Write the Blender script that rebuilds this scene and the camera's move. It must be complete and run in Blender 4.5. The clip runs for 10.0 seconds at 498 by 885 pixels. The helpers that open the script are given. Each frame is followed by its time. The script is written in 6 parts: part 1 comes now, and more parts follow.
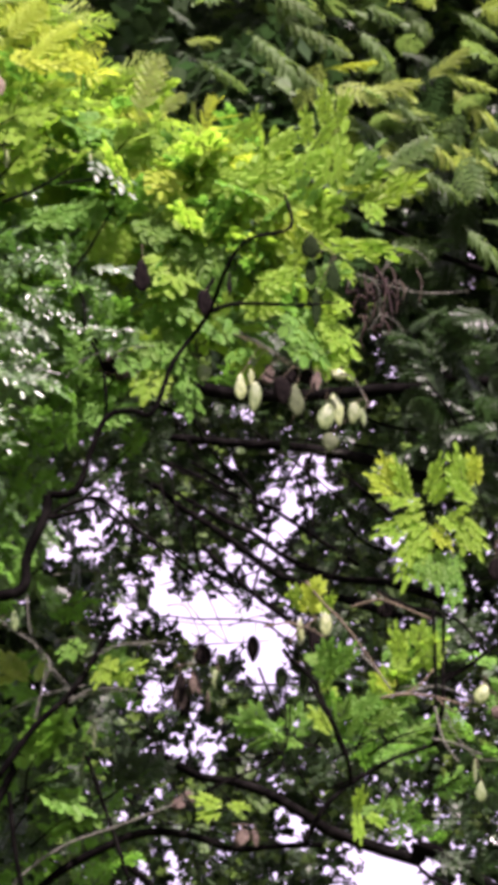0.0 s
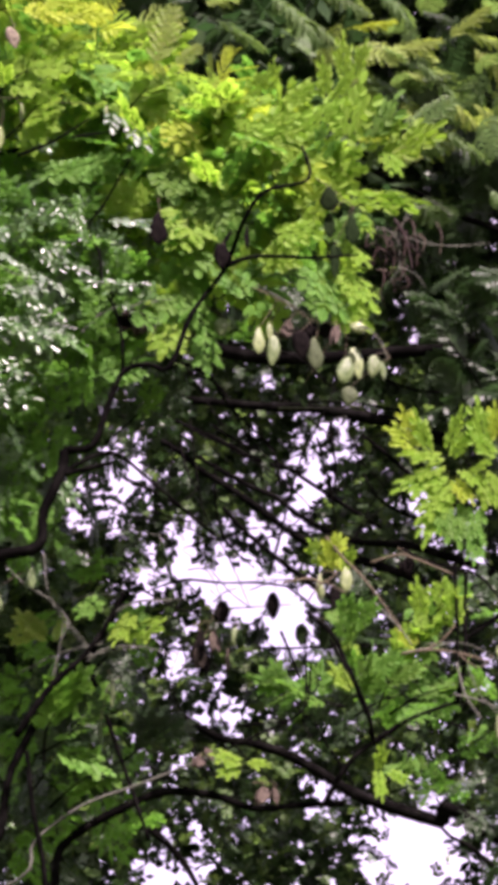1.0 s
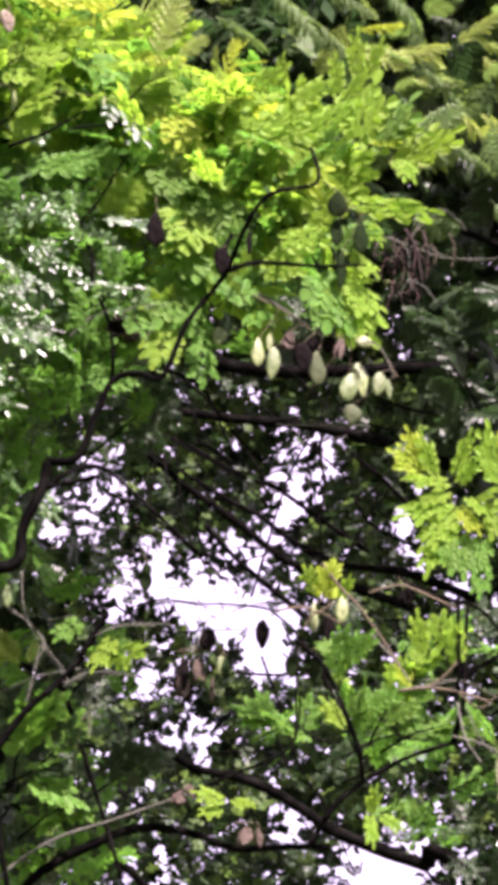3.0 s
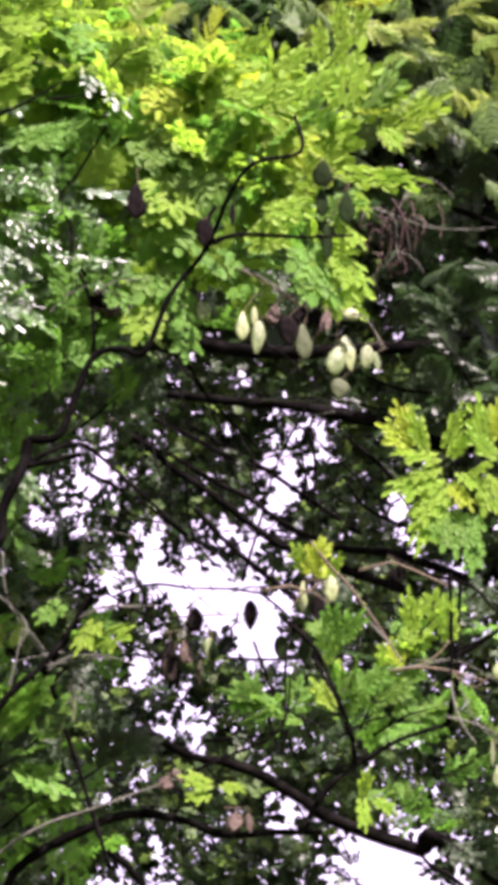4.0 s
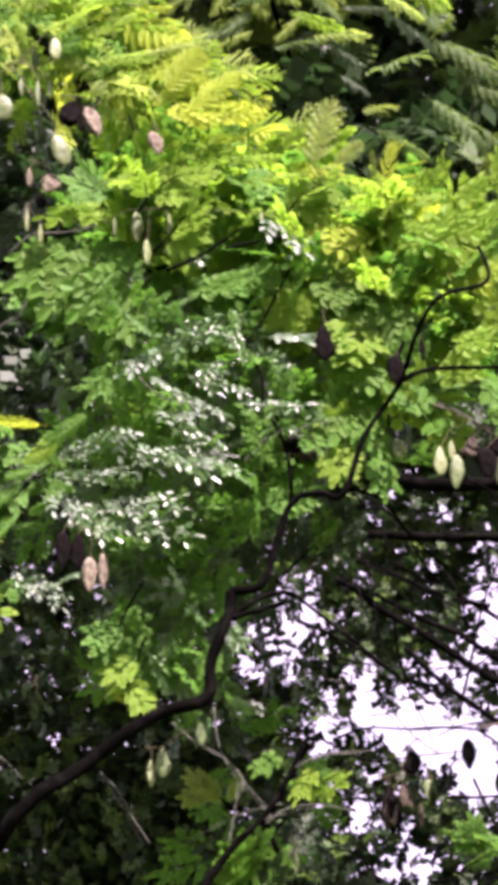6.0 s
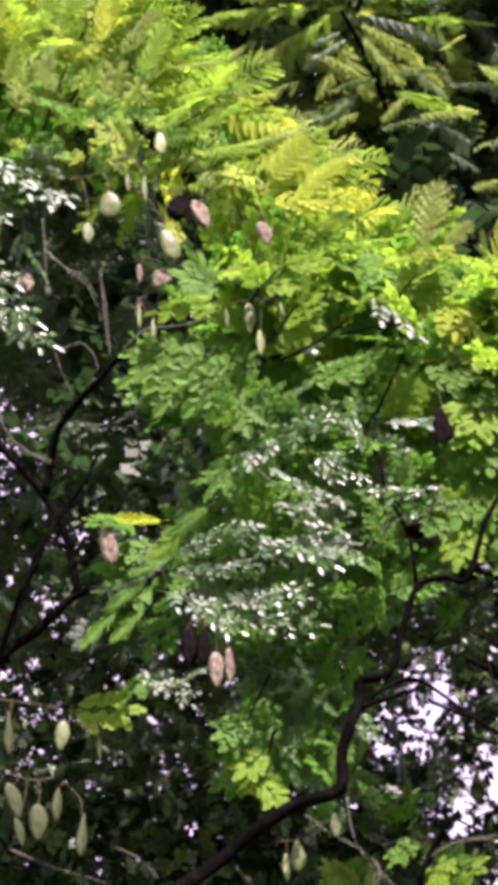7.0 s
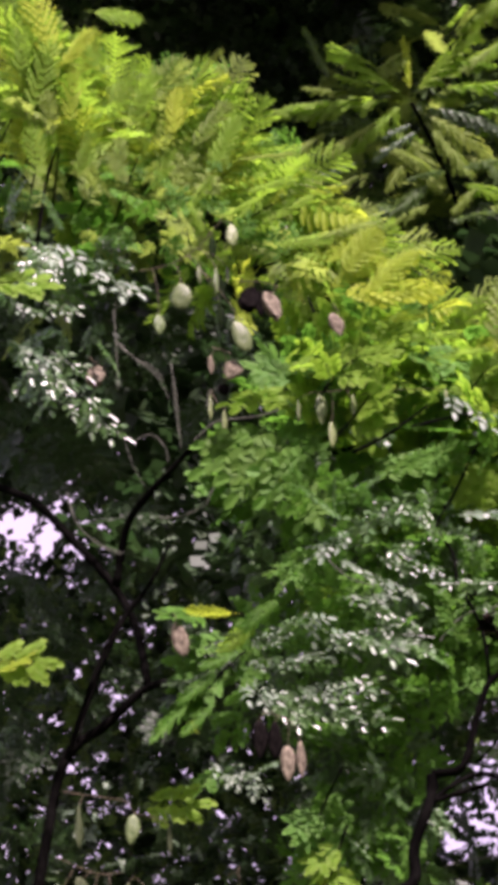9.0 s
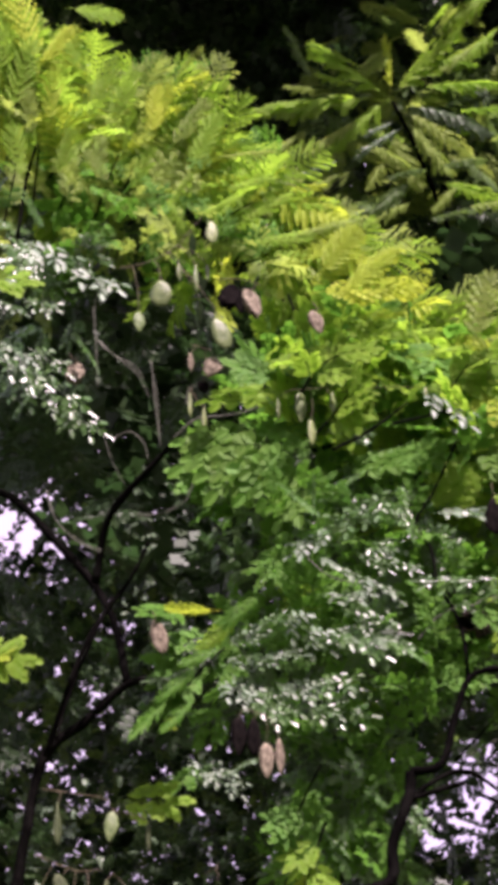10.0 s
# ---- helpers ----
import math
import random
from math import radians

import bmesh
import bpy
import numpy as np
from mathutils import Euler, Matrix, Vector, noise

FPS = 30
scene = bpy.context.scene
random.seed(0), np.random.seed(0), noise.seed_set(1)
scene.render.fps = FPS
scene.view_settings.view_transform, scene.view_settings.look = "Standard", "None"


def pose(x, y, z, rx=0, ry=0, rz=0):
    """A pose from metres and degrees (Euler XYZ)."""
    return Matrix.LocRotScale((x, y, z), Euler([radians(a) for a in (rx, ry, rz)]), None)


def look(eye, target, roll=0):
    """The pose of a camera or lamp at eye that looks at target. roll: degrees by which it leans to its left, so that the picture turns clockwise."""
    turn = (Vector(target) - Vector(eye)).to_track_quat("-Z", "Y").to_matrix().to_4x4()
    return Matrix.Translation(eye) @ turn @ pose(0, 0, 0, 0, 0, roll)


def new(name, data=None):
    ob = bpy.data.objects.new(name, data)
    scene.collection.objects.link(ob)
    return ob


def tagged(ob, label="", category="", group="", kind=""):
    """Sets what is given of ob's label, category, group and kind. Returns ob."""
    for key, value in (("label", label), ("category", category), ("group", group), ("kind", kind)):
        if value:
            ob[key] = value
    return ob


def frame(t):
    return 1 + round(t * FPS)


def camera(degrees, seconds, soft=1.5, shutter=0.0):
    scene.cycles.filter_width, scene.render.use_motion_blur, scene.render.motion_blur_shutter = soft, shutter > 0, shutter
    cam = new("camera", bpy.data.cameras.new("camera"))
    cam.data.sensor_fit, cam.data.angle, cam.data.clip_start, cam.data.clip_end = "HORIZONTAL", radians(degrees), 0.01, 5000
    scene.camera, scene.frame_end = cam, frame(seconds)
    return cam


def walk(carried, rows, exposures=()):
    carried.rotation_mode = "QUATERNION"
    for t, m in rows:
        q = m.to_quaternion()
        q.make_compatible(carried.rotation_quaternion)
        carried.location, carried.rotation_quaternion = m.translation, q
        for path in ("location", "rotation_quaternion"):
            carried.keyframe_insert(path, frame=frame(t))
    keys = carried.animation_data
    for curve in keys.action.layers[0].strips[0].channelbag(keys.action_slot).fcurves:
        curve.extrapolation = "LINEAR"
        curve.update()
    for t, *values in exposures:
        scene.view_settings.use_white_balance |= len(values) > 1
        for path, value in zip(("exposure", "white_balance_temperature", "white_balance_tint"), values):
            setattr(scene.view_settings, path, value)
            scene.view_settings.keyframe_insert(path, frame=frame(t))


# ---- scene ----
cam = camera(8.2, 10.0, soft=7.0)
PATH = [
    (0, 0.039, -0.011, 1.631, 110.425, -0.804, -0.212),
    (0.5, 0.058, 0.040, 1.610, 110.103, -1.087, -0.106),
    (1, 0.059, 0.092, 1.602, 110.131, -0.678, 0.316),
    (1.5, 0.048, 0.080, 1.602, 110.128, -0.998, 0.208),
    (2, 0.036, 0.052, 1.605, 110.191, -1.326, -0.023),
    (2.2, 0.033, 0.038, 1.607, 110.353, -1.262, -0.137),
    (3.3, -0.015, 0.663, 1.811, 110.332, -2.633, -1.066),
    (3.5, -0.004, 0.673, 1.807, 110.488, -2.449, -1.087),
    (4, 0.021, 0.700, 1.801, 110.235, -1.795, -0.723),
    (4.5, 0.033, 0.705, 1.800, 109.532, -1.011, 0.055),
    (5, 0.031, 0.676, 1.830, 110.581, -0.259, 1.328),
    (5.2, 0.033, 0.674, 1.827, 110.988, 0.565, 2.225),
    (6.3, 0.019, 0.809, 1.843, 112.828, 0.688, 4.447),
    (6.5, 0.027, 0.801, 1.843, 112.972, 1.091, 5.180),
    (7, 0.035, 0.804, 1.877, 113.811, 2.080, 6.682),
    (7.5, 0.034, 0.818, 1.888, 114.853, 2.439, 7.819),
    (8, 0.032, 0.807, 1.887, 115.162, 2.044, 7.764),
    (8.5, 0.022, 0.821, 1.890, 115.269, 1.476, 7.452),
    (9, 0.019, 0.831, 1.889, 115.371, 1.581, 7.639),
    (9.5, 0.017, 0.835, 1.888, 115.430, 1.558, 7.510),
    (10, 0.022, 0.832, 1.884, 115.355, 1.595, 7.300),
]
walk(cam, [(t, pose(x, y, z, rx, ry, rz)) for t, x, y, z, rx, ry, rz in PATH],
     exposures=[(t, stops + 0.51, 6380, 53) for t, stops in ((0.0, 1.92), (1.0, 1.82), (2.0, 2.07), (3.5, 2.3), (5.0, 2.17), (6.5, 2.04), (7.5, 1.85), (8.0, 1.79), (8.5, 1.38), (9.0, 1.37), (9.5, 1.49), (10.0, 1.5))])

# ---- sky and sun ----
SUN_UP, SUN_TURN = 56.0, 150.0  # height and bearing from the far side towards the right
world = bpy.data.worlds.new("sky")
scene.world = world
world.use_nodes = True
wn, wl = world.node_tree.nodes, world.node_tree.links
sky = wn.new("ShaderNodeTexSky")
sky.sky_type, sky.sun_disc = "NISHITA", False
sky.sun_elevation, sky.sun_rotation = radians(SUN_UP), radians(SUN_TURN)
sky.dust_density = 3.0
haze = wn.new("ShaderNodeMix")
haze.data_type = "RGBA"
cloud = wn.new("ShaderNodeTexNoise")
cloud.inputs["Scale"].default_value, cloud.inputs["Detail"].default_value = 2.4, 6
spread = wn.new("ShaderNodeMapRange")
spread.inputs["From Min"].default_value, spread.inputs["From Max"].default_value = 0.3, 0.6
spread.inputs["To Min"].default_value, spread.inputs["To Max"].default_value = 0.7, 0.97
where = wn.new("ShaderNodeTexCoord")
wl.new(where.outputs["Generated"], cloud.inputs["Vector"])
wl.new(cloud.outputs["Fac"], spread.inputs["Value"])
height = wn.new("ShaderNodeSeparateXYZ")
wl.new(where.outputs["Generated"], height.inputs["Vector"])
lower = wn.new("ShaderNodeMapRange")  # the haze thins towards the zenith
lower.inputs["From Min"].default_value, lower.inputs["From Max"].default_value = 0.45, 0.9
lower.inputs["To Min"].default_value, lower.inputs["To Max"].default_value = 1.0, 0.3
wl.new(height.outputs["Z"], lower.inputs["Value"])
thin = wn.new("ShaderNodeMath")
thin.operation = "MULTIPLY"
wl.new(spread.outputs["Result"], thin.inputs[0])
wl.new(lower.outputs["Result"], thin.inputs[1])
wl.new(thin.outputs[0], haze.inputs["Factor"])
wl.new(sky.outputs["Color"], haze.inputs["A"])
haze.inputs["B"].default_value = (3.4, 3.17, 3.48, 1)  # thin bright cloud
wl.new(haze.outputs["Result"], wn["Background"].inputs["Color"])
wn["Background"].inputs["Strength"].default_value = 0.085

sun = new("sun", bpy.data.lights.new("sun", "SUN"))
sun.data.energy, sun.data.angle, sun.data.color = 3.8, radians(0.6), (1.0, 0.95, 0.86)
up, turn = radians(SUN_UP), radians(SUN_TURN)
to_sun = Vector((math.sin(turn) * math.cos(up), math.cos(turn) * math.cos(up), math.sin(up)))
sun.matrix_world = look(to_sun * 40, (0, 0, 0))


# ---- materials ----
def material(name, colours, rough=0.5, scale=30.0, bump=0.2, through_light=None, share=0.4, vary=0.25, fine=8.0, shine=0.5):
    """Two-scale noise between the colours, varied from piece to piece; through_light: the colour of light shining through a leaf."""
    m = bpy.data.materials.new(name)
    m.use_nodes = True
    n, l = m.node_tree.nodes, m.node_tree.links
    out, bsdf = n["Material Output"], n["Principled BSDF"]
    co = n.new("ShaderNodeTexCoord")
    big, small = n.new("ShaderNodeTexNoise"), n.new("ShaderNodeTexNoise")
    big.inputs["Scale"].default_value, small.inputs["Scale"].default_value = scale, scale * fine
    big.inputs["Detail"].default_value = small.inputs["Detail"].default_value = 4
    both = n.new("ShaderNodeMath")
    both.operation = "MULTIPLY_ADD"
    both.inputs[1].default_value = 0.35
    ramp = n.new("ShaderNodeValToRGB")
    ramp.color_ramp.elements[0].position, ramp.color_ramp.elements[1].position = 0.42, 0.88
    ramp.color_ramp.elements[0].color = (*colours[0], 1)
    ramp.color_ramp.elements[1].color = (*colours[-1], 1)
    for k, c in enumerate(colours[1:-1]):
        ramp.color_ramp.elements.new(0.42 + 0.46 * (k + 1) / (len(colours) - 1)).color = (*c, 1)
    for tex in (big, small):
        l.new(co.outputs["Object"], tex.inputs["Vector"])
    l.new(small.outputs["Fac"], both.inputs[0])
    l.new(big.outputs["Fac"], both.inputs[2])
    l.new(both.outputs[0], ramp.inputs["Fac"])
    geo, info, hsv = n.new("ShaderNodeNewGeometry"), n.new("ShaderNodeObjectInfo"), n.new("ShaderNodeHueSaturation")
    mix = n.new("ShaderNodeMath")
    mix.operation = "ADD"
    l.new(geo.outputs["Random Per Island"], mix.inputs[0])
    l.new(info.outputs["Random"], mix.inputs[1])
    value, hue = n.new("ShaderNodeMapRange"), n.new("ShaderNodeMapRange")
    for r, lo, hi in ((value, 1 - vary, 1 + vary), (hue, 0.5 - vary * 0.07, 0.5 + vary * 0.07)):
        r.inputs["From Max"].default_value = 2.0
        r.inputs["To Min"].default_value, r.inputs["To Max"].default_value = lo, hi
        l.new(mix.outputs[0], r.inputs["Value"])
    l.new(value.outputs["Result"], hsv.inputs["Value"])
    l.new(hue.outputs["Result"], hsv.inputs["Hue"])
    l.new(ramp.outputs["Color"], hsv.inputs["Color"])
    l.new(hsv.outputs["Color"], bsdf.inputs["Base Color"])
    bsdf.inputs["Roughness"].default_value, bsdf.inputs["Specular IOR Level"].default_value = rough, shine
    if bump:
        b = n.new("ShaderNodeBump")
        b.inputs["Strength"].default_value, b.inputs["Distance"].default_value = bump, 0.004
        l.new(both.outputs[0], b.inputs["Height"])
        l.new(b.outputs["Normal"], bsdf.inputs["Normal"])
    if through_light:
        tr, add = n.new("ShaderNodeBsdfTranslucent"), n.new("ShaderNodeMixShader")
        tint = n.new("ShaderNodeHueSaturation")
        tint.inputs["Color"].default_value = (*through_light, 1)
        l.new(value.outputs["Result"], tint.inputs["Value"])
        l.new(hue.outputs["Result"], tint.inputs["Hue"])
        l.new(tint.outputs["Color"], tr.inputs["Color"])
        add.inputs[0].default_value = share
        l.new(bsdf.outputs[0], add.inputs[1])
        l.new(tr.outputs[0], add.inputs[2])
        l.new(add.outputs[0], out.inputs["Surface"])
    return m


LEAF_YELLOW = material("leaf_yellow_green", [(0.16, 0.24, 0.02), (0.23, 0.32, 0.03)], 0.6, 20, 0.1, (0.45, 0.62, 0.04), 0.5, vary=0.12, shine=0.12)
LEAF_YOUNG = material("leaf_young_yellow", [(0.2, 0.29, 0.02), (0.29, 0.38, 0.03)], 0.6, 20, 0.1, (0.5, 0.66, 0.05), 0.45, vary=0.12, shine=0.12)
LEAF_LIME = material("leaf_lime", [(0.094, 0.182, 0.017), (0.155, 0.268, 0.028)], 0.6, 20, 0.1, (0.28, 0.53, 0.036), 0.52, vary=0.14, shine=0.12)
LEAF_FROND = material("leaf_frond_olive", [(0.085, 0.135, 0.022), (0.14, 0.2, 0.034)], 0.6, 20, 0.1, (0.25, 0.38, 0.05), 0.42, vary=0.18, shine=0.15)
LEAF_GREEN = material("leaf_green", [(0.044, 0.12, 0.015), (0.085, 0.195, 0.026)], 0.6, 20, 0.1, (0.11, 0.3, 0.025), 0.46, vary=0.18, shine=0.14)
LEAF_OLIVE = material("leaf_olive", [(0.1, 0.165, 0.034), (0.17, 0.235, 0.05)], 0.6, 20, 0.1, (0.36, 0.52, 0.08), 0.48, vary=0.15, shine=0.15)
LEAF_GLOSSY = material("leaf_glossy", [(0.034, 0.085, 0.022), (0.068, 0.142, 0.038)], 0.32, 20, 0.04, (0.08, 0.24, 0.03), 0.2, shine=0.6)
LEAF_PALE = material("leaf_waxy_pale", [(0.05, 0.088, 0.045), (0.11, 0.16, 0.088)], 0.48, 20, 0.04, (0.12, 0.24, 0.07), 0.15, vary=0.35, shine=0.4)
LEAF_FAR = material("leaf_far_green", [(0.034, 0.07, 0.017), (0.064, 0.118, 0.028)], 0.55, 20, 0.1, (0.14, 0.255, 0.045), 0.42, vary=0.2, shine=0.2)
# Near-black green: the shade inside the crowns is put into this colour.
LEAF_SHADED = material("leaf_shaded_green", [(0.01, 0.024, 0.008), (0.026, 0.05, 0.016)], 0.45, 20, 0.1, (0.03, 0.075, 0.018), 0.28, shine=0.2)
# Bark far darker than its own tone; the shade on the limbs is painted in.
BARK_SHADED = material("bark_shaded", [(0.001, 0.001, 0.0008), (0.002, 0.0019, 0.0016), (0.006, 0.0059, 0.005)], 0.95, 25, 0.6, vary=0.1, shine=0.01)
BARK_PALE = material("bark_pale", [(0.03, 0.034, 0.024), (0.085, 0.092, 0.066)], 0.8, 40, 0.5, vary=0.15, shine=0.2)
POD_GREEN = material("pod_green", [(0.035, 0.065, 0.018), (0.115, 0.155, 0.058)], 0.4, 4, 0.7, vary=0.2, fine=5, shine=0.25)
POD_PALE = material("pod_pale", [(0.055, 0.085, 0.026), (0.19, 0.24, 0.09)], 0.38, 4, 0.7, vary=0.15, fine=5, shine=0.35)
# Dark green pods, taken down to near black to include their shade.
POD_DARK_SHADED = material("pod_dark_green_shaded", [(0.003, 0.007, 0.002), (0.009, 0.018, 0.005)], 0.9, 4, 0.5, vary=0.2, fine=5, shine=0.03)
# Darker copy of the green pods, for those that hang in shade.
POD_GREEN_SHADED = material("pod_green_shaded", [(0.016, 0.026, 0.009), (0.05, 0.066, 0.026)], 0.65, 4, 0.7, vary=0.25, fine=5, shine=0.12)
POD_TAN = material("pod_tan", [(0.022, 0.017, 0.011), (0.1, 0.086, 0.056), (0.24, 0.212, 0.145)], 0.75, 4, 0.9, vary=0.2, fine=5, shine=0.12)
POD_DULL = material("pod_dull", [(0.015, 0.011, 0.008), (0.05, 0.04, 0.029), (0.1, 0.081, 0.06)], 0.75, 4, 0.9, vary=0.2, fine=5, shine=0.08)
# Dry brown pods; the black tone holds the shade they would hang in.
POD_BROWN_SHADED = material("pod_brown_shaded", [(0.001, 0.0008, 0.0007), (0.003, 0.0024, 0.002), (0.009, 0.0075, 0.006)], 0.9, 4, 0.9, vary=0.15, fine=5, shine=0.03)
POD_HUSK = material("pod_husk_red_brown", [(0.006, 0.0035, 0.0025), (0.02, 0.011, 0.008), (0.042, 0.026, 0.019)], 0.7, 8, 0.8, vary=0.2, fine=5, shine=0.15)
STALK = material("stalk_brown", [(0.03, 0.026, 0.014), (0.08, 0.065, 0.035)], 0.7, 40, 0.3, vary=0.15, shine=0.2)
GRASS = material("grass_ground", [(0.03, 0.05, 0.015), (0.06, 0.09, 0.03), (0.09, 0.08, 0.045)], 0.9, 0.6, 0.5, vary=0.0)


# ---- geometry helpers ----
def mesh_of(name, verts, faces, mat):
    me = bpy.data.meshes.new(name)
    me.from_pydata([tuple(v) for v in verts], [], [tuple(f) for f in faces])
    me.materials.append(mat)
    me.update()
    return me


def part(name, me, parent, label="", m=None):
    ob = new(name, me)
    ob.parent = parent
    ob.matrix_parent_inverse = parent.matrix_basis.inverted()
    if m is not None:
        ob.matrix_basis = m
    return tagged(ob, label) if label else ob


def glide(points, steps=5):
    """A smooth line through the points."""
    p = np.array([points[0], *points, points[-1]], float)
    out = []
    for a, b, c, d in zip(p, p[1:], p[2:], p[3:]):
        for k in range(steps):
            t = k / steps
            out.append(0.5 * (2 * b + (c - a) * t + (2 * a - 5 * b + 4 * c - d) * t * t + (3 * b - a - 3 * c + d) * t**3))
    return np.array([*out, p[-1]])


def tube(points, r0, r1, sides=7, steps=5, wander=0.15):
    """A tapered, slightly knotty limb: vertices and faces."""
    line = glide(points, steps)
    n = len(line)
    verts, faces = [], []
    for i, c in enumerate(line):
        ahead = Vector(line[min(i + 1, n - 1)] - line[max(i - 1, 0)]).normalized()
        side = ahead.cross(Vector((0.31, 0.9, 0.2))).normalized()
        over = ahead.cross(side)
        r = (r0 + (r1 - r0) * i / (n - 1)) * (1 + wander * noise.noise(Vector(c) * 14))
        for k in range(sides):
            a = 2 * math.pi * k / sides
            verts.append(Vector(c) + (side * math.cos(a) + over * math.sin(a)) * r * (1 + 0.12 * noise.noise(Vector(c) * 40 + Vector((k, 0, 0)))))
    for i in range(n - 1):
        for k in range(sides):
            j = (k + 1) % sides
            faces.append((i * sides + k, i * sides + j, (i + 1) * sides + j, (i + 1) * sides + k))
    faces += [tuple(range(sides))[::-1], tuple(range((n - 1) * sides, n * sides))]
    return verts, faces


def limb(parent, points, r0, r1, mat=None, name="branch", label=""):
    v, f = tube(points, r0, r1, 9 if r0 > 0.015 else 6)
    me = mesh_of(name, v, f, mat or BARK_SHADED)
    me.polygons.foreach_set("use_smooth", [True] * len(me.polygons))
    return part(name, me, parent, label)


class Heap:
    """Many small pieces joined into one mesh."""

    def __init__(self):
        self.verts, self.faces, self.count = [], [], 0

    def add(self, shape, m):
        v, f = shape
        a = np.array(m)
        self.verts.append(v @ a[:3, :3].T + a[:3, 3])
        self.faces.append(f + self.count)
        self.count += len(v)

    def done(self, name, mat, parent, label=""):
        v, f = np.concatenate(self.verts), np.concatenate(self.faces)
        me = bpy.data.meshes.new(name)
        me.vertices.add(len(v))
        me.vertices.foreach_set("co", v.ravel())
        me.loops.add(f.size)
        me.loops.foreach_set("vertex_index", f.ravel().astype(np.int32))
        me.polygons.add(len(f))
        me.polygons.foreach_set("loop_start", np.arange(0, f.size, 4, dtype=np.int32))
        me.materials.append(mat)
        me.update(calc_edges=True)
        return tagged(part(name, me, parent, label), kind="stuff")


def leaflet(at, way, length, width, verts, faces, lift=0.0, fold=0.15, roll=0.0, bend=0.25):
    """A pointed leaflet of two quads, folded along its midrib."""
    x, y, z = at
    dx, dy = way
    nx, ny = -dy, dx
    n = len(verts)
    for s, w in ((0, 0), (0.3, 0.44), (0.8, 0.46), (1, 0), (0.8, -0.46), (0.3, -0.44)):
        verts.append((x + dx * length * s + nx * width * w, y + dy * length * s + ny * width * w, z + lift * s * length + fold * abs(w) * width * 2 + roll * w * width - bend * length * s * s))
    faces.append((n, n + 1, n + 2, n + 3))
    faces.append((n, n + 3, n + 4, n + 5))


def feather(pairs=12, size=1.0, seed=0, comb=6, width=0.0125, limp=1.0, sweep=0.0):
    """A feathery twice-divided frond, one metre long, along +x: pinnae of narrow leaflets set in two rows."""
    rng = random.Random(seed)
    verts, faces = [], []

    def strip(a, b, w):  # the stalk
        n = len(verts)
        verts.extend([(*a[:2], a[2]), (b[0], b[1], b[2]), (b[0], b[1] + w, b[2]), (a[0], a[1] + w, a[2])])
        faces.append((n, n + 1, n + 2, n + 3))

    sag = lambda x: -0.16 * limp * x * x
    for k in range(6):
        strip((k / 6, -0.006, sag(k / 6)), ((k + 1) / 6, -0.006, sag((k + 1) / 6)), 0.012)
    for k in range(pairs):
        x = 0.14 + 0.84 * (k + 0.5) / pairs
        env = (math.sin(math.pi * min(1.0, 0.2 + 0.86 * (k + 0.5) / pairs)) ** 0.7) * 0.36 * rng.uniform(0.85, 1.1)
        for side in (-1, 1):
            ang = radians(rng.uniform(52, 64) - sweep - 14 * k / pairs)
            dx, dy = math.cos(ang), side * math.sin(ang)
            rise, droop = rng.uniform(0.0, 0.3) * limp, rng.uniform(0.2, 0.6) * limp
            for j in range(comb):
                s0, s1 = j / comb, (j + 1.25) / comb
                h = [sag(x) + env * (rise * s - droop * s * s) for s in (s0, s1)]
                w = width * (1 if j < comb - 1 else 0.6)
                for turn in (-1, 1):
                    n = len(verts)
                    a, b = (x + dx * env * s0, dy * env * s0), (x + dx * env * (s0 * 0.3 + s1 * 0.7), dy * env * (s0 * 0.3 + s1 * 0.7))
                    c = (x + dx * env * s1 - dy * turn * w * 1.5, dy * env * s1 + dx * turn * w * 1.5)
                    d = (x + dx * env * (s0 + s1) / 2 - dy * turn * w * 1.7, dy * env * (s0 + s1) / 2 + dx * turn * w * 1.7)
                    verts.extend([(*a, h[0]), (*b, h[1]), (*c, h[1] + 0.004), (*d, h[0] + 0.008)])
                    faces.append((n, n + 1, n + 2, n + 3))
    return np.array(verts) * size, np.array(faces)


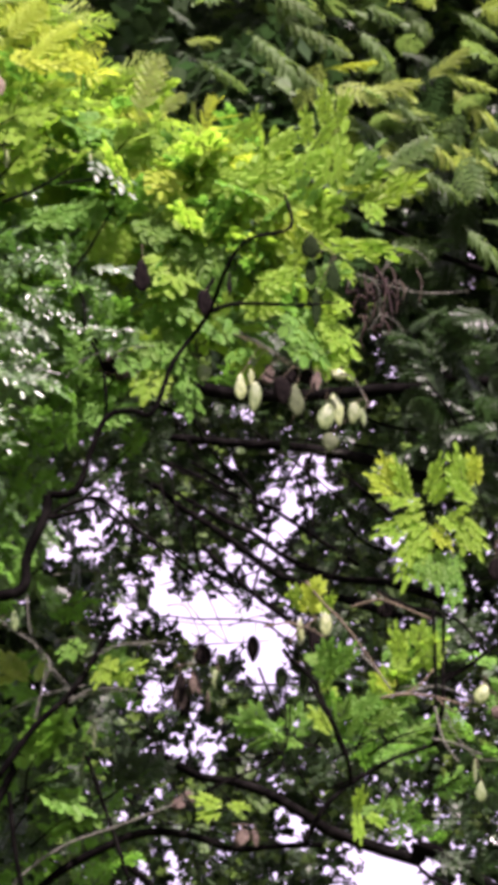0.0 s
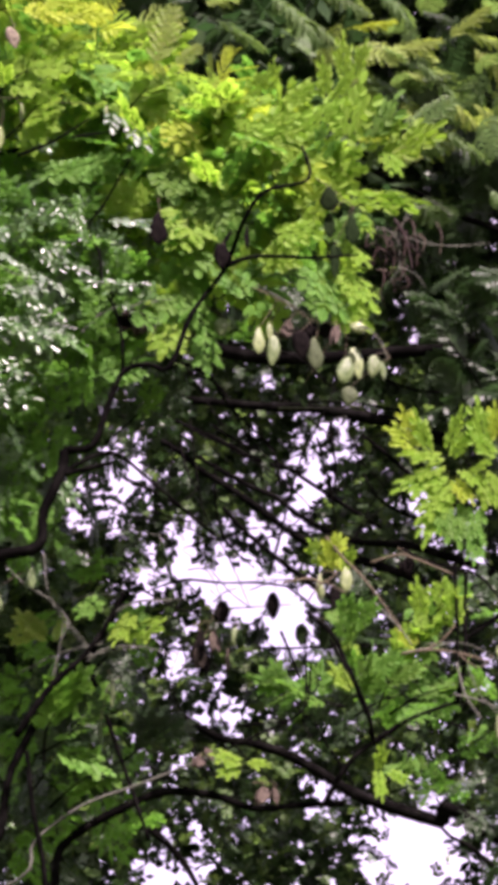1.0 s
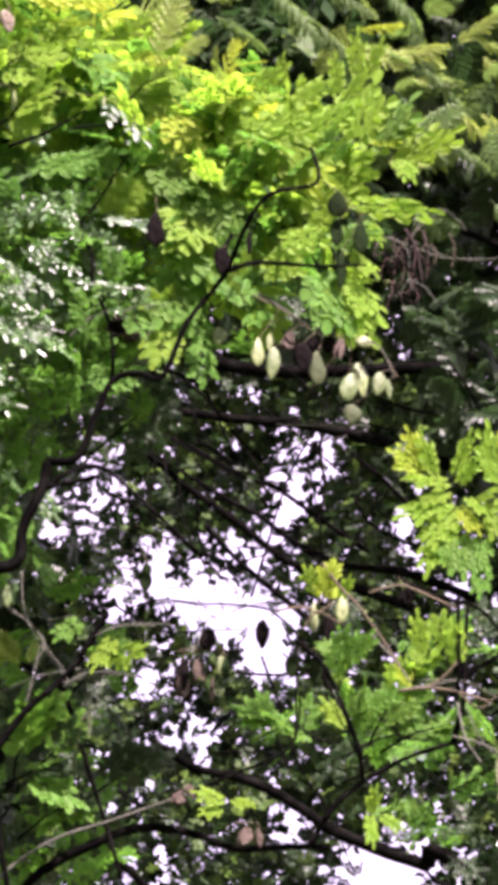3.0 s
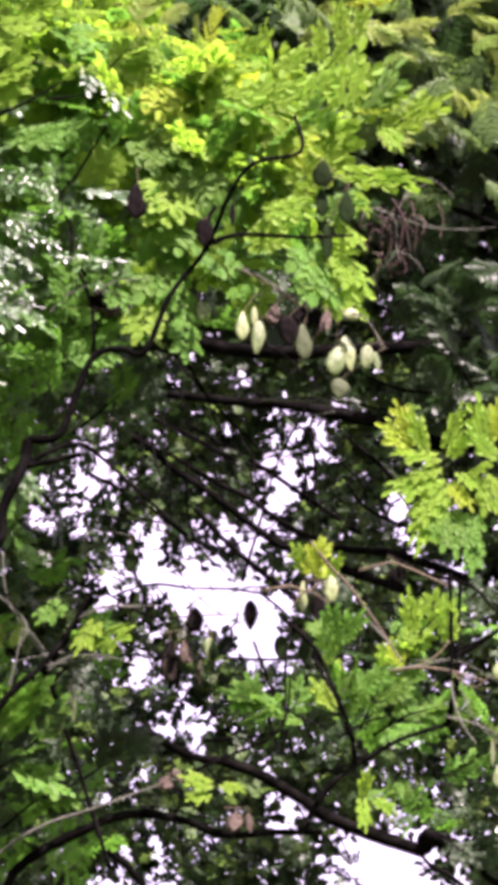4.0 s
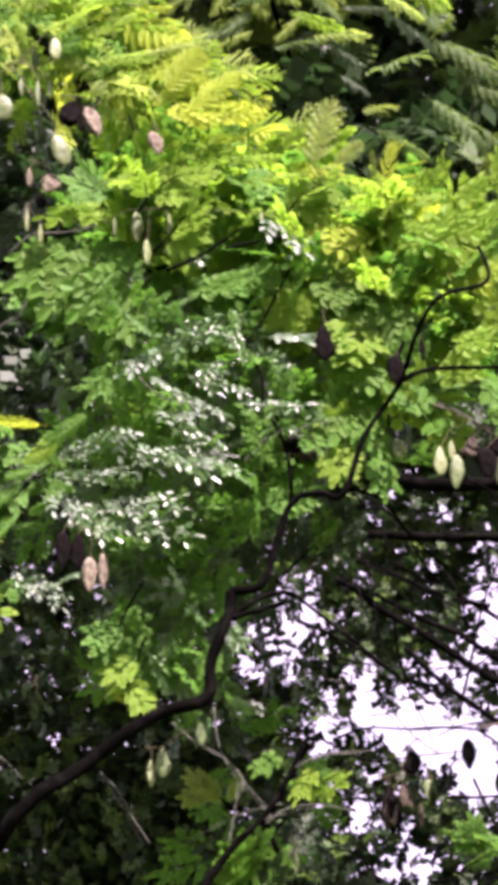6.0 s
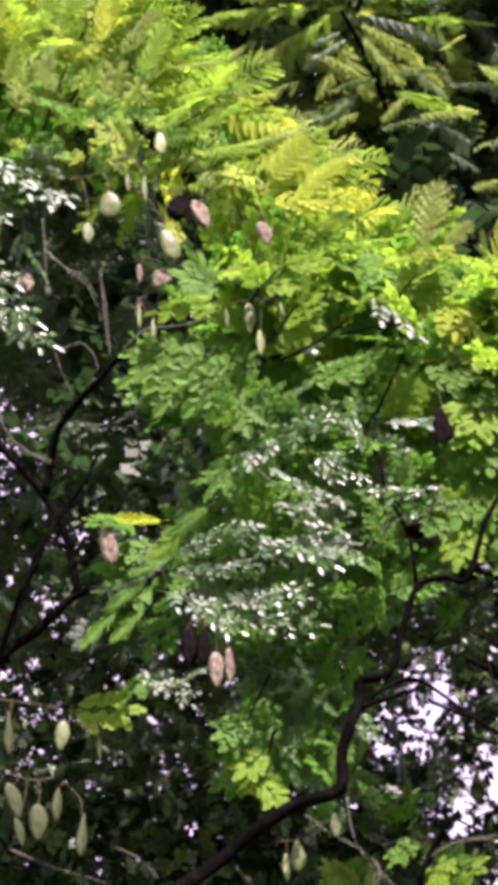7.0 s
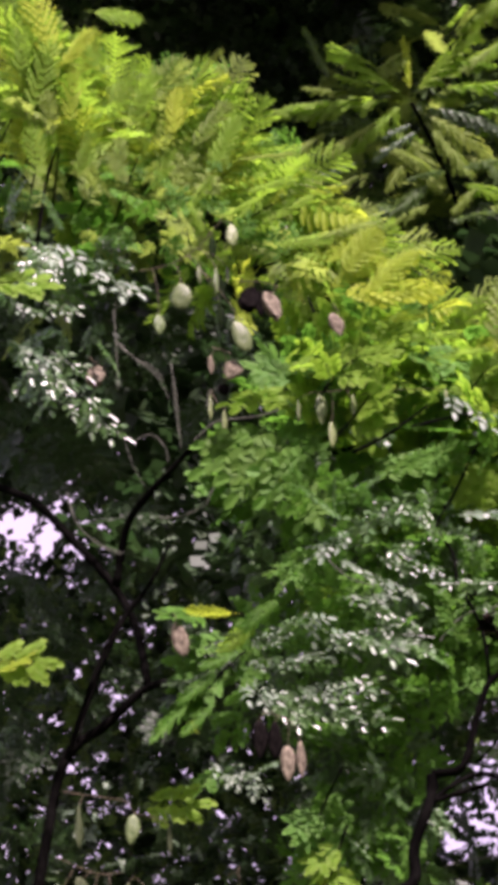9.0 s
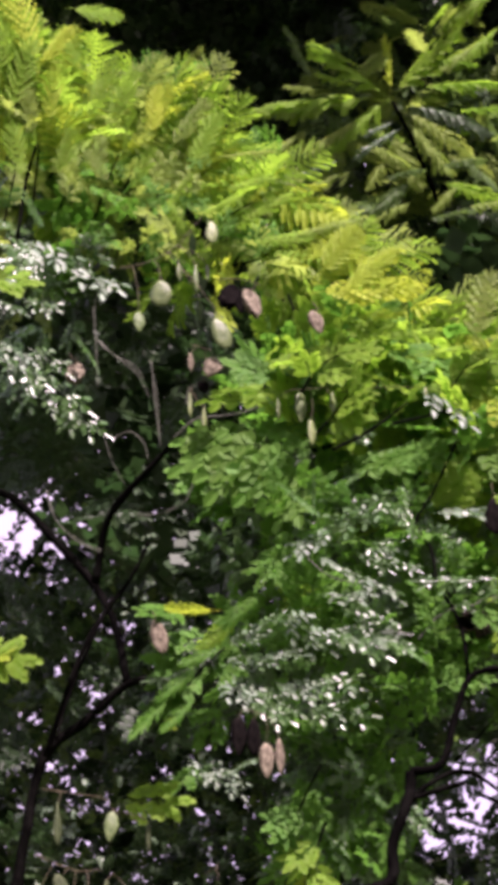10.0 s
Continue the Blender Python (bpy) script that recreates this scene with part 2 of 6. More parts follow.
def lobed(pairs=3, per=4, seed=0, long=0.42, leaf=(0.155, 0.085), calm=1.0):
    """A spreading compound leaf, one metre long, along +x, with broad rounded leaflets on a few side stalks."""
    rng = random.Random(seed)
    verts, faces = [], []
    arms = [((0.62, 0, -0.05), 0.0, 0.42)]
    for k in range(pairs):
        x = 0.16 + 0.44 * k / max(1, pairs - 1)
        for side in (-1, 1):
            arms.append(((x, 0, -0.1 * x * x), side * radians(rng.uniform(42, 66)), long * rng.uniform(0.8, 1.1)))
    for (x, y, z), ang, length in arms:
        dx, dy = math.cos(ang), math.sin(ang)
        fall = rng.uniform(0.05, 0.4) * calm
        for k in range(per):
            s = 0.2 + 0.7 * k / per
            at = (x + dx * length * s, y + dy * length * s, z - fall * length * s * s)
            for side in (-1, 1):
                a = ang + side * radians(rng.uniform(38, 58))
                leaflet(at, (math.cos(a), math.sin(a)), leaf[0] * rng.uniform(0.8, 1.1), leaf[1] * rng.uniform(0.9, 1.15), verts, faces, rng.uniform(-0.3, 0.3) * calm, roll=rng.gauss(0, 0.45) * calm, bend=0.25 * calm)
        leaflet((x + dx * length * 0.88, y + dy * length * 0.88, z - fall * length * 0.8), (dx, dy), leaf[0] * 1.1, leaf[1] * 1.2, verts, faces)
        n = len(verts)
        verts.extend([(x - dy * 0.005, y + dx * 0.005, z), (x + dy * 0.005, y - dx * 0.005, z), (x + dx * length, y + dy * length - 0.004, z - fall * length), (x + dx * length, y + dy * length + 0.004, z - fall * length)])
        faces.append((n, n + 1, n + 2, n + 3))
    n = len(verts)
    verts.extend([(0, -0.006, 0), (0.65, -0.004, -0.05), (0.65, 0.004, -0.05), (0, 0.006, 0)])
    faces.append((n, n + 1, n + 2, n + 3))
    return np.array(verts), np.array(faces)


def pinnate(pairs=9, seed=0):
    """A plain comb of oval leaflets on one stalk, one metre long, along +x."""
    rng = random.Random(seed)
    verts, faces = [], []
    for k in range(pairs):
        x = 0.1 + 0.82 * k / (pairs - 1)
        for side in (-1, 1):
            if rng.random() < 0.12:
                continue
            a = side * radians(rng.uniform(48, 72))
            leaflet((x, 0, -0.08 * x * x), (math.cos(a), math.sin(a)), 0.3 * rng.uniform(0.6, 1.1), 0.15 * rng.uniform(0.7, 1.15), verts, faces, rng.gauss(0, 0.18), 0.05, rng.gauss(0, 0.3), 0.08)
    n = len(verts)
    verts.extend([(0, -0.008, 0), (0.94, -0.004, -0.07), (0.94, 0.004, -0.07), (0, 0.008, 0)])
    faces.append((n, n + 1, n + 2, n + 3))
    return np.array(verts), np.array(faces)


def tuft(pairs=5, seed=0):
    """A plain compound leaf of small leaflets, one metre long, for crowns further off."""
    rng = random.Random(seed)
    verts, faces = [], []
    for k in range(pairs):
        for side in (-1, 1):
            x = 0.08 + 0.84 * (k + rng.uniform(-0.4, 0.5)) / pairs
            a, length, w = side * radians(rng.uniform(22, 85)), rng.uniform(0.24, 0.42), rng.uniform(0.1, 0.17)
            dx, dy, z, n = math.cos(a), math.sin(a), -0.2 * x * x, len(verts)
            e = rng.uniform(-0.22, 0.16)
            verts.extend([(x, 0, z), (x + dx * length * 0.5 - dy * w, dy * length * 0.5 + dx * w, z + e * 0.3), (x + dx * length, dy * length, z + e), (x + dx * length * 0.5 + dy * w, dy * length * 0.5 - dx * w, z + e * 0.3)])
            faces.append((n, n + 1, n + 2, n + 3))
    return np.array(verts), np.array(faces)


FEATHER = [feather(12, seed=k) for k in range(4)]
SHORT_FEATHER = [feather(10, seed=k + 10, comb=5, width=0.021) for k in range(3)]
WING = [feather(13, seed=k + 50, comb=5, width=0.03) for k in range(4)]
YOUNG = [feather(9, seed=k + 70, comb=5, width=0.0165, limp=0.35, sweep=10) for k in range(4)]
FERN = [feather(9, seed=k + 90, comb=4, width=0.027, limp=0.5, sweep=6) for k in range(3)]
LOBED = [lobed(3, 5, seed=k, long=0.46, leaf=(0.135, 0.112), calm=0.28) for k in range(5)]
BROAD = [lobed(3, 2, seed=k + 60, long=0.44, leaf=(0.25, 0.17), calm=0.3) for k in range(4)]
SMALL = [lobed(4, 6, seed=k + 20, long=0.4, leaf=(0.1, 0.05)) for k in range(3)]
SILVER = [lobed(2, 2, seed=k + 30, long=0.5, leaf=(0.2, 0.095), calm=1.0) for k in range(4)]
PINNATE = [pinnate(6, seed=k) for k in range(4)]
TUFT = [tuft(5, seed=k) for k in range(4)]


def aim(at, way, up, size, wide=1.0):
    """The pose of a leaf at a place, along way, with its face turned to up."""
    x = Vector(way).normalized()
    y = Vector(up).cross(x)
    y = y.normalized() if y.length > 1e-4 else x.orthogonal().normalized()
    z = x.cross(y)
    return Matrix.Translation(at) @ Matrix((x, y, z)).transposed().to_4x4() @ Matrix.Diagonal((size, size * wide, size, 1))


class Foliage:
    """The leaves of one tree: hero leaves are parts of their own, the rest is joined by material."""

    def __init__(self, tree, seed):
        self.tree, self.rng, self.heaps, self.made, self.twigs, self.owned, self.hollow = tree, random.Random(seed), {}, {}, [], 0, None

    def mesh(self, kind, k, mat):
        key = (id(kind), k, mat.name)
        if key not in self.made:
            self.made[key] = mesh_of("frond", kind[k][0], kind[k][1], mat)
        return self.made[key]

    def leaf(self, kind, mat, base, tip, up=(0, -0.5, 1), own=False, wide=1.0, jitter=0.25):
        way = Vector(tip) - Vector(base)
        face = Vector(up) + Vector([self.rng.gauss(0, jitter) for _ in range(3)])
        m, k = aim(base, way, face, way.length, wide), self.rng.randrange(len(kind))
        if own and self.owned < 300:
            self.owned += 1
            return part("frond", self.mesh(kind, k, mat), self.tree, m=m)
        self.heaps.setdefault(mat.name, Heap()).add(kind[k], m)

    def spray(self, kind, mats, base, tip, count, size, own=False, up=(0.2, -0.9, 0.75), open_=0.8, twig=0.0035, start=0.25, jitter=0.45, flat=False):
        """A twig from base to tip with leaves along its outer part, fanning out."""
        base, tip, rng = Vector(base), Vector(tip), self.rng
        way = tip - base
        mid = base + way * 0.5 + Vector((rng.gauss(0, 0.06), rng.gauss(0, 0.06), rng.gauss(0, 0.06))) * way.length
        placed = 0
        for k in range(count):
            s = start + (1 - start) * (k + 0.5) / count
            at = base * (1 - s) ** 2 + mid * (2 * s * (1 - s)) + tip * s * s
            side = Vector([rng.gauss(0, 1) for _ in range(3)]).normalized()
            out = (way.normalized() * (0.35 + 0.8 * s) + side * open_ * rng.uniform(0.5, 1.1)).normalized()
            out.z -= 0.1
            if flat:
                face = Vector(up).normalized()
                out = (out - face * out.dot(face)).normalized()
            length = size * rng.uniform(0.7, 1.15)
            if self.hollow and self.hollow(at + out * length * 0.6):
                continue
            self.leaf(kind, rng.choice(mats), at, at + out * length, up, own, jitter=jitter)
            placed += 1
        if placed * 2 > count:
            self.twigs.append(([base, mid, tip], twig))

    def fill(self, kind, mats, low, high, count, size, way=(0, 0, 0), up=(0, -0.3, 1), keep=None):
        """Leaves strewn through the box between two corners."""
        rng = self.rng
        for _ in range(count):
            at = Vector([rng.uniform(min(a, b), max(a, b)) for a, b in zip(low, high)])
            if keep and not keep(at, rng):
                continue
            out = (Vector([rng.gauss(0, 1) for _ in range(3)]).normalized() * 0.8 + Vector(way)).normalized()
            self.leaf(kind, rng.choice(mats), at, at + out * size * rng.uniform(0.65, 1.25), up, False, jitter=0.6)

    def done(self, label=""):
        for name, heap in self.heaps.items():
            heap.done("foliage", bpy.data.materials[name], self.tree, label)
        heap_v, heap_f, count = [], [], 0
        for line, r in self.twigs:
            v, f = tube(line, r, r * 0.4, 4, 3)
            heap_v += v
            heap_f += [[i + count for i in g] for g in f]
            count += len(v)
        if heap_v:
            tagged(part("twigwork", mesh_of("twigwork", heap_v, heap_f, BARK_SHADED), self.tree), kind="stuff")


def tree_at(x, y, label):
    root = new("tree")
    root.location = (x, y, 0)
    return tagged(root, label, "tree", "trees")


def pod_shape(open_=False, seed=0):
    """A flat oval seed pod, one metre high, hanging from its top at the origin; open: its two halves gape."""
    rng = random.Random(seed)
    verts, faces = [], []
    halves = ((-1, -0.13), (1, 0.13)) if open_ else ((0, 0.0),)
    for sign, shift in halves:
        n0, rows, sides = len(verts), 9, 12
        lean = sign * 0.3
        for i in range(rows + 1):
            s = i / rows
            w = 0.36 * math.sin(math.pi * min(1, max(0.0, s * 0.95 + 0.02))) ** 0.58 * (1 + (0.7, -0.45, 0.25)[seed] * (s - 0.5))
            d = 0.13 * math.sin(math.pi * min(1, s * 0.94 + 0.03)) ** 0.8 * (0.55 if open_ else 1)
            wave = 0.03 * math.sin(7 * s + seed)
            for k in range(sides):
                a = 2 * math.pi * k / sides
                c, q = math.cos(a), math.sin(a)
                rim = 1 + 0.1 * max(0.0, abs(c) - 0.85) / 0.15 + 0.13 * noise.noise(Vector((c * 2.2, q * 2.2 + seed * 3.7, s * 4)))
                verts.append((c * w * rim, q * d + shift * (0.2 + s) + lean * 0.35 * s + (0.12 * c * c if open_ else 0) * sign + wave * c, -s + 0.01 * rng.uniform(-1, 1)))
        for i in range(rows):
            for k in range(sides):
                j = (k + 1) % sides
                faces.append((n0 + i * sides + k, n0 + (i + 1) * sides + k, n0 + (i + 1) * sides + j, n0 + i * sides + j))
        faces.append(tuple(range(n0, n0 + sides)))
        faces.append(tuple(range(n0 + rows * sides, n0 + (rows + 1) * sides))[::-1])
    return verts, faces


POD_MESHES = {}


def pod(parent, place, wide, high, mat, turn=0.0, tilt=0.0, gape=False):
    """A seed pod with its middle at the place; turn shows its edge, tilt swings it."""
    k = random.Random(int(place[0] * 1000) + int(place[2] * 1000)).randrange(3)
    key = (mat.name, gape, k)
    if key not in POD_MESHES:
        v, f = pod_shape(gape, k)
        POD_MESHES[key] = mesh_of("seed_pod", v, f, mat)
        POD_MESHES[key].polygons.foreach_set("use_smooth", [True] * len(POD_MESHES[key].polygons))
    m = Matrix.Translation(place) @ Euler((0, radians(tilt), radians(turn))).to_matrix().to_4x4() @ Matrix.Translation((0, 0, high / 2))
    return part("seed_pod", POD_MESHES[key], parent, m=m @ Matrix.Diagonal((wide / 0.84, max(wide / 1.0, high * 0.45), high * 0.94, 1)))


def pods(tree, stem, items, mat=None, r=0.0015, label=""):
    """A cluster: a stem with stalks, and the pods (place, width, height, material, turn, tilt, gape) that hang from it."""
    line = glide(stem, 6)
    verts, faces = tube(stem, r, r * 0.6, 6)
    for it in items:
        top = Vector(it[0]) + Vector((0, 0, it[2] * 0.47))
        near = Vector(min((p for p in line), key=lambda p: (Vector(p) - top).length + (0.05 if p[2] < top.z else 0)))
        v, f = tube([near, (near + top) / 2 + Vector((0.004, 0, 0.006)), top], r * 0.6, r * 0.5, 5, 3)
        faces += [[i + len(verts) for i in g] for g in f]
        verts += v
    c = part("fruit_stalk", mesh_of("fruit_stalk", verts, faces, mat or STALK), tree, label)
    for it in items:
        pod(c, *it)
    return c


# ---- ground ----
def build_ground():
    n, half = 40, 400.0
    line = [math.copysign(abs(2 * k / n - 1) ** 2.5, 2 * k / n - 1) * half for k in range(n + 1)]
    verts = [(x, y + 8, 0.25 * noise.noise(Vector((x, y, 0)) * 0.05) if math.hypot(x, y) > 6 else 0.0) for y in line for x in line]
    faces = [(j * (n + 1) + i, j * (n + 1) + i + 1, (j + 1) * (n + 1) + i + 1, (j + 1) * (n + 1) + i) for j in range(n) for i in range(n)]
    tagged(new("ground", mesh_of("ground", verts, faces, GRASS)), "rough shaded grass ground under the trees", "ground", kind="structure")


build_ground()

# ---- where the crowns are open to the sky ----
EYE_X, EYE_Y, EYE_Z = 0.01, 0.75, 1.86


def bearing(p):
    """How far a place lies to the side and above, for each metre away."""
    return (p[0] - EYE_X) / (p[1] - EYE_Y), (p[2] - EYE_Z) / (p[1] - EYE_Y)


# gaps in the crowns: centre, half width, half height
GAPS = [
    (0.0082, 0.3732, 0.0060, 0.0042), (0.0207, 0.3663, 0.0074, 0.0068), (0.0126, 0.3502, 0.0089, 0.0130), (0.0099, 0.3391, 0.0103, 0.0062),
    (-0.0039, 0.3320, 0.0108, 0.0103), (-0.0124, 0.3176, 0.0292, 0.0107), (-0.0311, 0.3135, 0.0121, 0.0066), (0.0071, 0.3046, 0.0126, 0.0161),
    (-0.0026, 0.3104, 0.0170, 0.0066), (-0.0468, 0.3473, 0.0079, 0.0068), (-0.0510, 0.3315, 0.0064, 0.0041), (-0.0311, 0.3298, 0.0059, 0.0057),
    (-0.0289, 0.2904, 0.0096, 0.0105), (-0.0112, 0.2754, 0.0125, 0.0089),
]
LOW_GAPS = [
    (0.0169, 0.2498, 0.0083, 0.0102), (0.0442, 0.2369, 0.0152, 0.0080), (0.0510, 0.3429, 0.0081, 0.0062), (0.0682, 0.3256, 0.0090, 0.0042),
    (0.0458, 0.2305, 0.0281, 0.0158), (-0.0247, 0.2217, 0.0162, 0.0101), (0.0566, 0.2180, 0.0194, 0.0079), (-0.0210, 0.2387, 0.0061, 0.0020),
    (-0.1912, 0.4529, 0.0265, 0.0163), (-0.1707, 0.4360, 0.0061, 0.0035), (-0.0728, 0.3673, 0.0067, 0.0024), (-0.0424, 0.3645, 0.0040, 0.0033),
    (-0.0499, 0.3467, 0.0132, 0.0152), (-0.0898, 0.3294, 0.0055, 0.0037), (-0.1210, 0.3155, 0.0040, 0.0032), (-0.0263, 0.3295, 0.0110, 0.0060),
    (-0.0527, 0.3457, 0.0080, 0.0098), (0.0566, 0.4464, 0.0039, 0.0031), (0.0676, 0.3921, 0.0046, 0.0030), (0.0440, 0.4186, 0.0035, 0.0054),
    (-0.0270, 0.3345, 0.0079, 0.0065), (0.0057, 0.3008, 0.0098, 0.0081),
]
# shaded hollows between the near leaves
HOLLOWS = [
    (-0.0622, 0.4669, 0.0122, 0.0073), (0.0143, 0.3863, 0.0471, 0.0101), (0.0453, 0.4146, 0.0179, 0.0179), (0.0119, 0.3561, 0.0536, 0.0195),
    (-0.0157, 0.3126, 0.0309, 0.0179), (0.0384, 0.4652, 0.0130, 0.0049), (0.0774, 0.4612, 0.0146, 0.0244), (0.0593, 0.5025, 0.0146, 0.0094),
    (-0.0601, 0.4610, 0.0081, 0.0073), (-0.1472, 0.4417, 0.0228, 0.0244), (-0.1311, 0.3181, 0.0423, 0.0276), (-0.1461, 0.4814, 0.0179, 0.0284),
    (-0.1126, 0.5116, 0.0089, 0.0065), (-0.1058, 0.4349, 0.0089, 0.0073), (-0.1647, 0.4407, 0.0293, 0.0195), (-0.0723, 0.3936, 0.0098, 0.0114),
    (-0.1566, 0.3614, 0.0358, 0.0244), (-0.1564, 0.5610, 0.0122, 0.0052), (-0.1731, 0.5137, 0.0146, 0.0049),
]


LOW = bearing((-1.995, 12.000, 7.573))[1]  # below this height the crowns are pierced by many small holes


def kept(at, rng):
    s, h = bearing(at)
    if h < LOW and noise.noise(Vector((s * 230, h * 230, 9))) > (0.26 if s > -0.05 else 0.47 if h < 0.33 else 0.325 if h < 0.372 else 0.5):
        return rng.random() > 0.95
    deep = max(1.25 - math.hypot((s - a) / w, (h - b) / k) for a, b, w, k in GAPS + LOW_GAPS)
    return rng.random() > 1.8 * deep + 1.0 * noise.noise(Vector((s * 75, h * 75, 4))) + 1.9 * noise.noise(Vector((s * 260, h * 260, 0)))


def in_hollow(at):
    s, h = bearing(at)
    return min(math.hypot((s - a) / w, (h - b) / k) for a, b, w, k in HOLLOWS) < 0.8


def leafy(at, rng):
    s, h = bearing(at)
    deep = max(1.1 - math.hypot((s - a) / w, (h - b) / k) for a, b, w, k in HOLLOWS)
    return rng.random() > 2.2 * deep + 1.3 * noise.noise(Vector((s * 80, h * 80, 7))) and kept(at, rng)


# ---- the pod-bearing tree in front ----
front = tree_at(-1.75, 8.3, "feathery-leaved tree with dark crooked branches and hanging seed pods")
fl = Foliage(front, 3)
fl.hollow = in_hollow
B = lambda pts, r0, r1, mat=None: limb(front, pts, r0, r1, mat)
limb(front, [(-1.75, 8.3, -0.1), (-1.72, 8.28, 1.2), (-1.66, 8.25, 2.4), (-1.52, 8.2, 3.3), (-1.372, 8.100, 4.213)], 0.11, 0.016, name="trunk", label="dark rough trunk")
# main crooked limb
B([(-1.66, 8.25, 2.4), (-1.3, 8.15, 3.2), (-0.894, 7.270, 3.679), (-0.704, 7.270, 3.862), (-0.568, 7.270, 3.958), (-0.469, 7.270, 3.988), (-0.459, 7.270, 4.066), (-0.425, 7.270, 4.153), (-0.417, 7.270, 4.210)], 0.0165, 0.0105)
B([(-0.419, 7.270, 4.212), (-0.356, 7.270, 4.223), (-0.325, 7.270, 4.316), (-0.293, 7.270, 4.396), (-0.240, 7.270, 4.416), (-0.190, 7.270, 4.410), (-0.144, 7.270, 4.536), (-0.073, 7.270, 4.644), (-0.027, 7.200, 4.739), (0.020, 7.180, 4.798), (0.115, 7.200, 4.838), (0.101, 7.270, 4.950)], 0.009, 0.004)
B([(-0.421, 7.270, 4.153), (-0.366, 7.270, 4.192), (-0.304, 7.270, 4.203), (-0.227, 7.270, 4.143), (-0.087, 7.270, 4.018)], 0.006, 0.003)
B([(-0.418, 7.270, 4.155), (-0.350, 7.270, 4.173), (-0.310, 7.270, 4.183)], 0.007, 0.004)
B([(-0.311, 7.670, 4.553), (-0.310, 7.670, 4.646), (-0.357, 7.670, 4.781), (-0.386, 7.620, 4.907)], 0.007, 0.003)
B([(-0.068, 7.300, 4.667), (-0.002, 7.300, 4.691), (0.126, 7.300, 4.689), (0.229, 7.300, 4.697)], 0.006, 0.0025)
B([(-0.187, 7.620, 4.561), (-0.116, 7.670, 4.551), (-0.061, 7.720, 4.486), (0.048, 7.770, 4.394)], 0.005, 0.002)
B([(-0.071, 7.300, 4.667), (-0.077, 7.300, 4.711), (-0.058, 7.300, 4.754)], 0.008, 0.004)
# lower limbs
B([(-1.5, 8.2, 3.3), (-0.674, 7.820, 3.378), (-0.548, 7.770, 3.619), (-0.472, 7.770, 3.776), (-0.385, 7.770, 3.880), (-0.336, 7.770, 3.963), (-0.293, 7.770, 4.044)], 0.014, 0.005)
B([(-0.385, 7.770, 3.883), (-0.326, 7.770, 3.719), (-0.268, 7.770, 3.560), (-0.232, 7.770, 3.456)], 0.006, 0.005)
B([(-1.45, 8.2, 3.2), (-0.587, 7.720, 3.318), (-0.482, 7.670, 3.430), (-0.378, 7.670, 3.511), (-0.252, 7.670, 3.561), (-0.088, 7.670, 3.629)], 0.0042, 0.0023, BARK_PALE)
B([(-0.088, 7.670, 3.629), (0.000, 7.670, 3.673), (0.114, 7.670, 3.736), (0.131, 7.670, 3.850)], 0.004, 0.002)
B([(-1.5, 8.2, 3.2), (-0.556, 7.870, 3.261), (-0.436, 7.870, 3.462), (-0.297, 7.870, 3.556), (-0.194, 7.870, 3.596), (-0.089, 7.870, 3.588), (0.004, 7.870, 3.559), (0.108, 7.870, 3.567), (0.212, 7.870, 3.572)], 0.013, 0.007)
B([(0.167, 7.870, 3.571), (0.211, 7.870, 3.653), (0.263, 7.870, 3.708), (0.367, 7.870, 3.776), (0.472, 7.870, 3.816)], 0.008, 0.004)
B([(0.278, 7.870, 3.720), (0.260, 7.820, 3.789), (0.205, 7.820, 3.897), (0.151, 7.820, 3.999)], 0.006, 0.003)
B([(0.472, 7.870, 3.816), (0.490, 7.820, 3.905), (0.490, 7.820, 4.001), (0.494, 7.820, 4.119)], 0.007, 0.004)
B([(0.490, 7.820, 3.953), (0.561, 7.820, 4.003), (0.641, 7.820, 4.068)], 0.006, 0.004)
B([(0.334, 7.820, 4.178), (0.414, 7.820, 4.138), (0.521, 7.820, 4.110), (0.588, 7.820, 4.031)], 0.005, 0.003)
B([(0.387, 7.770, 3.925), (0.486, 7.770, 3.928), (0.558, 7.770, 3.894), (0.630, 7.770, 3.859)], 0.0015, 0.0010, BARK_PALE)
B([(0.492, 7.770, 3.876), (0.519, 7.770, 3.809), (0.571, 7.770, 3.756), (0.636, 7.770, 3.758)], 0.0015, 0.0010, BARK_PALE)
B([(-0.723, 7.670, 3.972), (-0.677, 7.670, 3.897), (-0.631, 7.670, 3.810)], 0.0015, 0.0010, BARK_PALE)
# fine pale twigs round the opening
B([(-0.540, 7.600, 4.015), (-0.456, 7.600, 3.970), (-0.413, 7.600, 3.910), (-0.364, 7.600, 3.853)], 0.0019, 0.001, BARK_PALE)
B([(-0.462, 7.600, 3.968), (-0.419, 7.600, 3.922), (-0.438, 7.600, 3.861), (-0.446, 7.600, 3.788)], 0.0019, 0.001, BARK_PALE)
B([(-0.417, 7.650, 3.986), (-0.353, 7.650, 4.000), (-0.305, 7.650, 3.993)], 0.0019, 0.001, BARK_PALE)
B([(-0.318, 7.650, 3.961), (-0.264, 7.650, 3.986), (-0.151, 7.650, 3.990)], 0.0019, 0.001, BARK_PALE)
B([(-0.375, 7.620, 3.831), (-0.330, 7.620, 3.863), (-0.253, 7.620, 3.868), (-0.183, 7.650, 3.857)], 0.0019, 0.001, BARK_PALE)
B([(-0.424, 7.650, 4.148), (-0.335, 7.650, 4.160), (-0.215, 7.650, 4.143)], 0.0019, 0.001, BARK_PALE)
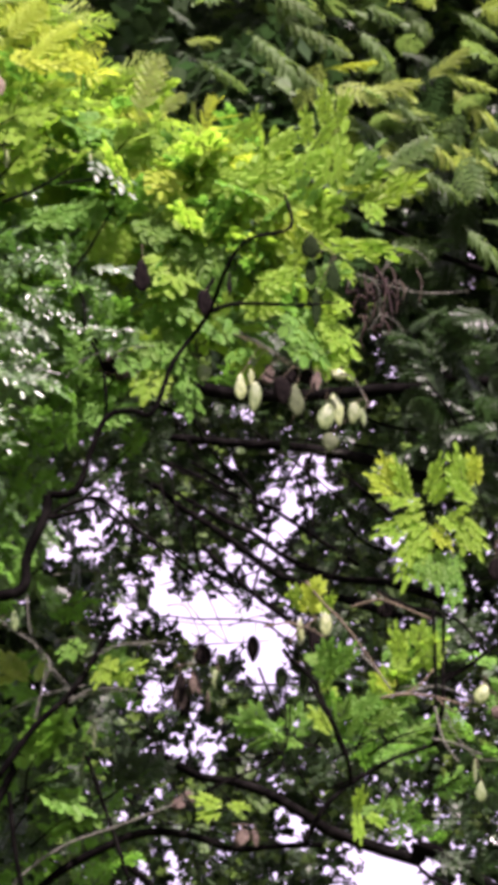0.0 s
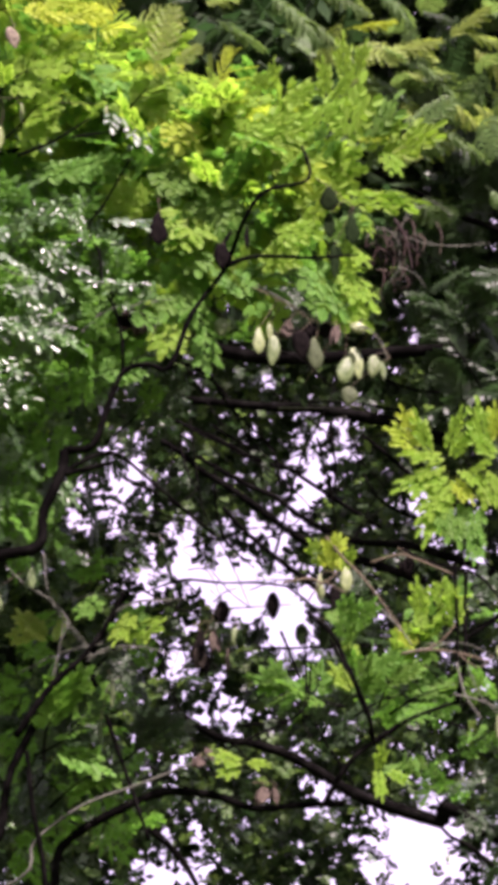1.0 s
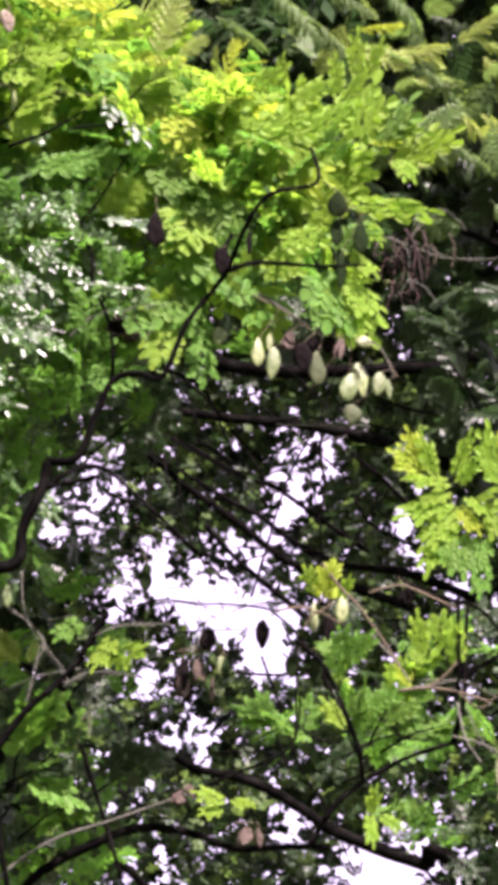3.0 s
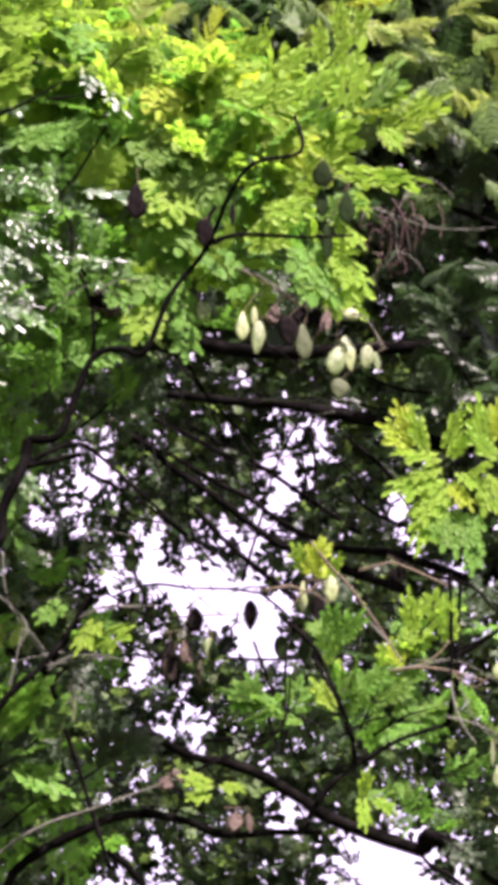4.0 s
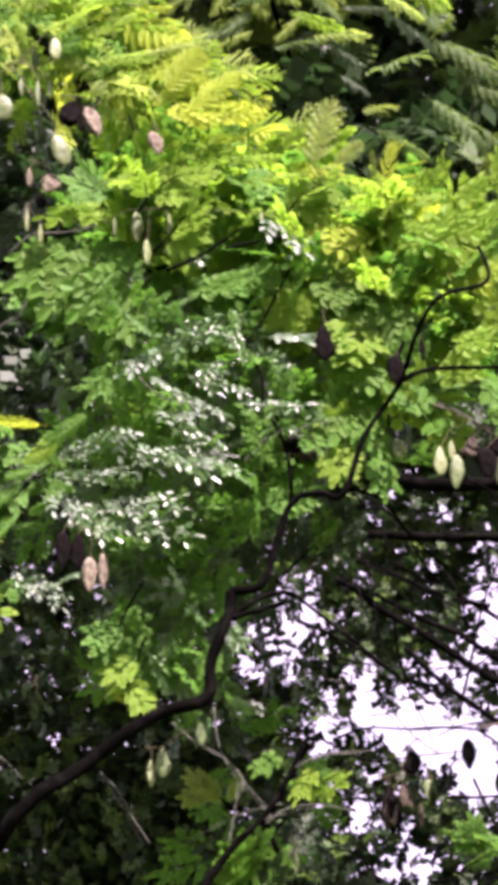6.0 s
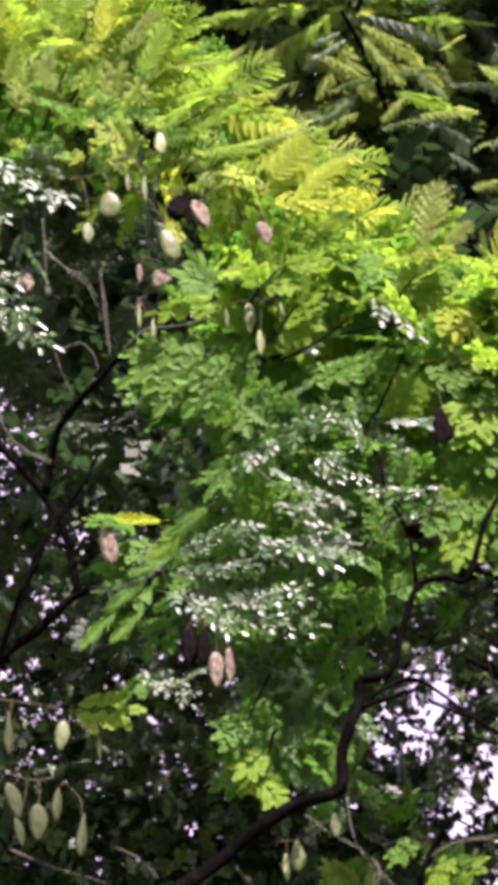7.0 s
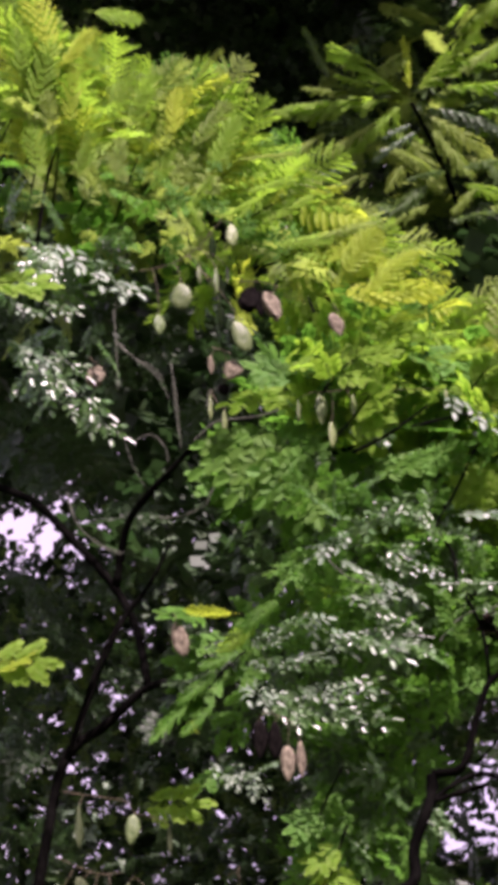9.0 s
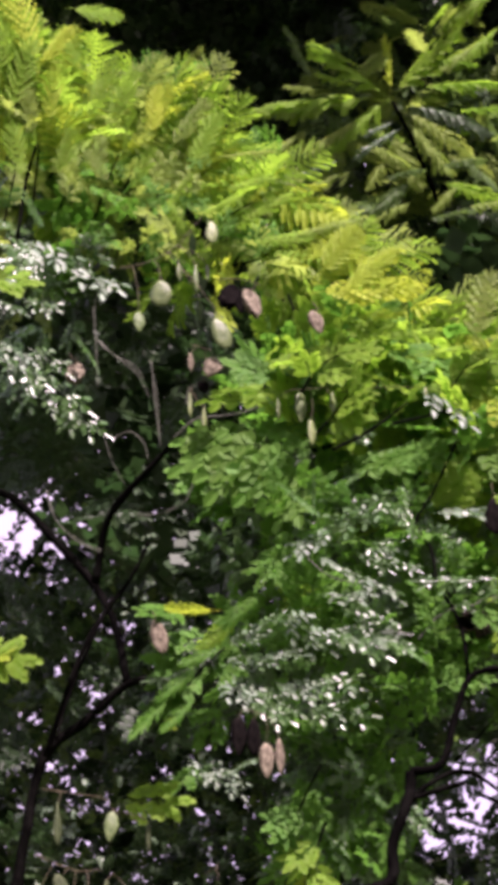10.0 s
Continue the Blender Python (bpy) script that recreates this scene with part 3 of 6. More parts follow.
B([(-0.331, 7.600, 3.754), (-0.314, 7.600, 3.779), (-0.297, 7.600, 3.791)], 0.0019, 0.001, BARK_PALE)
B([(0.000, 7.400, 4.663), (0.057, 7.380, 4.622), (0.104, 7.360, 4.583), (0.142, 7.360, 4.564)], 0.0019, 0.001, BARK_PALE)
B([(0.232, 7.330, 4.537), (0.267, 7.330, 4.518), (0.297, 7.340, 4.461)], 0.0019, 0.001, BARK_PALE)
B([(0.052, 7.500, 4.402), (0.146, 7.500, 4.404), (0.243, 7.500, 4.409)], 0.0019, 0.001, BARK_PALE)
B([(0.135, 7.500, 4.368), (0.170, 7.500, 4.374), (0.206, 7.500, 4.382)], 0.0019, 0.001, BARK_PALE)
B([(0.279, 7.600, 4.895), (0.334, 7.600, 4.877), (0.413, 7.600, 4.852), (0.523, 7.600, 4.854)], 0.0019, 0.001, BARK_PALE)
B([(0.328, 7.600, 4.883), (0.364, 7.600, 4.935), (0.413, 7.600, 4.966)], 0.0019, 0.001, BARK_PALE)
B([(-0.322, 7.450, 4.294), (-0.253, 7.450, 4.331), (-0.183, 7.450, 4.338)], 0.0019, 0.001, BARK_PALE)
B([(-1.081, 7.600, 5.389), (-1.050, 7.600, 5.351), (-1.012, 7.600, 5.326), (-0.988, 7.600, 5.286)], 0.0019, 0.001, BARK_PALE)
B([(-0.869, 7.450, 5.138), (-0.862, 7.450, 5.178), (-0.825, 7.450, 5.185)], 0.0019, 0.001, BARK_PALE)
B([(-0.961, 7.600, 4.005), (-0.915, 7.600, 3.981), (-0.873, 7.600, 3.936)], 0.0019, 0.001, BARK_PALE)
B([(-1.180, 7.600, 4.018), (-1.097, 7.600, 3.976), (-0.981, 7.600, 3.932)], 0.0019, 0.001, BARK_PALE)
B([(-0.259, 7.900, 4.085), (-0.168, 7.900, 4.119), (-0.057, 7.900, 4.111), (0.053, 7.900, 4.122)], 0.002, 0.001)
B([(-0.168, 7.900, 4.119), (-0.124, 7.900, 4.069), (-0.104, 7.900, 4.018)], 0.002, 0.001)
B([(-0.099, 7.950, 4.078), (-0.069, 7.950, 4.105), (-0.042, 7.950, 4.114)], 0.002, 0.001)
B([(-0.148, 8.000, 4.268), (-0.060, 8.000, 4.244), (-0.009, 8.000, 4.213)], 0.002, 0.001)
B([(-0.015, 7.900, 3.818), (-0.077, 7.900, 3.879), (-0.140, 7.900, 3.992)], 0.002, 0.001)
# left limbs
B([(-1.320, 7.820, 4.125), (-1.289, 7.820, 4.326), (-1.247, 7.820, 4.503), (-1.156, 7.820, 4.578), (-1.065, 7.820, 4.655), (-0.966, 7.770, 4.652), (-0.834, 7.770, 4.729)], 0.0145, 0.008)
B([(-1.235, 7.770, 4.485), (-1.179, 7.720, 4.612), (-1.125, 7.720, 4.743), (-1.038, 7.720, 4.861), (-0.996, 7.720, 4.949)], 0.007, 0.004)
B([(-1.064, 7.820, 4.660), (-1.095, 7.870, 4.816), (-1.148, 7.920, 4.936), (-1.231, 7.920, 5.047), (-1.335, 7.920, 5.168), (-1.454, 7.920, 5.228)], 0.011, 0.009)
B([(-1.148, 7.920, 4.943), (-1.113, 7.870, 5.065), (-1.053, 7.820, 5.121), (-0.960, 7.770, 5.188), (-0.925, 7.720, 5.201)], 0.011, 0.006)
B([(-0.925, 7.720, 5.201), (-0.880, 7.700, 5.226), (-0.781, 7.670, 5.217), (-0.649, 7.620, 5.230)], 0.0035, 0.0015, BARK_PALE)
B([(-1.222, 7.720, 5.092), (-1.202, 7.720, 5.021), (-1.160, 7.720, 4.966), (-1.103, 7.720, 4.931)], 0.0017, 0.0012, BARK_PALE)
B([(-1.106, 7.720, 5.576), (-1.108, 7.720, 5.461), (-1.069, 7.720, 5.414), (-1.020, 7.720, 5.381), (-1.001, 7.720, 5.343)], 0.0015, 0.0010, BARK_PALE)
B([(-0.994, 7.770, 5.418), (-0.980, 7.770, 5.331), (-0.973, 7.770, 5.201)], 0.0015, 0.0010, BARK_PALE)
B([(-1.020, 7.720, 5.008), (-0.951, 7.720, 5.016), (-0.912, 7.720, 5.038), (-0.890, 7.720, 5.090)], 0.0015, 0.0010, BARK_PALE)
B([(-0.622, 7.670, 5.113), (-0.527, 7.670, 5.135), (-0.457, 7.670, 5.178), (-0.369, 7.670, 5.192), (-0.295, 7.670, 5.180)], 0.006, 0.004)
B([(-1.297, 7.720, 5.652), (-1.269, 7.720, 5.872), (-1.233, 7.670, 5.946)], 0.006, 0.003)
B([(-0.310, 7.670, 4.646), (-0.419, 7.720, 4.886), (-0.539, 7.720, 5.084), (-0.586, 7.720, 5.239), (-0.670, 7.720, 5.529)], 0.006, 0.003)
B([(-0.395, 7.720, 5.007), (-0.376, 7.720, 4.897), (-0.336, 7.720, 4.741)], 0.004, 0.004)
B([(-0.620, 7.670, 4.843), (-0.573, 7.670, 4.800), (-0.525, 7.670, 4.780)], 0.0015, 0.0010, BARK_PALE)

B([(-0.315, 7.600, 4.667), (-0.295, 7.600, 4.616), (-0.297, 7.600, 4.550), (-0.298, 7.600, 4.498)], 0.0130, 0.0071, BARK_SHADED)
B([(-0.365, 7.350, 4.564), (-0.338, 7.350, 4.575), (-0.308, 7.350, 4.584)], 0.0015, 0.0010, BARK_PALE)
B([(-0.262, 7.350, 4.582), (-0.227, 7.350, 4.599), (-0.189, 7.350, 4.606)], 0.0015, 0.0010, BARK_PALE)
B([(-0.360, 7.400, 4.737), (-0.351, 7.400, 4.673), (-0.324, 7.400, 4.629), (-0.298, 7.400, 4.585)], 0.0029, 0.0046, BARK_SHADED)
B([(-1.077, 7.500, 5.420), (-1.072, 7.500, 5.329), (-1.070, 7.500, 5.219)], 0.0015, 0.0010, BARK_PALE)
B([(-1.066, 7.500, 5.335), (-1.035, 7.500, 5.301), (-0.986, 7.500, 5.252), (-0.955, 7.500, 5.188)], 0.0015, 0.0010, BARK_PALE)
B([(-0.951, 7.500, 5.277), (-0.944, 7.500, 5.167), (-0.933, 7.500, 5.069)], 0.0015, 0.0010, BARK_PALE)
B([(-1.180, 7.500, 4.973), (-1.161, 7.500, 4.912), (-1.113, 7.500, 4.864), (-1.062, 7.500, 4.838)], 0.0015, 0.0010, BARK_PALE)
B([(-0.991, 7.500, 4.915), (-0.930, 7.500, 4.915), (-0.887, 7.500, 4.941), (-0.862, 7.500, 4.992)], 0.0015, 0.0010, BARK_PALE)
B([(-0.908, 7.500, 5.086), (-0.877, 7.500, 5.114), (-0.850, 7.500, 5.134)], 0.0015, 0.0010, BARK_PALE)
B([(-1.075, 7.700, 5.191), (-1.031, 7.700, 5.208), (-1.000, 7.700, 5.177), (-0.991, 7.700, 5.135)], 0.0015, 0.0010, BARK_PALE)
B([(-1.094, 7.700, 5.220), (-1.070, 7.700, 5.135), (-1.043, 7.700, 5.078)], 0.0015, 0.0010, BARK_PALE)
B([(-1.073, 7.700, 4.814), (-1.124, 7.700, 4.710), (-1.174, 7.700, 4.583), (-1.199, 7.700, 4.495)], 0.0048, 0.0036, BARK_SHADED)
B([(-0.597, 7.200, 4.654), (-0.559, 7.200, 4.614), (-0.501, 7.200, 4.588)], 0.0015, 0.0010, BARK_PALE)
B([(-0.702, 7.500, 3.915), (-0.668, 7.500, 3.877), (-0.635, 7.500, 3.817), (-0.601, 7.500, 3.763)], 0.0015, 0.0014, BARK_PALE)
B([(-0.548, 7.400, 3.983), (-0.498, 7.400, 3.939), (-0.443, 7.400, 3.905)], 0.0017, 0.0014, BARK_PALE)
B([(-0.467, 7.450, 4.030), (-0.457, 7.450, 3.947), (-0.419, 7.450, 3.874), (-0.348, 7.450, 3.790)], 0.0017, 0.0016, BARK_PALE)
B([(-0.419, 7.450, 3.874), (-0.429, 7.450, 3.793), (-0.442, 7.450, 3.742)], 0.0015, 0.0010, BARK_PALE)
B([(-0.371, 7.450, 3.791), (-0.314, 7.450, 3.805), (-0.247, 7.450, 3.814)], 0.0015, 0.0010, BARK_PALE)
B([(-0.522, 7.500, 3.765), (-0.430, 7.500, 3.814), (-0.333, 7.500, 3.839)], 0.0015, 0.0010, BARK_PALE)
B([(-0.516, 7.450, 3.609), (-0.441, 7.450, 3.725), (-0.375, 7.450, 3.791), (-0.332, 7.450, 3.852), (-0.305, 7.450, 3.906), (-0.288, 7.450, 3.942)], 0.0093, 0.0046, BARK_SHADED)
B([(-0.494, 7.500, 3.590), (-0.477, 7.500, 3.462), (-0.452, 7.500, 3.347), (-0.440, 7.500, 3.256)], 0.0058, 0.0070, BARK_SHADED)
B([(0.160, 7.420, 4.066), (0.202, 7.420, 4.013), (0.237, 7.420, 3.979), (0.285, 7.420, 3.915), (0.333, 7.420, 3.845)], 0.0035, 0.0023, STALK)
B([(0.260, 7.420, 4.007), (0.317, 7.420, 4.025), (0.351, 7.420, 4.020), (0.445, 7.420, 3.980)], 0.0029, 0.0023, STALK)
B([(0.323, 7.420, 3.795), (0.380, 7.420, 3.806), (0.449, 7.420, 3.801), (0.520, 7.420, 3.781)], 0.0035, 0.0023, STALK)
B([(0.380, 7.420, 3.806), (0.419, 7.420, 3.831), (0.447, 7.420, 3.865)], 0.0023, 0.0017, STALK)
B([(0.065, 7.420, 3.958), (0.123, 7.420, 3.969), (0.155, 7.420, 3.959), (0.185, 7.420, 3.982)], 0.0029, 0.0023, STALK)
B([(0.449, 7.420, 3.801), (0.495, 7.420, 3.767), (0.529, 7.420, 3.795)], 0.0023, 0.0017, STALK)
B([(0.124, 7.420, 3.919), (0.155, 7.420, 3.959), (0.204, 7.420, 3.935)], 0.0023, 0.0017, STALK)

# twigs among the lower leaves
B([(0.116, 7.420, 3.894), (0.176, 7.420, 3.838), (0.210, 7.420, 3.768), (0.241, 7.420, 3.699), (0.259, 7.420, 3.650)], 0.0052, 0.0029)
B([(0.118, 7.420, 3.847), (0.117, 7.420, 3.775), (0.119, 7.420, 3.716), (0.111, 7.420, 3.648)], 0.0029, 0.0017)
B([(0.446, 7.420, 4.007), (0.451, 7.420, 3.863), (0.449, 7.420, 3.779)], 0.0046, 0.0029)
B([(0.449, 7.420, 3.779), (0.467, 7.420, 3.704), (0.503, 7.420, 3.650)], 0.0029, 0.0017, BARK_PALE)
B([(0.448, 7.420, 3.841), (0.505, 7.420, 3.865), (0.550, 7.420, 3.892)], 0.0023, 0.0035)
B([(0.268, 7.420, 3.914), (0.321, 7.420, 3.859), (0.352, 7.420, 3.815)], 0.0029, 0.0017, BARK_PALE)
B([(0.335, 7.420, 3.800), (0.397, 7.420, 3.813), (0.454, 7.420, 3.827)], 0.0023, 0.0017, BARK_PALE)
B([(0.440, 7.420, 3.706), (0.497, 7.420, 3.693), (0.554, 7.420, 3.669)], 0.0023, 0.0017, BARK_PALE)
B([(0.225, 7.420, 3.653), (0.275, 7.420, 3.686), (0.332, 7.420, 3.705)], 0.0029, 0.0017)
B([(-0.304, 7.420, 3.886), (-0.254, 7.420, 3.910), (-0.180, 7.420, 3.914)], 0.0023, 0.0012, BARK_PALE)
B([(-0.294, 7.340, 4.946), (-0.350, 7.340, 4.834), (-0.385, 7.340, 4.774), (-0.357, 7.340, 4.711), (-0.347, 7.340, 4.634), (-0.316, 7.340, 4.570), (-0.300, 7.340, 4.497), (-0.298, 7.340, 4.419)], 0.0028, 0.0046)
B([(-0.548, 7.300, 4.935), (-0.467, 7.300, 4.973), (-0.387, 7.300, 5.030)], 0.0045, 0.0023)
B([(-0.426, 7.300, 4.983), (-0.361, 7.300, 4.994), (-0.296, 7.300, 5.004)], 0.0034, 0.0017)
YEL, LIM, GRE, OLI, GLO, SHD = [LEAF_YELLOW], [LEAF_LIME], [LEAF_GREEN], [LEAF_OLIVE], [LEAF_GLOSSY], [LEAF_SHADED]
FEA, LOB, SML = FEATHER + SHORT_FEATHER, LOBED, SMALL
S = fl.spray
# bright leaves at the branch ends
def bright_leaf(mat, base, tip, wide):
    fl.leaf(BROAD, mat, base, tip, (0.15, -1.0, 0.4), True, wide=wide * 0.85, jitter=0.2)


bright_leaf(LEAF_LIME, (0.194, 7.380, 5.164), (0.197, 7.350, 5.262), 0.5)
bright_leaf(LEAF_LIME, (0.219, 7.380, 5.171), (0.246, 7.350, 5.246), 0.5)
bright_leaf(LEAF_LIME, (0.165, 7.380, 5.111), (0.207, 7.350, 5.172), 0.5)
bright_leaf(LEAF_LIME, (0.157, 7.380, 5.117), (0.151, 7.350, 5.200), 0.5)
bright_leaf(LEAF_LIME, (0.193, 7.380, 4.990), (0.235, 7.350, 5.147), 0.7)
bright_leaf(LEAF_GREEN, (0.221, 7.380, 4.991), (0.308, 7.350, 5.111), 0.7)
bright_leaf(LEAF_LIME, (0.239, 7.380, 4.992), (0.322, 7.350, 5.058), 0.6)
bright_leaf(LEAF_LIME, (0.285, 7.380, 4.964), (0.404, 7.350, 5.040), 0.6)
bright_leaf(LEAF_LIME, (0.287, 7.380, 4.995), (0.323, 7.350, 4.932), 0.7)
bright_leaf(LEAF_YELLOW, (0.226, 7.380, 5.021), (0.284, 7.350, 5.016), 0.5)
bright_leaf(LEAF_GREEN, (0.131, 7.380, 4.976), (0.146, 7.350, 5.035), 0.5)
bright_leaf(LEAF_GREEN, (0.149, 7.380, 4.964), (0.177, 7.350, 5.004), 0.5)
bright_leaf(LEAF_LIME, (-0.005, 7.380, 5.055), (0.131, 7.350, 4.933), 0.9)
bright_leaf(LEAF_YELLOW, (0.023, 7.380, 4.957), (0.134, 7.350, 4.916), 0.8)
bright_leaf(LEAF_LIME, (-0.015, 7.380, 5.015), (0.096, 7.350, 5.066), 0.9)
bright_leaf(LEAF_LIME, (0.192, 7.380, 4.874), (0.354, 7.350, 4.858), 0.45)
bright_leaf(LEAF_LIME, (0.231, 7.380, 4.843), (0.258, 7.350, 4.779), 0.5)
bright_leaf(LEAF_LIME, (0.142, 7.380, 4.676), (0.239, 7.350, 4.564), 0.8)
bright_leaf(LEAF_LIME, (0.189, 7.380, 4.691), (0.255, 7.350, 4.612), 0.8)
bright_leaf(LEAF_GREEN, (0.117, 7.380, 4.714), (0.191, 7.350, 4.589), 0.9)
bright_leaf(LEAF_LIME, (0.022, 7.380, 5.131), (0.031, 7.350, 5.200), 0.6)
bright_leaf(LEAF_LIME, (-0.032, 7.380, 5.128), (0.014, 7.350, 5.169), 0.8)
bright_leaf(LEAF_YELLOW, (-0.249, 7.380, 5.103), (-0.147, 7.350, 5.000), 0.9)
bright_leaf(LEAF_LIME, (-0.152, 7.380, 5.095), (-0.044, 7.350, 5.112), 0.9)
bright_leaf(LEAF_LIME, (-0.112, 7.380, 5.017), (0.007, 7.350, 5.035), 1)
bright_leaf(LEAF_LIME, (0.088, 7.380, 4.829), (0.181, 7.350, 4.886), 0.8)
bright_leaf(LEAF_LIME, (0.031, 7.380, 4.774), (0.136, 7.350, 4.792), 0.9)
bright_leaf(LEAF_LIME, (-0.001, 7.380, 4.695), (0.091, 7.350, 4.738), 0.9)
bright_leaf(LEAF_GREEN, (0.138, 7.380, 4.779), (0.231, 7.350, 4.797), 0.8)
bright_leaf(LEAF_LIME, (0.186, 7.380, 4.769), (0.246, 7.350, 4.707), 0.7)
bright_leaf(LEAF_LIME, (-0.182, 7.380, 4.973), (-0.060, 7.350, 4.926), 1)
bright_leaf(LEAF_GREEN, (-0.252, 7.380, 4.943), (-0.141, 7.350, 4.882), 1)
bright_leaf(LEAF_GREEN, (-0.058, 7.380, 4.887), (-0.136, 7.350, 4.778), 1)
bright_leaf(LEAF_GREEN, (-0.194, 7.380, 4.750), (-0.108, 7.350, 4.689), 1)
bright_leaf(LEAF_GREEN, (-0.226, 7.380, 4.683), (-0.150, 7.350, 4.572), 1)
bright_leaf(LEAF_LIME, (0.054, 7.380, 5.105), (0.124, 7.350, 5.148), 0.8)
bright_leaf(LEAF_LIME, (0.093, 7.380, 5.027), (0.174, 7.350, 5.097), 0.8)
bright_leaf(LEAF_GREEN, (-0.742, 7.420, 5.067), (-0.871, 7.390, 4.975), 0.9)
bright_leaf(LEAF_GREEN, (-0.694, 7.420, 5.038), (-0.799, 7.390, 4.911), 0.9)
bright_leaf(LEAF_GREEN, (-0.646, 7.420, 5.008), (-0.739, 7.390, 4.895), 0.9)
bright_leaf(LEAF_GREEN, (-0.587, 7.420, 4.952), (-0.668, 7.390, 4.838), 0.9)
bright_leaf(LEAF_LIME, (-0.681, 7.420, 5.144), (-0.810, 7.390, 5.124), 0.6)
bright_leaf(LEAF_LIME, (-0.509, 7.420, 5.240), (-0.421, 7.390, 5.274), 0.9)
bright_leaf(LEAF_LIME, (-0.535, 7.420, 5.134), (-0.474, 7.390, 5.062), 0.8)
bright_leaf(LEAF_GREEN, (-0.419, 7.420, 4.941), (-0.321, 7.390, 4.974), 0.9)
bright_leaf(LEAF_GREEN, (-0.527, 7.420, 4.948), (-0.393, 7.390, 4.952), 0.8)
bright_leaf(LEAF_LIME, (-0.351, 7.420, 4.833), (-0.252, 7.390, 4.917), 0.9)
bright_leaf(LEAF_YELLOW, (0.164, 7.440, 3.992), (0.179, 7.410, 4.056), 0.8)
bright_leaf(LEAF_LIME, (0.159, 7.440, 4.004), (0.128, 7.410, 4.046), 0.7)
bright_leaf(LEAF_LIME, (0.203, 7.440, 3.994), (0.217, 7.410, 4.031), 0.6)
bright_leaf(LEAF_LIME, (0.451, 7.440, 3.863), (0.436, 7.410, 3.940), 0.6)
bright_leaf(LEAF_LIME, (0.377, 7.440, 3.875), (0.364, 7.410, 3.954), 0.6)
bright_leaf(LEAF_YELLOW, (0.356, 7.440, 3.807), (0.324, 7.410, 3.844), 0.7)
bright_leaf(LEAF_GREEN, (0.201, 7.440, 3.875), (0.216, 7.410, 3.920), 1.1)
bright_leaf(LEAF_GREEN, (0.219, 7.440, 3.858), (0.262, 7.410, 3.910), 0.8)
bright_leaf(LEAF_LIME, (0.224, 7.440, 3.715), (0.181, 7.410, 3.764), 0.9)
bright_leaf(LEAF_GREEN, (0.257, 7.440, 3.764), (0.323, 7.410, 3.800), 0.6)
bright_leaf(LEAF_GREEN, (0.292, 7.440, 3.730), (0.369, 7.410, 3.773), 0.6)
bright_leaf(LEAF_LIME, (0.275, 7.440, 3.531), (0.289, 7.410, 3.581), 0.6)
bright_leaf(LEAF_LIME, (0.298, 7.440, 3.537), (0.337, 7.410, 3.509), 0.6)
bright_leaf(LEAF_LIME, (0.275, 7.440, 3.542), (0.285, 7.410, 3.477), 0.5)
bright_leaf(LEAF_LIME, (-0.014, 7.440, 3.552), (-0.074, 7.410, 3.562), 0.8)
bright_leaf(LEAF_LIME, (-0.024, 7.440, 3.540), (-0.063, 7.410, 3.518), 0.7)
bright_leaf(LEAF_LIME, (-0.008, 7.440, 3.558), (0.032, 7.410, 3.540), 0.8)
bright_leaf(LEAF_LIME, (-0.265, 7.440, 3.894), (-0.300, 7.410, 3.823), 0.6)
bright_leaf(LEAF_GREEN, (-0.336, 7.440, 3.927), (-0.378, 7.410, 3.879), 0.7)
S(LOB, LIM, (0.155, 7.550, 4.870), (0.193, 7.500, 4.712), 4, 0.11, True)
S(LOB, LIM + LIM + YEL, (0.019, 7.630, 5.002), (0.052, 7.580, 5.035), 6, 0.17, True)
S(LOB, LIM + LIM + YEL, (-0.030, 7.630, 4.929), (-0.158, 7.580, 5.051), 9, 0.2, True)
S(LOB, LIM + LIM + YEL, (-0.036, 7.630, 5.033), (-0.044, 7.580, 5.084), 7, 0.2, True)
S(LOB, LIM, (-0.103, 7.630, 5.001), (-0.232, 7.580, 5.034), 7, 0.2, True)
S(LOB, LIM, (0.105, 7.630, 5.111), (0.049, 7.600, 5.141), 6, 0.17, True)
S(LOB, LIM + GRE, (-0.057, 7.630, 4.819), (0.101, 7.580, 4.911), 7, 0.17, True)
S(LOB, GRE + LIM, (-0.109, 7.680, 4.758), (-0.168, 7.630, 4.925), 7, 0.18, True)
S(LOB, GRE + LIM, (-0.196, 7.680, 4.932), (-0.319, 7.630, 4.995), 6, 0.17, True)
S(LOB, GRE, (-0.259, 7.730, 4.775), (-0.340, 7.680, 4.810), 5, 0.16, True)
S(LOB, GRE + LIM, (-0.161, 7.680, 4.698), (-0.003, 7.630, 4.784), 6, 0.15, True)
S(SML, GRE + SHD, (-0.306, 7.730, 4.570), (-0.362, 7.680, 4.678), 6, 0.1, True)
S(SML, GRE + SHD, (-0.355, 7.780, 4.415), (-0.251, 7.780, 4.518), 7, 0.09, True)
S(LOB, GRE, (-0.473, 7.750, 3.633), (-0.429, 7.700, 3.767), 6, 0.14, True)
S(LOB, GRE + SHD, (-0.497, 7.750, 3.645), (-0.380, 7.700, 3.719), 5, 0.13, True)
S(LOB, GRE + LIM, (-0.355, 7.800, 3.926), (-0.265, 7.750, 3.964), 3, 0.1, True)
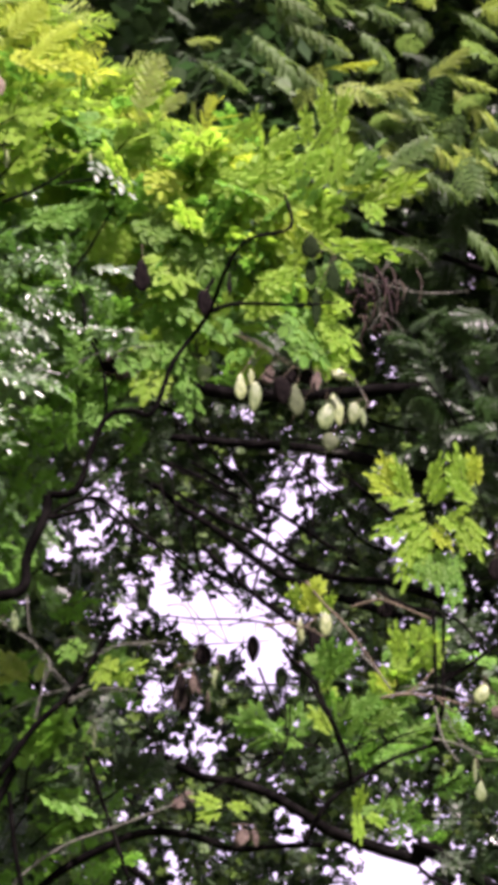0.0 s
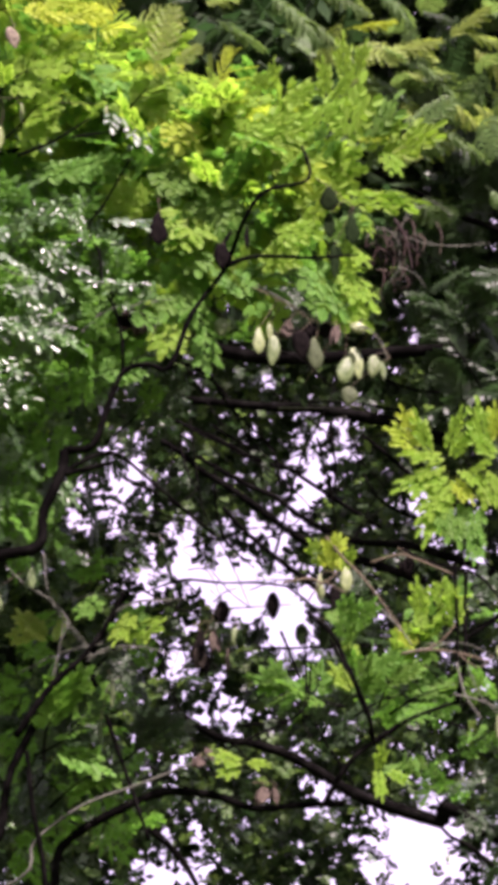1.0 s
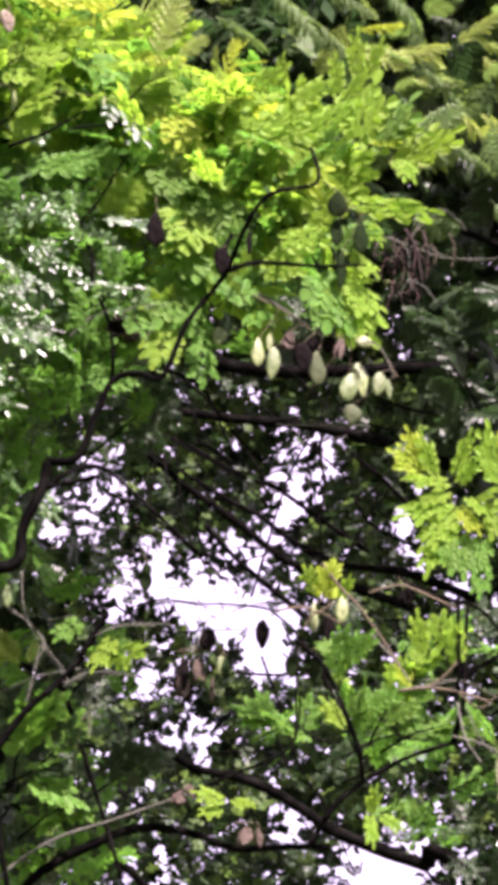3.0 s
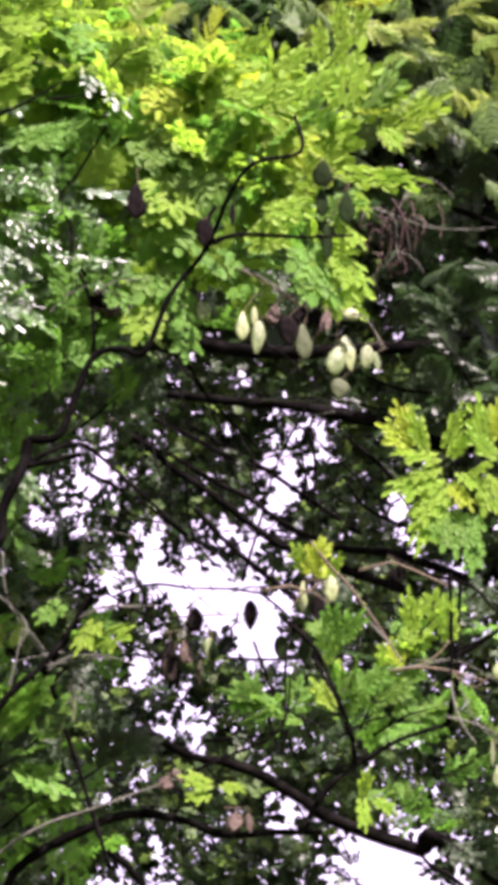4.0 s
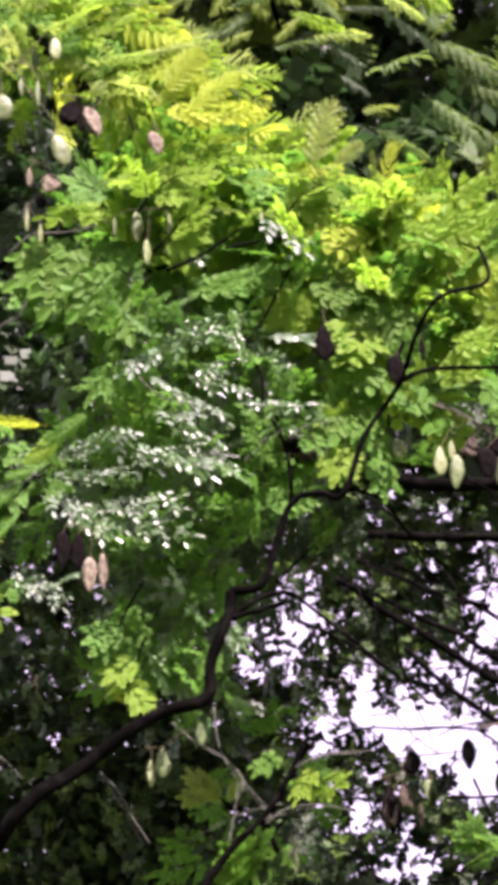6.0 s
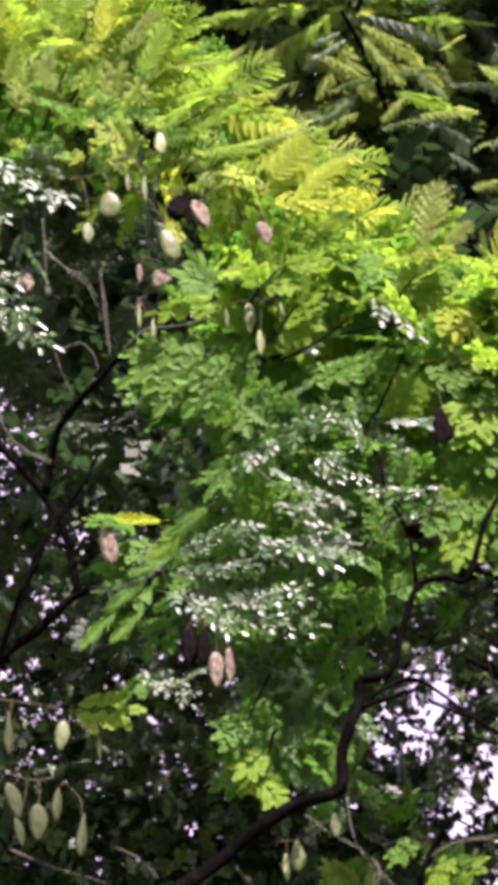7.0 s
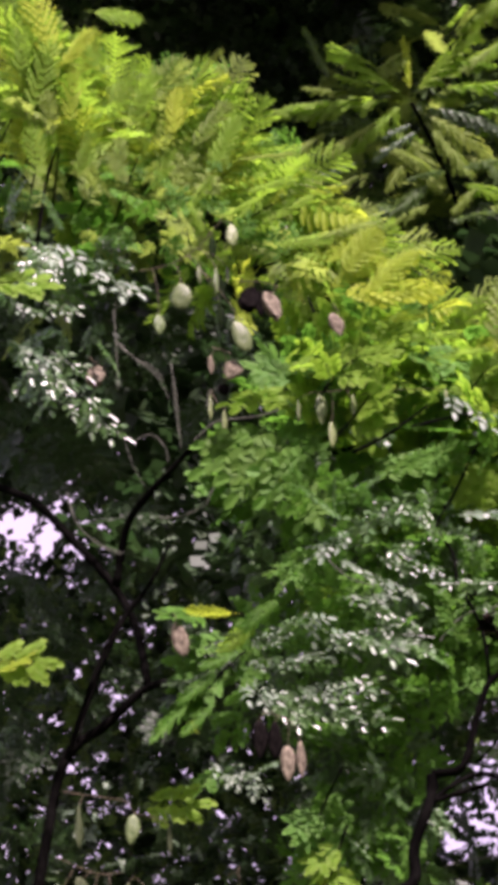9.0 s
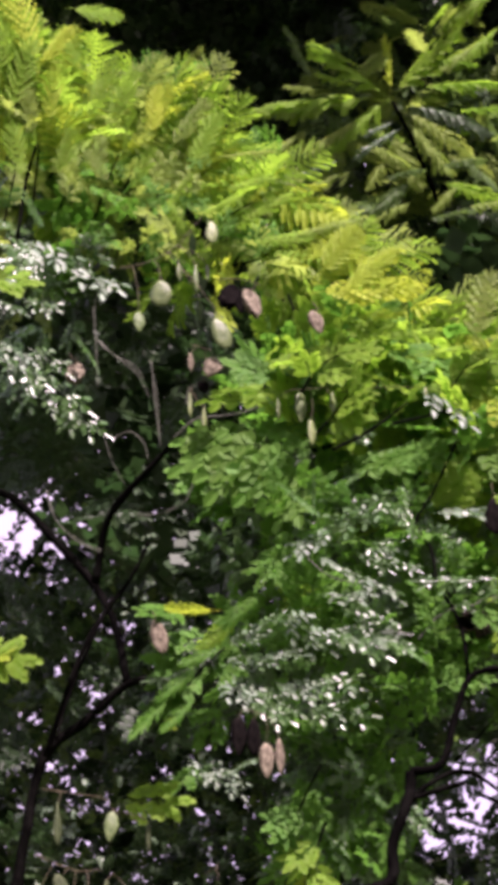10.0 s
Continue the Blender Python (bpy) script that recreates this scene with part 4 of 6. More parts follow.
# the spray at the side
bright_leaf(LEAF_YELLOW, (0.376, 7.450, 4.282), (0.308, 7.420, 4.320), 0.8)
bright_leaf(LEAF_YELLOW, (0.375, 7.450, 4.291), (0.338, 7.420, 4.365), 0.6)
bright_leaf(LEAF_LIME, (0.400, 7.450, 4.267), (0.368, 7.420, 4.354), 0.5)
bright_leaf(LEAF_LIME, (0.431, 7.450, 4.268), (0.343, 7.420, 4.266), 0.6)
bright_leaf(LEAF_LIME, (0.434, 7.450, 4.281), (0.460, 7.420, 4.363), 0.4)
bright_leaf(LEAF_LIME, (0.441, 7.450, 4.263), (0.475, 7.420, 4.306), 0.6)
bright_leaf(LEAF_LIME, (0.522, 7.450, 4.279), (0.506, 7.420, 4.380), 0.7)
bright_leaf(LEAF_LIME, (0.552, 7.450, 4.268), (0.491, 7.420, 4.310), 0.7)
bright_leaf(LEAF_YELLOW, (0.546, 7.450, 4.305), (0.542, 7.420, 4.375), 0.6)
bright_leaf(LEAF_LIME, (0.436, 7.450, 4.231), (0.331, 7.420, 4.187), 0.65)
bright_leaf(LEAF_LIME, (0.429, 7.450, 4.250), (0.364, 7.420, 4.217), 0.6)
bright_leaf(LEAF_LIME, (0.442, 7.450, 4.219), (0.374, 7.420, 4.125), 0.6)
bright_leaf(LEAF_LIME, (0.436, 7.450, 4.188), (0.387, 7.420, 4.074), 0.5)
bright_leaf(LEAF_YELLOW, (0.442, 7.450, 4.219), (0.483, 7.420, 4.161), 0.6)
bright_leaf(LEAF_LIME, (0.506, 7.450, 4.241), (0.548, 7.420, 4.146), 0.7)
bright_leaf(LEAF_LIME, (0.477, 7.450, 4.227), (0.523, 7.420, 4.253), 0.7)
bright_leaf(LEAF_LIME, (0.459, 7.450, 4.239), (0.498, 7.420, 4.199), 0.7)
bright_leaf(LEAF_GREEN, (0.443, 7.450, 4.163), (0.457, 7.420, 4.066), 0.8)
bright_leaf(LEAF_GREEN, (0.496, 7.450, 4.154), (0.480, 7.420, 4.067), 0.7)
bright_leaf(LEAF_GREEN, (0.419, 7.450, 4.168), (0.413, 7.420, 4.097), 0.7)
bright_leaf(LEAF_GREEN, (0.503, 7.450, 4.093), (0.492, 7.420, 4.021), 0.6)
# lower right leaves
S(LOB, GRE + LIM, (0.268, 8.100, 3.848), (0.216, 8.050, 4.051), 10, 0.090, True)
S(LOB, GRE + LIM, (0.295, 8.100, 3.863), (0.386, 8.050, 4.027), 10, 0.090, True)
S(LOB, GRE, (0.212, 8.050, 3.854), (0.063, 8.050, 3.906), 10, 0.090, True)
S(LOB, GRE + GRE, (0.321, 8.050, 3.836), (0.482, 8.050, 3.910), 10, 0.090, True)
S(LOB, GRE + GRE, (0.212, 8.050, 3.896), (0.318, 8.000, 3.933), 10, 0.083, True)
S(LOB, YEL, (0.180, 8.050, 4.165), (0.198, 8.000, 4.228), 4, 0.058, True)
S(LOB, YEL + LIM, (0.385, 8.000, 3.970), (0.384, 8.000, 4.040), 4, 0.051, True)
S(LOB, LIM + GRE, (0.400, 8.050, 4.042), (0.465, 8.000, 4.113), 8, 0.077, True)
S(LOB, GRE, (0.391, 8.100, 3.775), (0.352, 8.050, 3.704), 6, 0.058, True)
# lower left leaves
S(LOB, GRE + SHD + SHD, (-0.513, 7.950, 3.614), (-0.438, 7.900, 3.766), 11, 0.109, True)
S(LOB, GRE + SHD + SHD, (-0.471, 7.950, 3.575), (-0.367, 7.900, 3.646), 8, 0.096, True)
S(LOB, GRE + SHD + SHD, (-0.383, 8.000, 3.921), (-0.293, 8.000, 4.050), 10, 0.083, True)
S(LOB, GRE + SHD + SHD, (-0.311, 8.100, 3.728), (-0.219, 8.100, 3.800), 10, 0.090, True)
S(LOB, GRE + OLI, (-0.469, 8.050, 3.990), (-0.525, 8.050, 4.031), 8, 0.077, True)
# feathery crown along the top
for k, (b, t) in enumerate((
    ((-1.375, 8.000, 5.928), (-1.383, 7.900, 6.407)), ((-1.297, 7.950, 5.925), (-1.250, 7.850, 6.252)), ((-1.328, 7.900, 6.023), (-1.296, 7.800, 6.196)),
    ((-1.242, 7.950, 5.904), (-1.127, 7.850, 6.176)), ((-1.147, 7.950, 5.894), (-1.012, 7.800, 6.089)), ((-1.078, 7.950, 5.964), (-0.925, 7.850, 6.093)),
    ((-1.066, 7.950, 5.871), (-0.834, 7.850, 5.961)), ((-0.932, 7.950, 5.797), (-0.730, 7.850, 5.860)), ((-0.853, 7.950, 5.730), (-0.642, 7.850, 5.746)),
    ((-0.750, 7.950, 5.630), (-0.528, 7.850, 5.646)), ((-0.674, 7.950, 5.535), (-0.404, 7.850, 5.518)), ((-0.491, 7.900, 5.406), (-0.293, 7.850, 5.421)),
    ((-1.238, 7.850, 5.956), (-1.166, 7.750, 6.030)), ((-1.401, 7.850, 6.080), (-1.300, 7.750, 6.198)),
)):
    S(FEA, OLI + LIM + LIM + LIM + YEL + YEL, b, t, 15, 0.22, True, up=(0, -1.0, 0.7), open_=0.75)
def crown_frond(mat, base, tip, wide):
    fl.leaf(YOUNG, mat, base, tip, (0.1, -1.2, 0.6), True, wide=wide, jitter=0.35)


def fern_frond(mat, base, tip, wide):
    fl.leaf(FERN, mat, base, tip, (0.1, -1.2, 0.25), True, wide=wide, jitter=0.12)


crown_frond(LEAF_YOUNG, (-1.168, 7.350, 5.938), (-1.222, 7.310, 6.170), 0.7)
crown_frond(LEAF_YELLOW, (-1.115, 7.350, 5.917), (-1.082, 7.310, 6.039), 0.7)
crown_frond(LEAF_LIME, (-1.110, 7.350, 6.101), (-0.975, 7.310, 6.042), 0.5)
crown_frond(LEAF_LIME, (-1.238, 7.350, 5.829), (-1.171, 7.310, 6.023), 0.7)
crown_frond(LEAF_YELLOW, (-1.149, 7.350, 5.791), (-1.123, 7.310, 5.945), 0.6)
crown_frond(LEAF_LIME, (-1.068, 7.350, 5.782), (-0.994, 7.310, 5.956), 0.7)
crown_frond(LEAF_LIME, (-1.024, 7.350, 5.749), (-0.951, 7.310, 5.917), 0.7)
crown_frond(LEAF_YOUNG, (-0.933, 7.350, 5.740), (-0.912, 7.310, 5.855), 0.4)
crown_frond(LEAF_YOUNG, (-0.911, 7.350, 5.752), (-0.870, 7.310, 5.868), 0.5)
crown_frond(LEAF_OLIVE, (-0.887, 7.350, 5.707), (-0.783, 7.310, 5.818), 0.7)
crown_frond(LEAF_LIME, (-0.851, 7.350, 5.661), (-0.760, 7.310, 5.763), 0.7)
crown_frond(LEAF_FROND, (-0.880, 7.350, 5.875), (-0.795, 7.310, 5.952), 0.3)
crown_frond(LEAF_YELLOW, (-0.814, 7.350, 5.643), (-0.773, 7.310, 5.718), 0.5)
crown_frond(LEAF_FROND, (-0.801, 7.350, 5.681), (-0.644, 7.310, 5.671), 0.45)
crown_frond(LEAF_LIME, (-0.778, 7.350, 5.597), (-0.637, 7.310, 5.605), 0.6)
crown_frond(LEAF_LIME, (-0.743, 7.350, 5.510), (-0.606, 7.310, 5.561), 0.7)
crown_frond(LEAF_LIME, (-0.726, 7.350, 5.467), (-0.561, 7.310, 5.450), 0.7)
crown_frond(LEAF_YELLOW, (-0.667, 7.350, 5.392), (-0.466, 7.310, 5.454), 0.7)
crown_frond(LEAF_YOUNG, (-0.608, 7.350, 5.339), (-0.454, 7.310, 5.399), 0.6)
crown_frond(LEAF_YELLOW, (-0.537, 7.350, 5.312), (-0.386, 7.310, 5.410), 0.5)
crown_frond(LEAF_YOUNG, (-0.543, 7.350, 5.292), (-0.333, 7.310, 5.310), 0.45)
crown_frond(LEAF_YOUNG, (-0.508, 7.350, 5.262), (-0.377, 7.310, 5.252), 0.4)
crown_frond(LEAF_LIME, (-0.492, 7.350, 5.214), (-0.305, 7.310, 5.200), 0.5)
crown_frond(LEAF_LIME, (-0.423, 7.350, 5.154), (-0.240, 7.310, 5.160), 0.5)
crown_frond(LEAF_LIME, (-1.206, 7.350, 5.654), (-1.224, 7.310, 5.804), 0.7)
crown_frond(LEAF_LIME, (-1.131, 7.350, 5.661), (-1.086, 7.310, 5.775), 0.7)
crown_frond(LEAF_OLIVE, (-1.044, 7.350, 5.638), (-1.024, 7.310, 5.755), 0.7)
crown_frond(LEAF_LIME, (-0.970, 7.350, 5.602), (-0.912, 7.310, 5.715), 0.7)
crown_frond(LEAF_LIME, (-0.896, 7.350, 5.553), (-0.827, 7.310, 5.636), 0.7)
crown_frond(LEAF_LIME, (-0.835, 7.350, 5.533), (-0.718, 7.310, 5.569), 0.7)
crown_frond(LEAF_LIME, (-1.257, 7.350, 5.932), (-1.237, 7.310, 6.082), 0.7)
crown_frond(LEAF_OLIVE, (-1.181, 7.350, 5.765), (-1.192, 7.310, 5.887), 0.7)
crown_frond(LEAF_LIME, (-0.981, 7.350, 5.674), (-0.967, 7.310, 5.792), 0.7)
crown_frond(LEAF_LIME, (-1.054, 7.350, 5.911), (-1.110, 7.310, 6.010), 0.7)
crown_frond(LEAF_OLIVE, (-1.007, 7.350, 5.634), (-1.061, 7.310, 5.716), 0.7)
crown_frond(LEAF_LIME, (-0.848, 7.350, 5.493), (-0.877, 7.310, 5.571), 0.7)
crown_frond(LEAF_FROND, (-0.113, 7.350, 5.106), (-0.116, 7.310, 5.209), 0.3)
crown_frond(LEAF_FROND, (-0.206, 7.350, 5.145), (-0.261, 7.310, 5.222), 0.5)
crown_frond(LEAF_OLIVE, (-0.449, 7.350, 5.500), (-0.604, 7.310, 5.462), 0.4)
crown_frond(LEAF_YELLOW, (-0.573, 7.350, 5.399), (-0.471, 7.310, 5.466), 0.7)
crown_frond(LEAF_LIME, (-0.196, 7.350, 5.105), (-0.265, 7.310, 5.102), 0.6)
crown_frond(LEAF_YOUNG, (-0.101, 7.350, 5.089), (-0.068, 7.310, 5.232), 0.5)
crown_frond(LEAF_YOUNG, (-0.100, 7.350, 5.120), (-0.018, 7.310, 5.112), 0.16)
crown_frond(LEAF_YOUNG, (-0.099, 7.350, 5.144), (-0.017, 7.310, 5.147), 0.16)
crown_frond(LEAF_YOUNG, (-0.095, 7.350, 5.171), (0.003, 7.310, 5.178), 0.16)
crown_frond(LEAF_FROND, (-0.102, 7.350, 5.107), (-0.152, 7.310, 5.098), 0.16)
crown_frond(LEAF_YOUNG, (-0.096, 7.350, 5.099), (-0.031, 7.310, 5.083), 0.14)
crown_frond(LEAF_FROND, (-0.105, 7.350, 5.136), (-0.114, 7.310, 5.209), 0.16)
crown_frond(LEAF_YELLOW, (-0.091, 7.350, 5.188), (-0.042, 7.310, 5.226), 0.5)
fern_frond(LEAF_FROND, (-0.245, 7.300, 5.146), (-0.194, 7.280, 5.327), 0.8)
fern_frond(LEAF_FROND, (-0.203, 7.300, 5.160), (-0.129, 7.280, 5.213), 0.75)
fern_frond(LEAF_YELLOW, (-0.562, 7.300, 5.364), (-0.466, 7.280, 5.456), 0.8)
fern_frond(LEAF_LIME, (-1.095, 7.300, 6.072), (-0.963, 7.280, 6.019), 0.6)
fern_frond(LEAF_YELLOW, (-0.566, 7.300, 5.343), (-0.458, 7.280, 5.444), 0.8)
fern_frond(LEAF_YOUNG, (-0.591, 7.300, 5.305), (-0.331, 7.280, 5.296), 0.5)
fern_frond(LEAF_YELLOW, (-0.520, 7.300, 5.291), (-0.388, 7.280, 5.396), 0.7)
fern_frond(LEAF_YOUNG, (-1.159, 7.300, 5.921), (-1.079, 7.280, 6.017), 0.6)
fern_frond(LEAF_YOUNG, (-0.911, 7.300, 5.709), (-0.893, 7.280, 5.852), 0.5)
fern_frond(LEAF_LIME, (-0.826, 7.300, 5.630), (-0.758, 7.280, 5.767), 0.7)
# lobed leaves below the crown's edge
S(LOB, LIM + GRE, (-0.776, 7.900, 5.461), (-0.676, 7.850, 5.543), 6, 0.15, True)
S(LOB, LIM, (-0.673, 7.900, 5.408), (-0.510, 7.850, 5.455), 7, 0.16, True)
S(LOB, LIM, (-0.624, 7.900, 5.332), (-0.571, 7.850, 5.240), 3, 0.11, True)
S(LOB, LIM + GRE, (-0.727, 7.900, 5.370), (-0.667, 7.850, 5.427), 5, 0.14, True)
S(LOB, GRE, (-0.765, 7.950, 5.168), (-0.900, 7.900, 5.221), 7, 0.15, True)
S(LOB, GRE, (-0.712, 7.950, 5.206), (-0.792, 7.900, 5.361), 5, 0.14, True)
S(LOB, GRE, (-0.689, 7.950, 5.147), (-0.577, 7.900, 5.214), 7, 0.15, True)
S(LOB, GRE, (-0.743, 7.950, 5.068), (-0.850, 7.900, 5.167), 6, 0.15, True)
S(LOB, GRE, (-0.586, 7.950, 5.125), (-0.489, 7.900, 5.178), 5, 0.14, True)
S(LOB, GRE + LIM, (-0.406, 7.950, 5.123), (-0.296, 7.900, 5.203), 6, 0.16, True)
S(LOB, GRE + LIM, (-0.387, 7.950, 5.010), (-0.291, 7.900, 5.077), 6, 0.16, True)
S(LOB, LIM + GRE, (-0.516, 7.950, 4.979), (-0.408, 7.900, 5.018), 6, 0.14, True)
S(LOB, LIM, (-0.290, 7.900, 5.302), (-0.320, 7.850, 5.395), 7, 0.18, True)
# glossy rows that catch the light
def silver_row(base, tip, wide):
    fl.leaf(SILVER, LEAF_GLOSSY if fl.rng.random() < 0.45 else LEAF_PALE, base, tip, (0.15, -0.75, 0.6), True, wide=wide * 1.4, jitter=0.28)


silver_row((-0.379, 7.270, 4.821), (-0.472, 7.250, 4.778), 0.5175)
silver_row((-0.462, 7.270, 4.786), (-0.554, 7.250, 4.744), 0.5175)
silver_row((-0.544, 7.270, 4.742), (-0.636, 7.250, 4.700), 0.5175)
silver_row((-0.598, 7.270, 4.691), (-0.499, 7.250, 4.635), 0.2875)
silver_row((-0.514, 7.270, 4.644), (-0.416, 7.250, 4.589), 0.2875)
silver_row((-0.801, 7.270, 4.431), (-0.718, 7.250, 4.386), 0.575)
silver_row((-0.731, 7.270, 4.384), (-0.648, 7.250, 4.339), 0.575)
silver_row((-0.676, 7.270, 4.413), (-0.587, 7.250, 4.392), 0.575)
silver_row((-0.599, 7.270, 4.421), (-0.510, 7.250, 4.399), 0.575)
silver_row((-0.666, 7.270, 4.363), (-0.570, 7.250, 4.348), 0.46)
silver_row((-0.585, 7.270, 4.352), (-0.489, 7.250, 4.337), 0.46)
silver_row((-0.743, 7.270, 4.463), (-0.668, 7.250, 4.464), 0.4025)
silver_row((-0.680, 7.270, 4.456), (-0.606, 7.250, 4.456), 0.4025)
silver_row((-0.564, 7.270, 4.520), (-0.453, 7.250, 4.468), 0.5175)
silver_row((-1.191, 7.270, 5.480), (-1.079, 7.250, 5.406), 0.575)
silver_row((-1.096, 7.270, 5.408), (-0.985, 7.250, 5.335), 0.575)
silver_row((-1.264, 7.270, 5.341), (-1.183, 7.250, 5.301), 0.46)
silver_row((-1.197, 7.270, 5.337), (-1.117, 7.250, 5.297), 0.46)
silver_row((-1.252, 7.270, 5.206), (-1.140, 7.250, 5.127), 0.4025)
silver_row((-1.158, 7.270, 5.141), (-1.048, 7.250, 5.063), 0.4025)
silver_row((-1.203, 7.270, 5.123), (-1.100, 7.250, 5.063), 0.4025)
silver_row((-1.116, 7.270, 5.064), (-1.014, 7.250, 5.004), 0.4025)
silver_row((-1.252, 7.270, 5.245), (-1.165, 7.250, 5.177), 0.4025)
silver_row((-1.179, 7.270, 5.216), (-1.093, 7.250, 5.149), 0.4025)
silver_row((-0.590, 7.270, 4.603), (-0.483, 7.250, 4.593), 0.46)
silver_row((-0.776, 7.270, 4.512), (-0.707, 7.250, 4.520), 0.4025)
silver_row((-0.718, 7.270, 4.546), (-0.649, 7.250, 4.553), 0.4025)
silver_row((-0.660, 7.270, 4.572), (-0.568, 7.250, 4.486), 0.4025)
silver_row((-0.861, 7.270, 4.277), (-0.801, 7.250, 4.218), 0.46)
silver_row((-0.811, 7.270, 4.251), (-0.751, 7.250, 4.192), 0.46)
silver_row((-0.806, 7.270, 4.221), (-0.724, 7.250, 4.262), 0.46)
silver_row((-0.353, 7.270, 4.763), (-0.233, 7.250, 4.758), 0.46)
silver_row((-0.358, 7.270, 5.040), (-0.251, 7.250, 4.964), 0.4025)
silver_row((-0.209, 7.270, 4.603), (-0.300, 7.250, 4.607), 0.4025)
silver_row((-0.289, 7.270, 4.609), (-0.380, 7.250, 4.613), 0.4025)
silver_row((-0.636, 7.270, 4.511), (-0.535, 7.250, 4.504), 0.345)
silver_row((-0.550, 7.270, 4.497), (-0.450, 7.250, 4.491), 0.345)
silver_row((-0.506, 7.270, 4.688), (-0.439, 7.250, 4.646), 0.345)
silver_row((-0.449, 7.270, 4.679), (-0.382, 7.250, 4.638), 0.345)
silver_row((-0.785, 7.270, 4.475), (-0.697, 7.250, 4.476), 0.2875)
silver_row((-0.711, 7.270, 4.478), (-0.623, 7.250, 4.479), 0.2875)
# hanging fern-like leaves
for b, t, n in (((-0.746, 7.500, 4.705), (-0.979, 7.450, 4.414), 11), ((-0.752, 7.500, 4.693), (-0.906, 7.450, 4.508), 8), ((-0.779, 7.500, 4.618), (-0.931, 7.450, 4.435), 7), ((-0.849, 7.500, 4.675), (-0.926, 7.450, 4.671), 3)):
    S(LOB, GRE + SHD, b, t, n, 0.095, True, open_=0.7, up=(0.2, -0.9, 0.6))
for b, t, mat in (((-1.044, 7.550, 4.293), (-0.901, 7.550, 4.289), LEAF_LIME),
                  ((-1.347, 7.450, 4.593), (-1.203, 7.450, 4.582), LEAF_LIME), ((-1.335, 7.450, 4.567), (-1.250, 7.450, 4.611), LEAF_YELLOW), ((-1.361, 7.450, 5.589), (-1.266, 7.450, 5.580), LEAF_YELLOW),
                  ((-1.349, 7.450, 5.489), (-1.197, 7.450, 5.474), LEAF_LIME), ((-0.958, 7.600, 4.467), (-0.910, 7.600, 4.482), LEAF_YELLOW), ((-0.643, 7.600, 4.093), (-0.684, 7.600, 4.120), LEAF_YELLOW)):
    fl.leaf(LOB, mat, b, t, (0.2, -0.9, 0.6), True, wide=0.9)
S(LOB, GRE, (-0.606, 7.400, 4.287), (-0.668, 7.380, 4.128), 6, 0.09, True)
S(LOB, LIM, (-0.600, 7.400, 4.166), (-0.643, 7.380, 4.031), 5, 0.085, True)
for b, t, mat in (((-0.895, 7.360, 4.448), (-0.996, 7.340, 4.348), LEAF_GREEN), ((-0.835, 7.360, 4.505), (-0.939, 7.340, 4.426), LEAF_GREEN), ((-0.847, 7.350, 4.429), (-0.927, 7.330, 4.354), LEAF_GREEN),
                  ((-0.750, 7.360, 4.611), (-0.849, 7.340, 4.524), LEAF_LIME), ((-0.786, 7.350, 4.535), (-0.889, 7.330, 4.498), LEAF_GREEN), ((-0.701, 7.360, 4.657), (-0.807, 7.340, 4.570), LEAF_GREEN),
                  ((-0.754, 7.360, 4.474), (-0.835, 7.340, 4.412), LEAF_GREEN), ((-0.795, 7.350, 4.617), (-0.916, 7.330, 4.619), LEAF_YELLOW)):
    fl.leaf(FERN, mat, b, t, (-0.2, -1.0, 0.1), True, wide=0.5, jitter=0.5)
S(LOB, LIM, (-0.613, 7.350, 5.098), (-0.524, 7.330, 5.173), 6, 0.1, True)
S(LOB, LIM, (-0.581, 7.350, 5.003), (-0.510, 7.330, 5.079), 5, 0.095, True)
S(LOB, LIM, (-0.330, 7.350, 5.033), (-0.258, 7.330, 5.122), 6, 0.1, True)
fl.fill(SML, GRE + OLI, (-1.214, 7.550, 5.628), (-0.810, 7.750, 5.888), 36, 0.09, up=(0.2, -0.9, 0.5))
# sunlit leaves on the near side
fl.fill(SML, GRE + GRE + GLO, (-0.669, 7.300, 4.396), (-0.262, 7.450, 4.876), 50, 0.12, up=(0.25, -0.9, 0.4), keep=leafy)
fl.fill(SML, GRE + GLO, (-0.700, 7.500, 4.154), (-0.440, 7.650, 4.496), 20, 0.12, up=(0.25, -0.9, 0.4), keep=leafy)
fl.fill(LOB, LIM + LIM + LIM + GRE, (-0.279, 7.350, 4.841), (0.150, 7.550, 5.112), 100, 0.13, up=(0.25, -0.85, 0.7), keep=leafy)
fl.fill(SML, GRE + GRE + GLO, (-0.666, 7.330, 4.568), (-0.235, 7.500, 4.997), 60, 0.11, up=(0.25, -0.85, 0.7), keep=leafy)
fl.fill(LOB, LIM + GRE, (-0.685, 7.450, 5.071), (-0.245, 7.600, 5.321), 45, 0.13, up=(0.25, -0.85, 0.7), keep=leafy)
fl.fill(LOB, GRE + GRE + LIM, (-0.751, 7.500, 4.731), (-0.230, 7.800, 5.348), 48, 0.125, up=(0.1, -0.7, 0.9), keep=leafy)
fl.fill(LOB, LIM + GRE, (-0.376, 7.750, 4.973), (0.127, 7.900, 5.332), 34, 0.14, up=(0, -0.6, 1), keep=leafy)
fl.fill(LOB, GRE, (-0.366, 7.750, 4.721), (0.159, 7.900, 5.085), 16, 0.13, up=(0, -0.6, 1), keep=leafy)
fl.fill(SML, GLO + GRE, (-0.844, 7.600, 4.471), (-0.273, 7.800, 5.059), 80, 0.14, up=(0.2, -0.93, 0.35), keep=leafy)
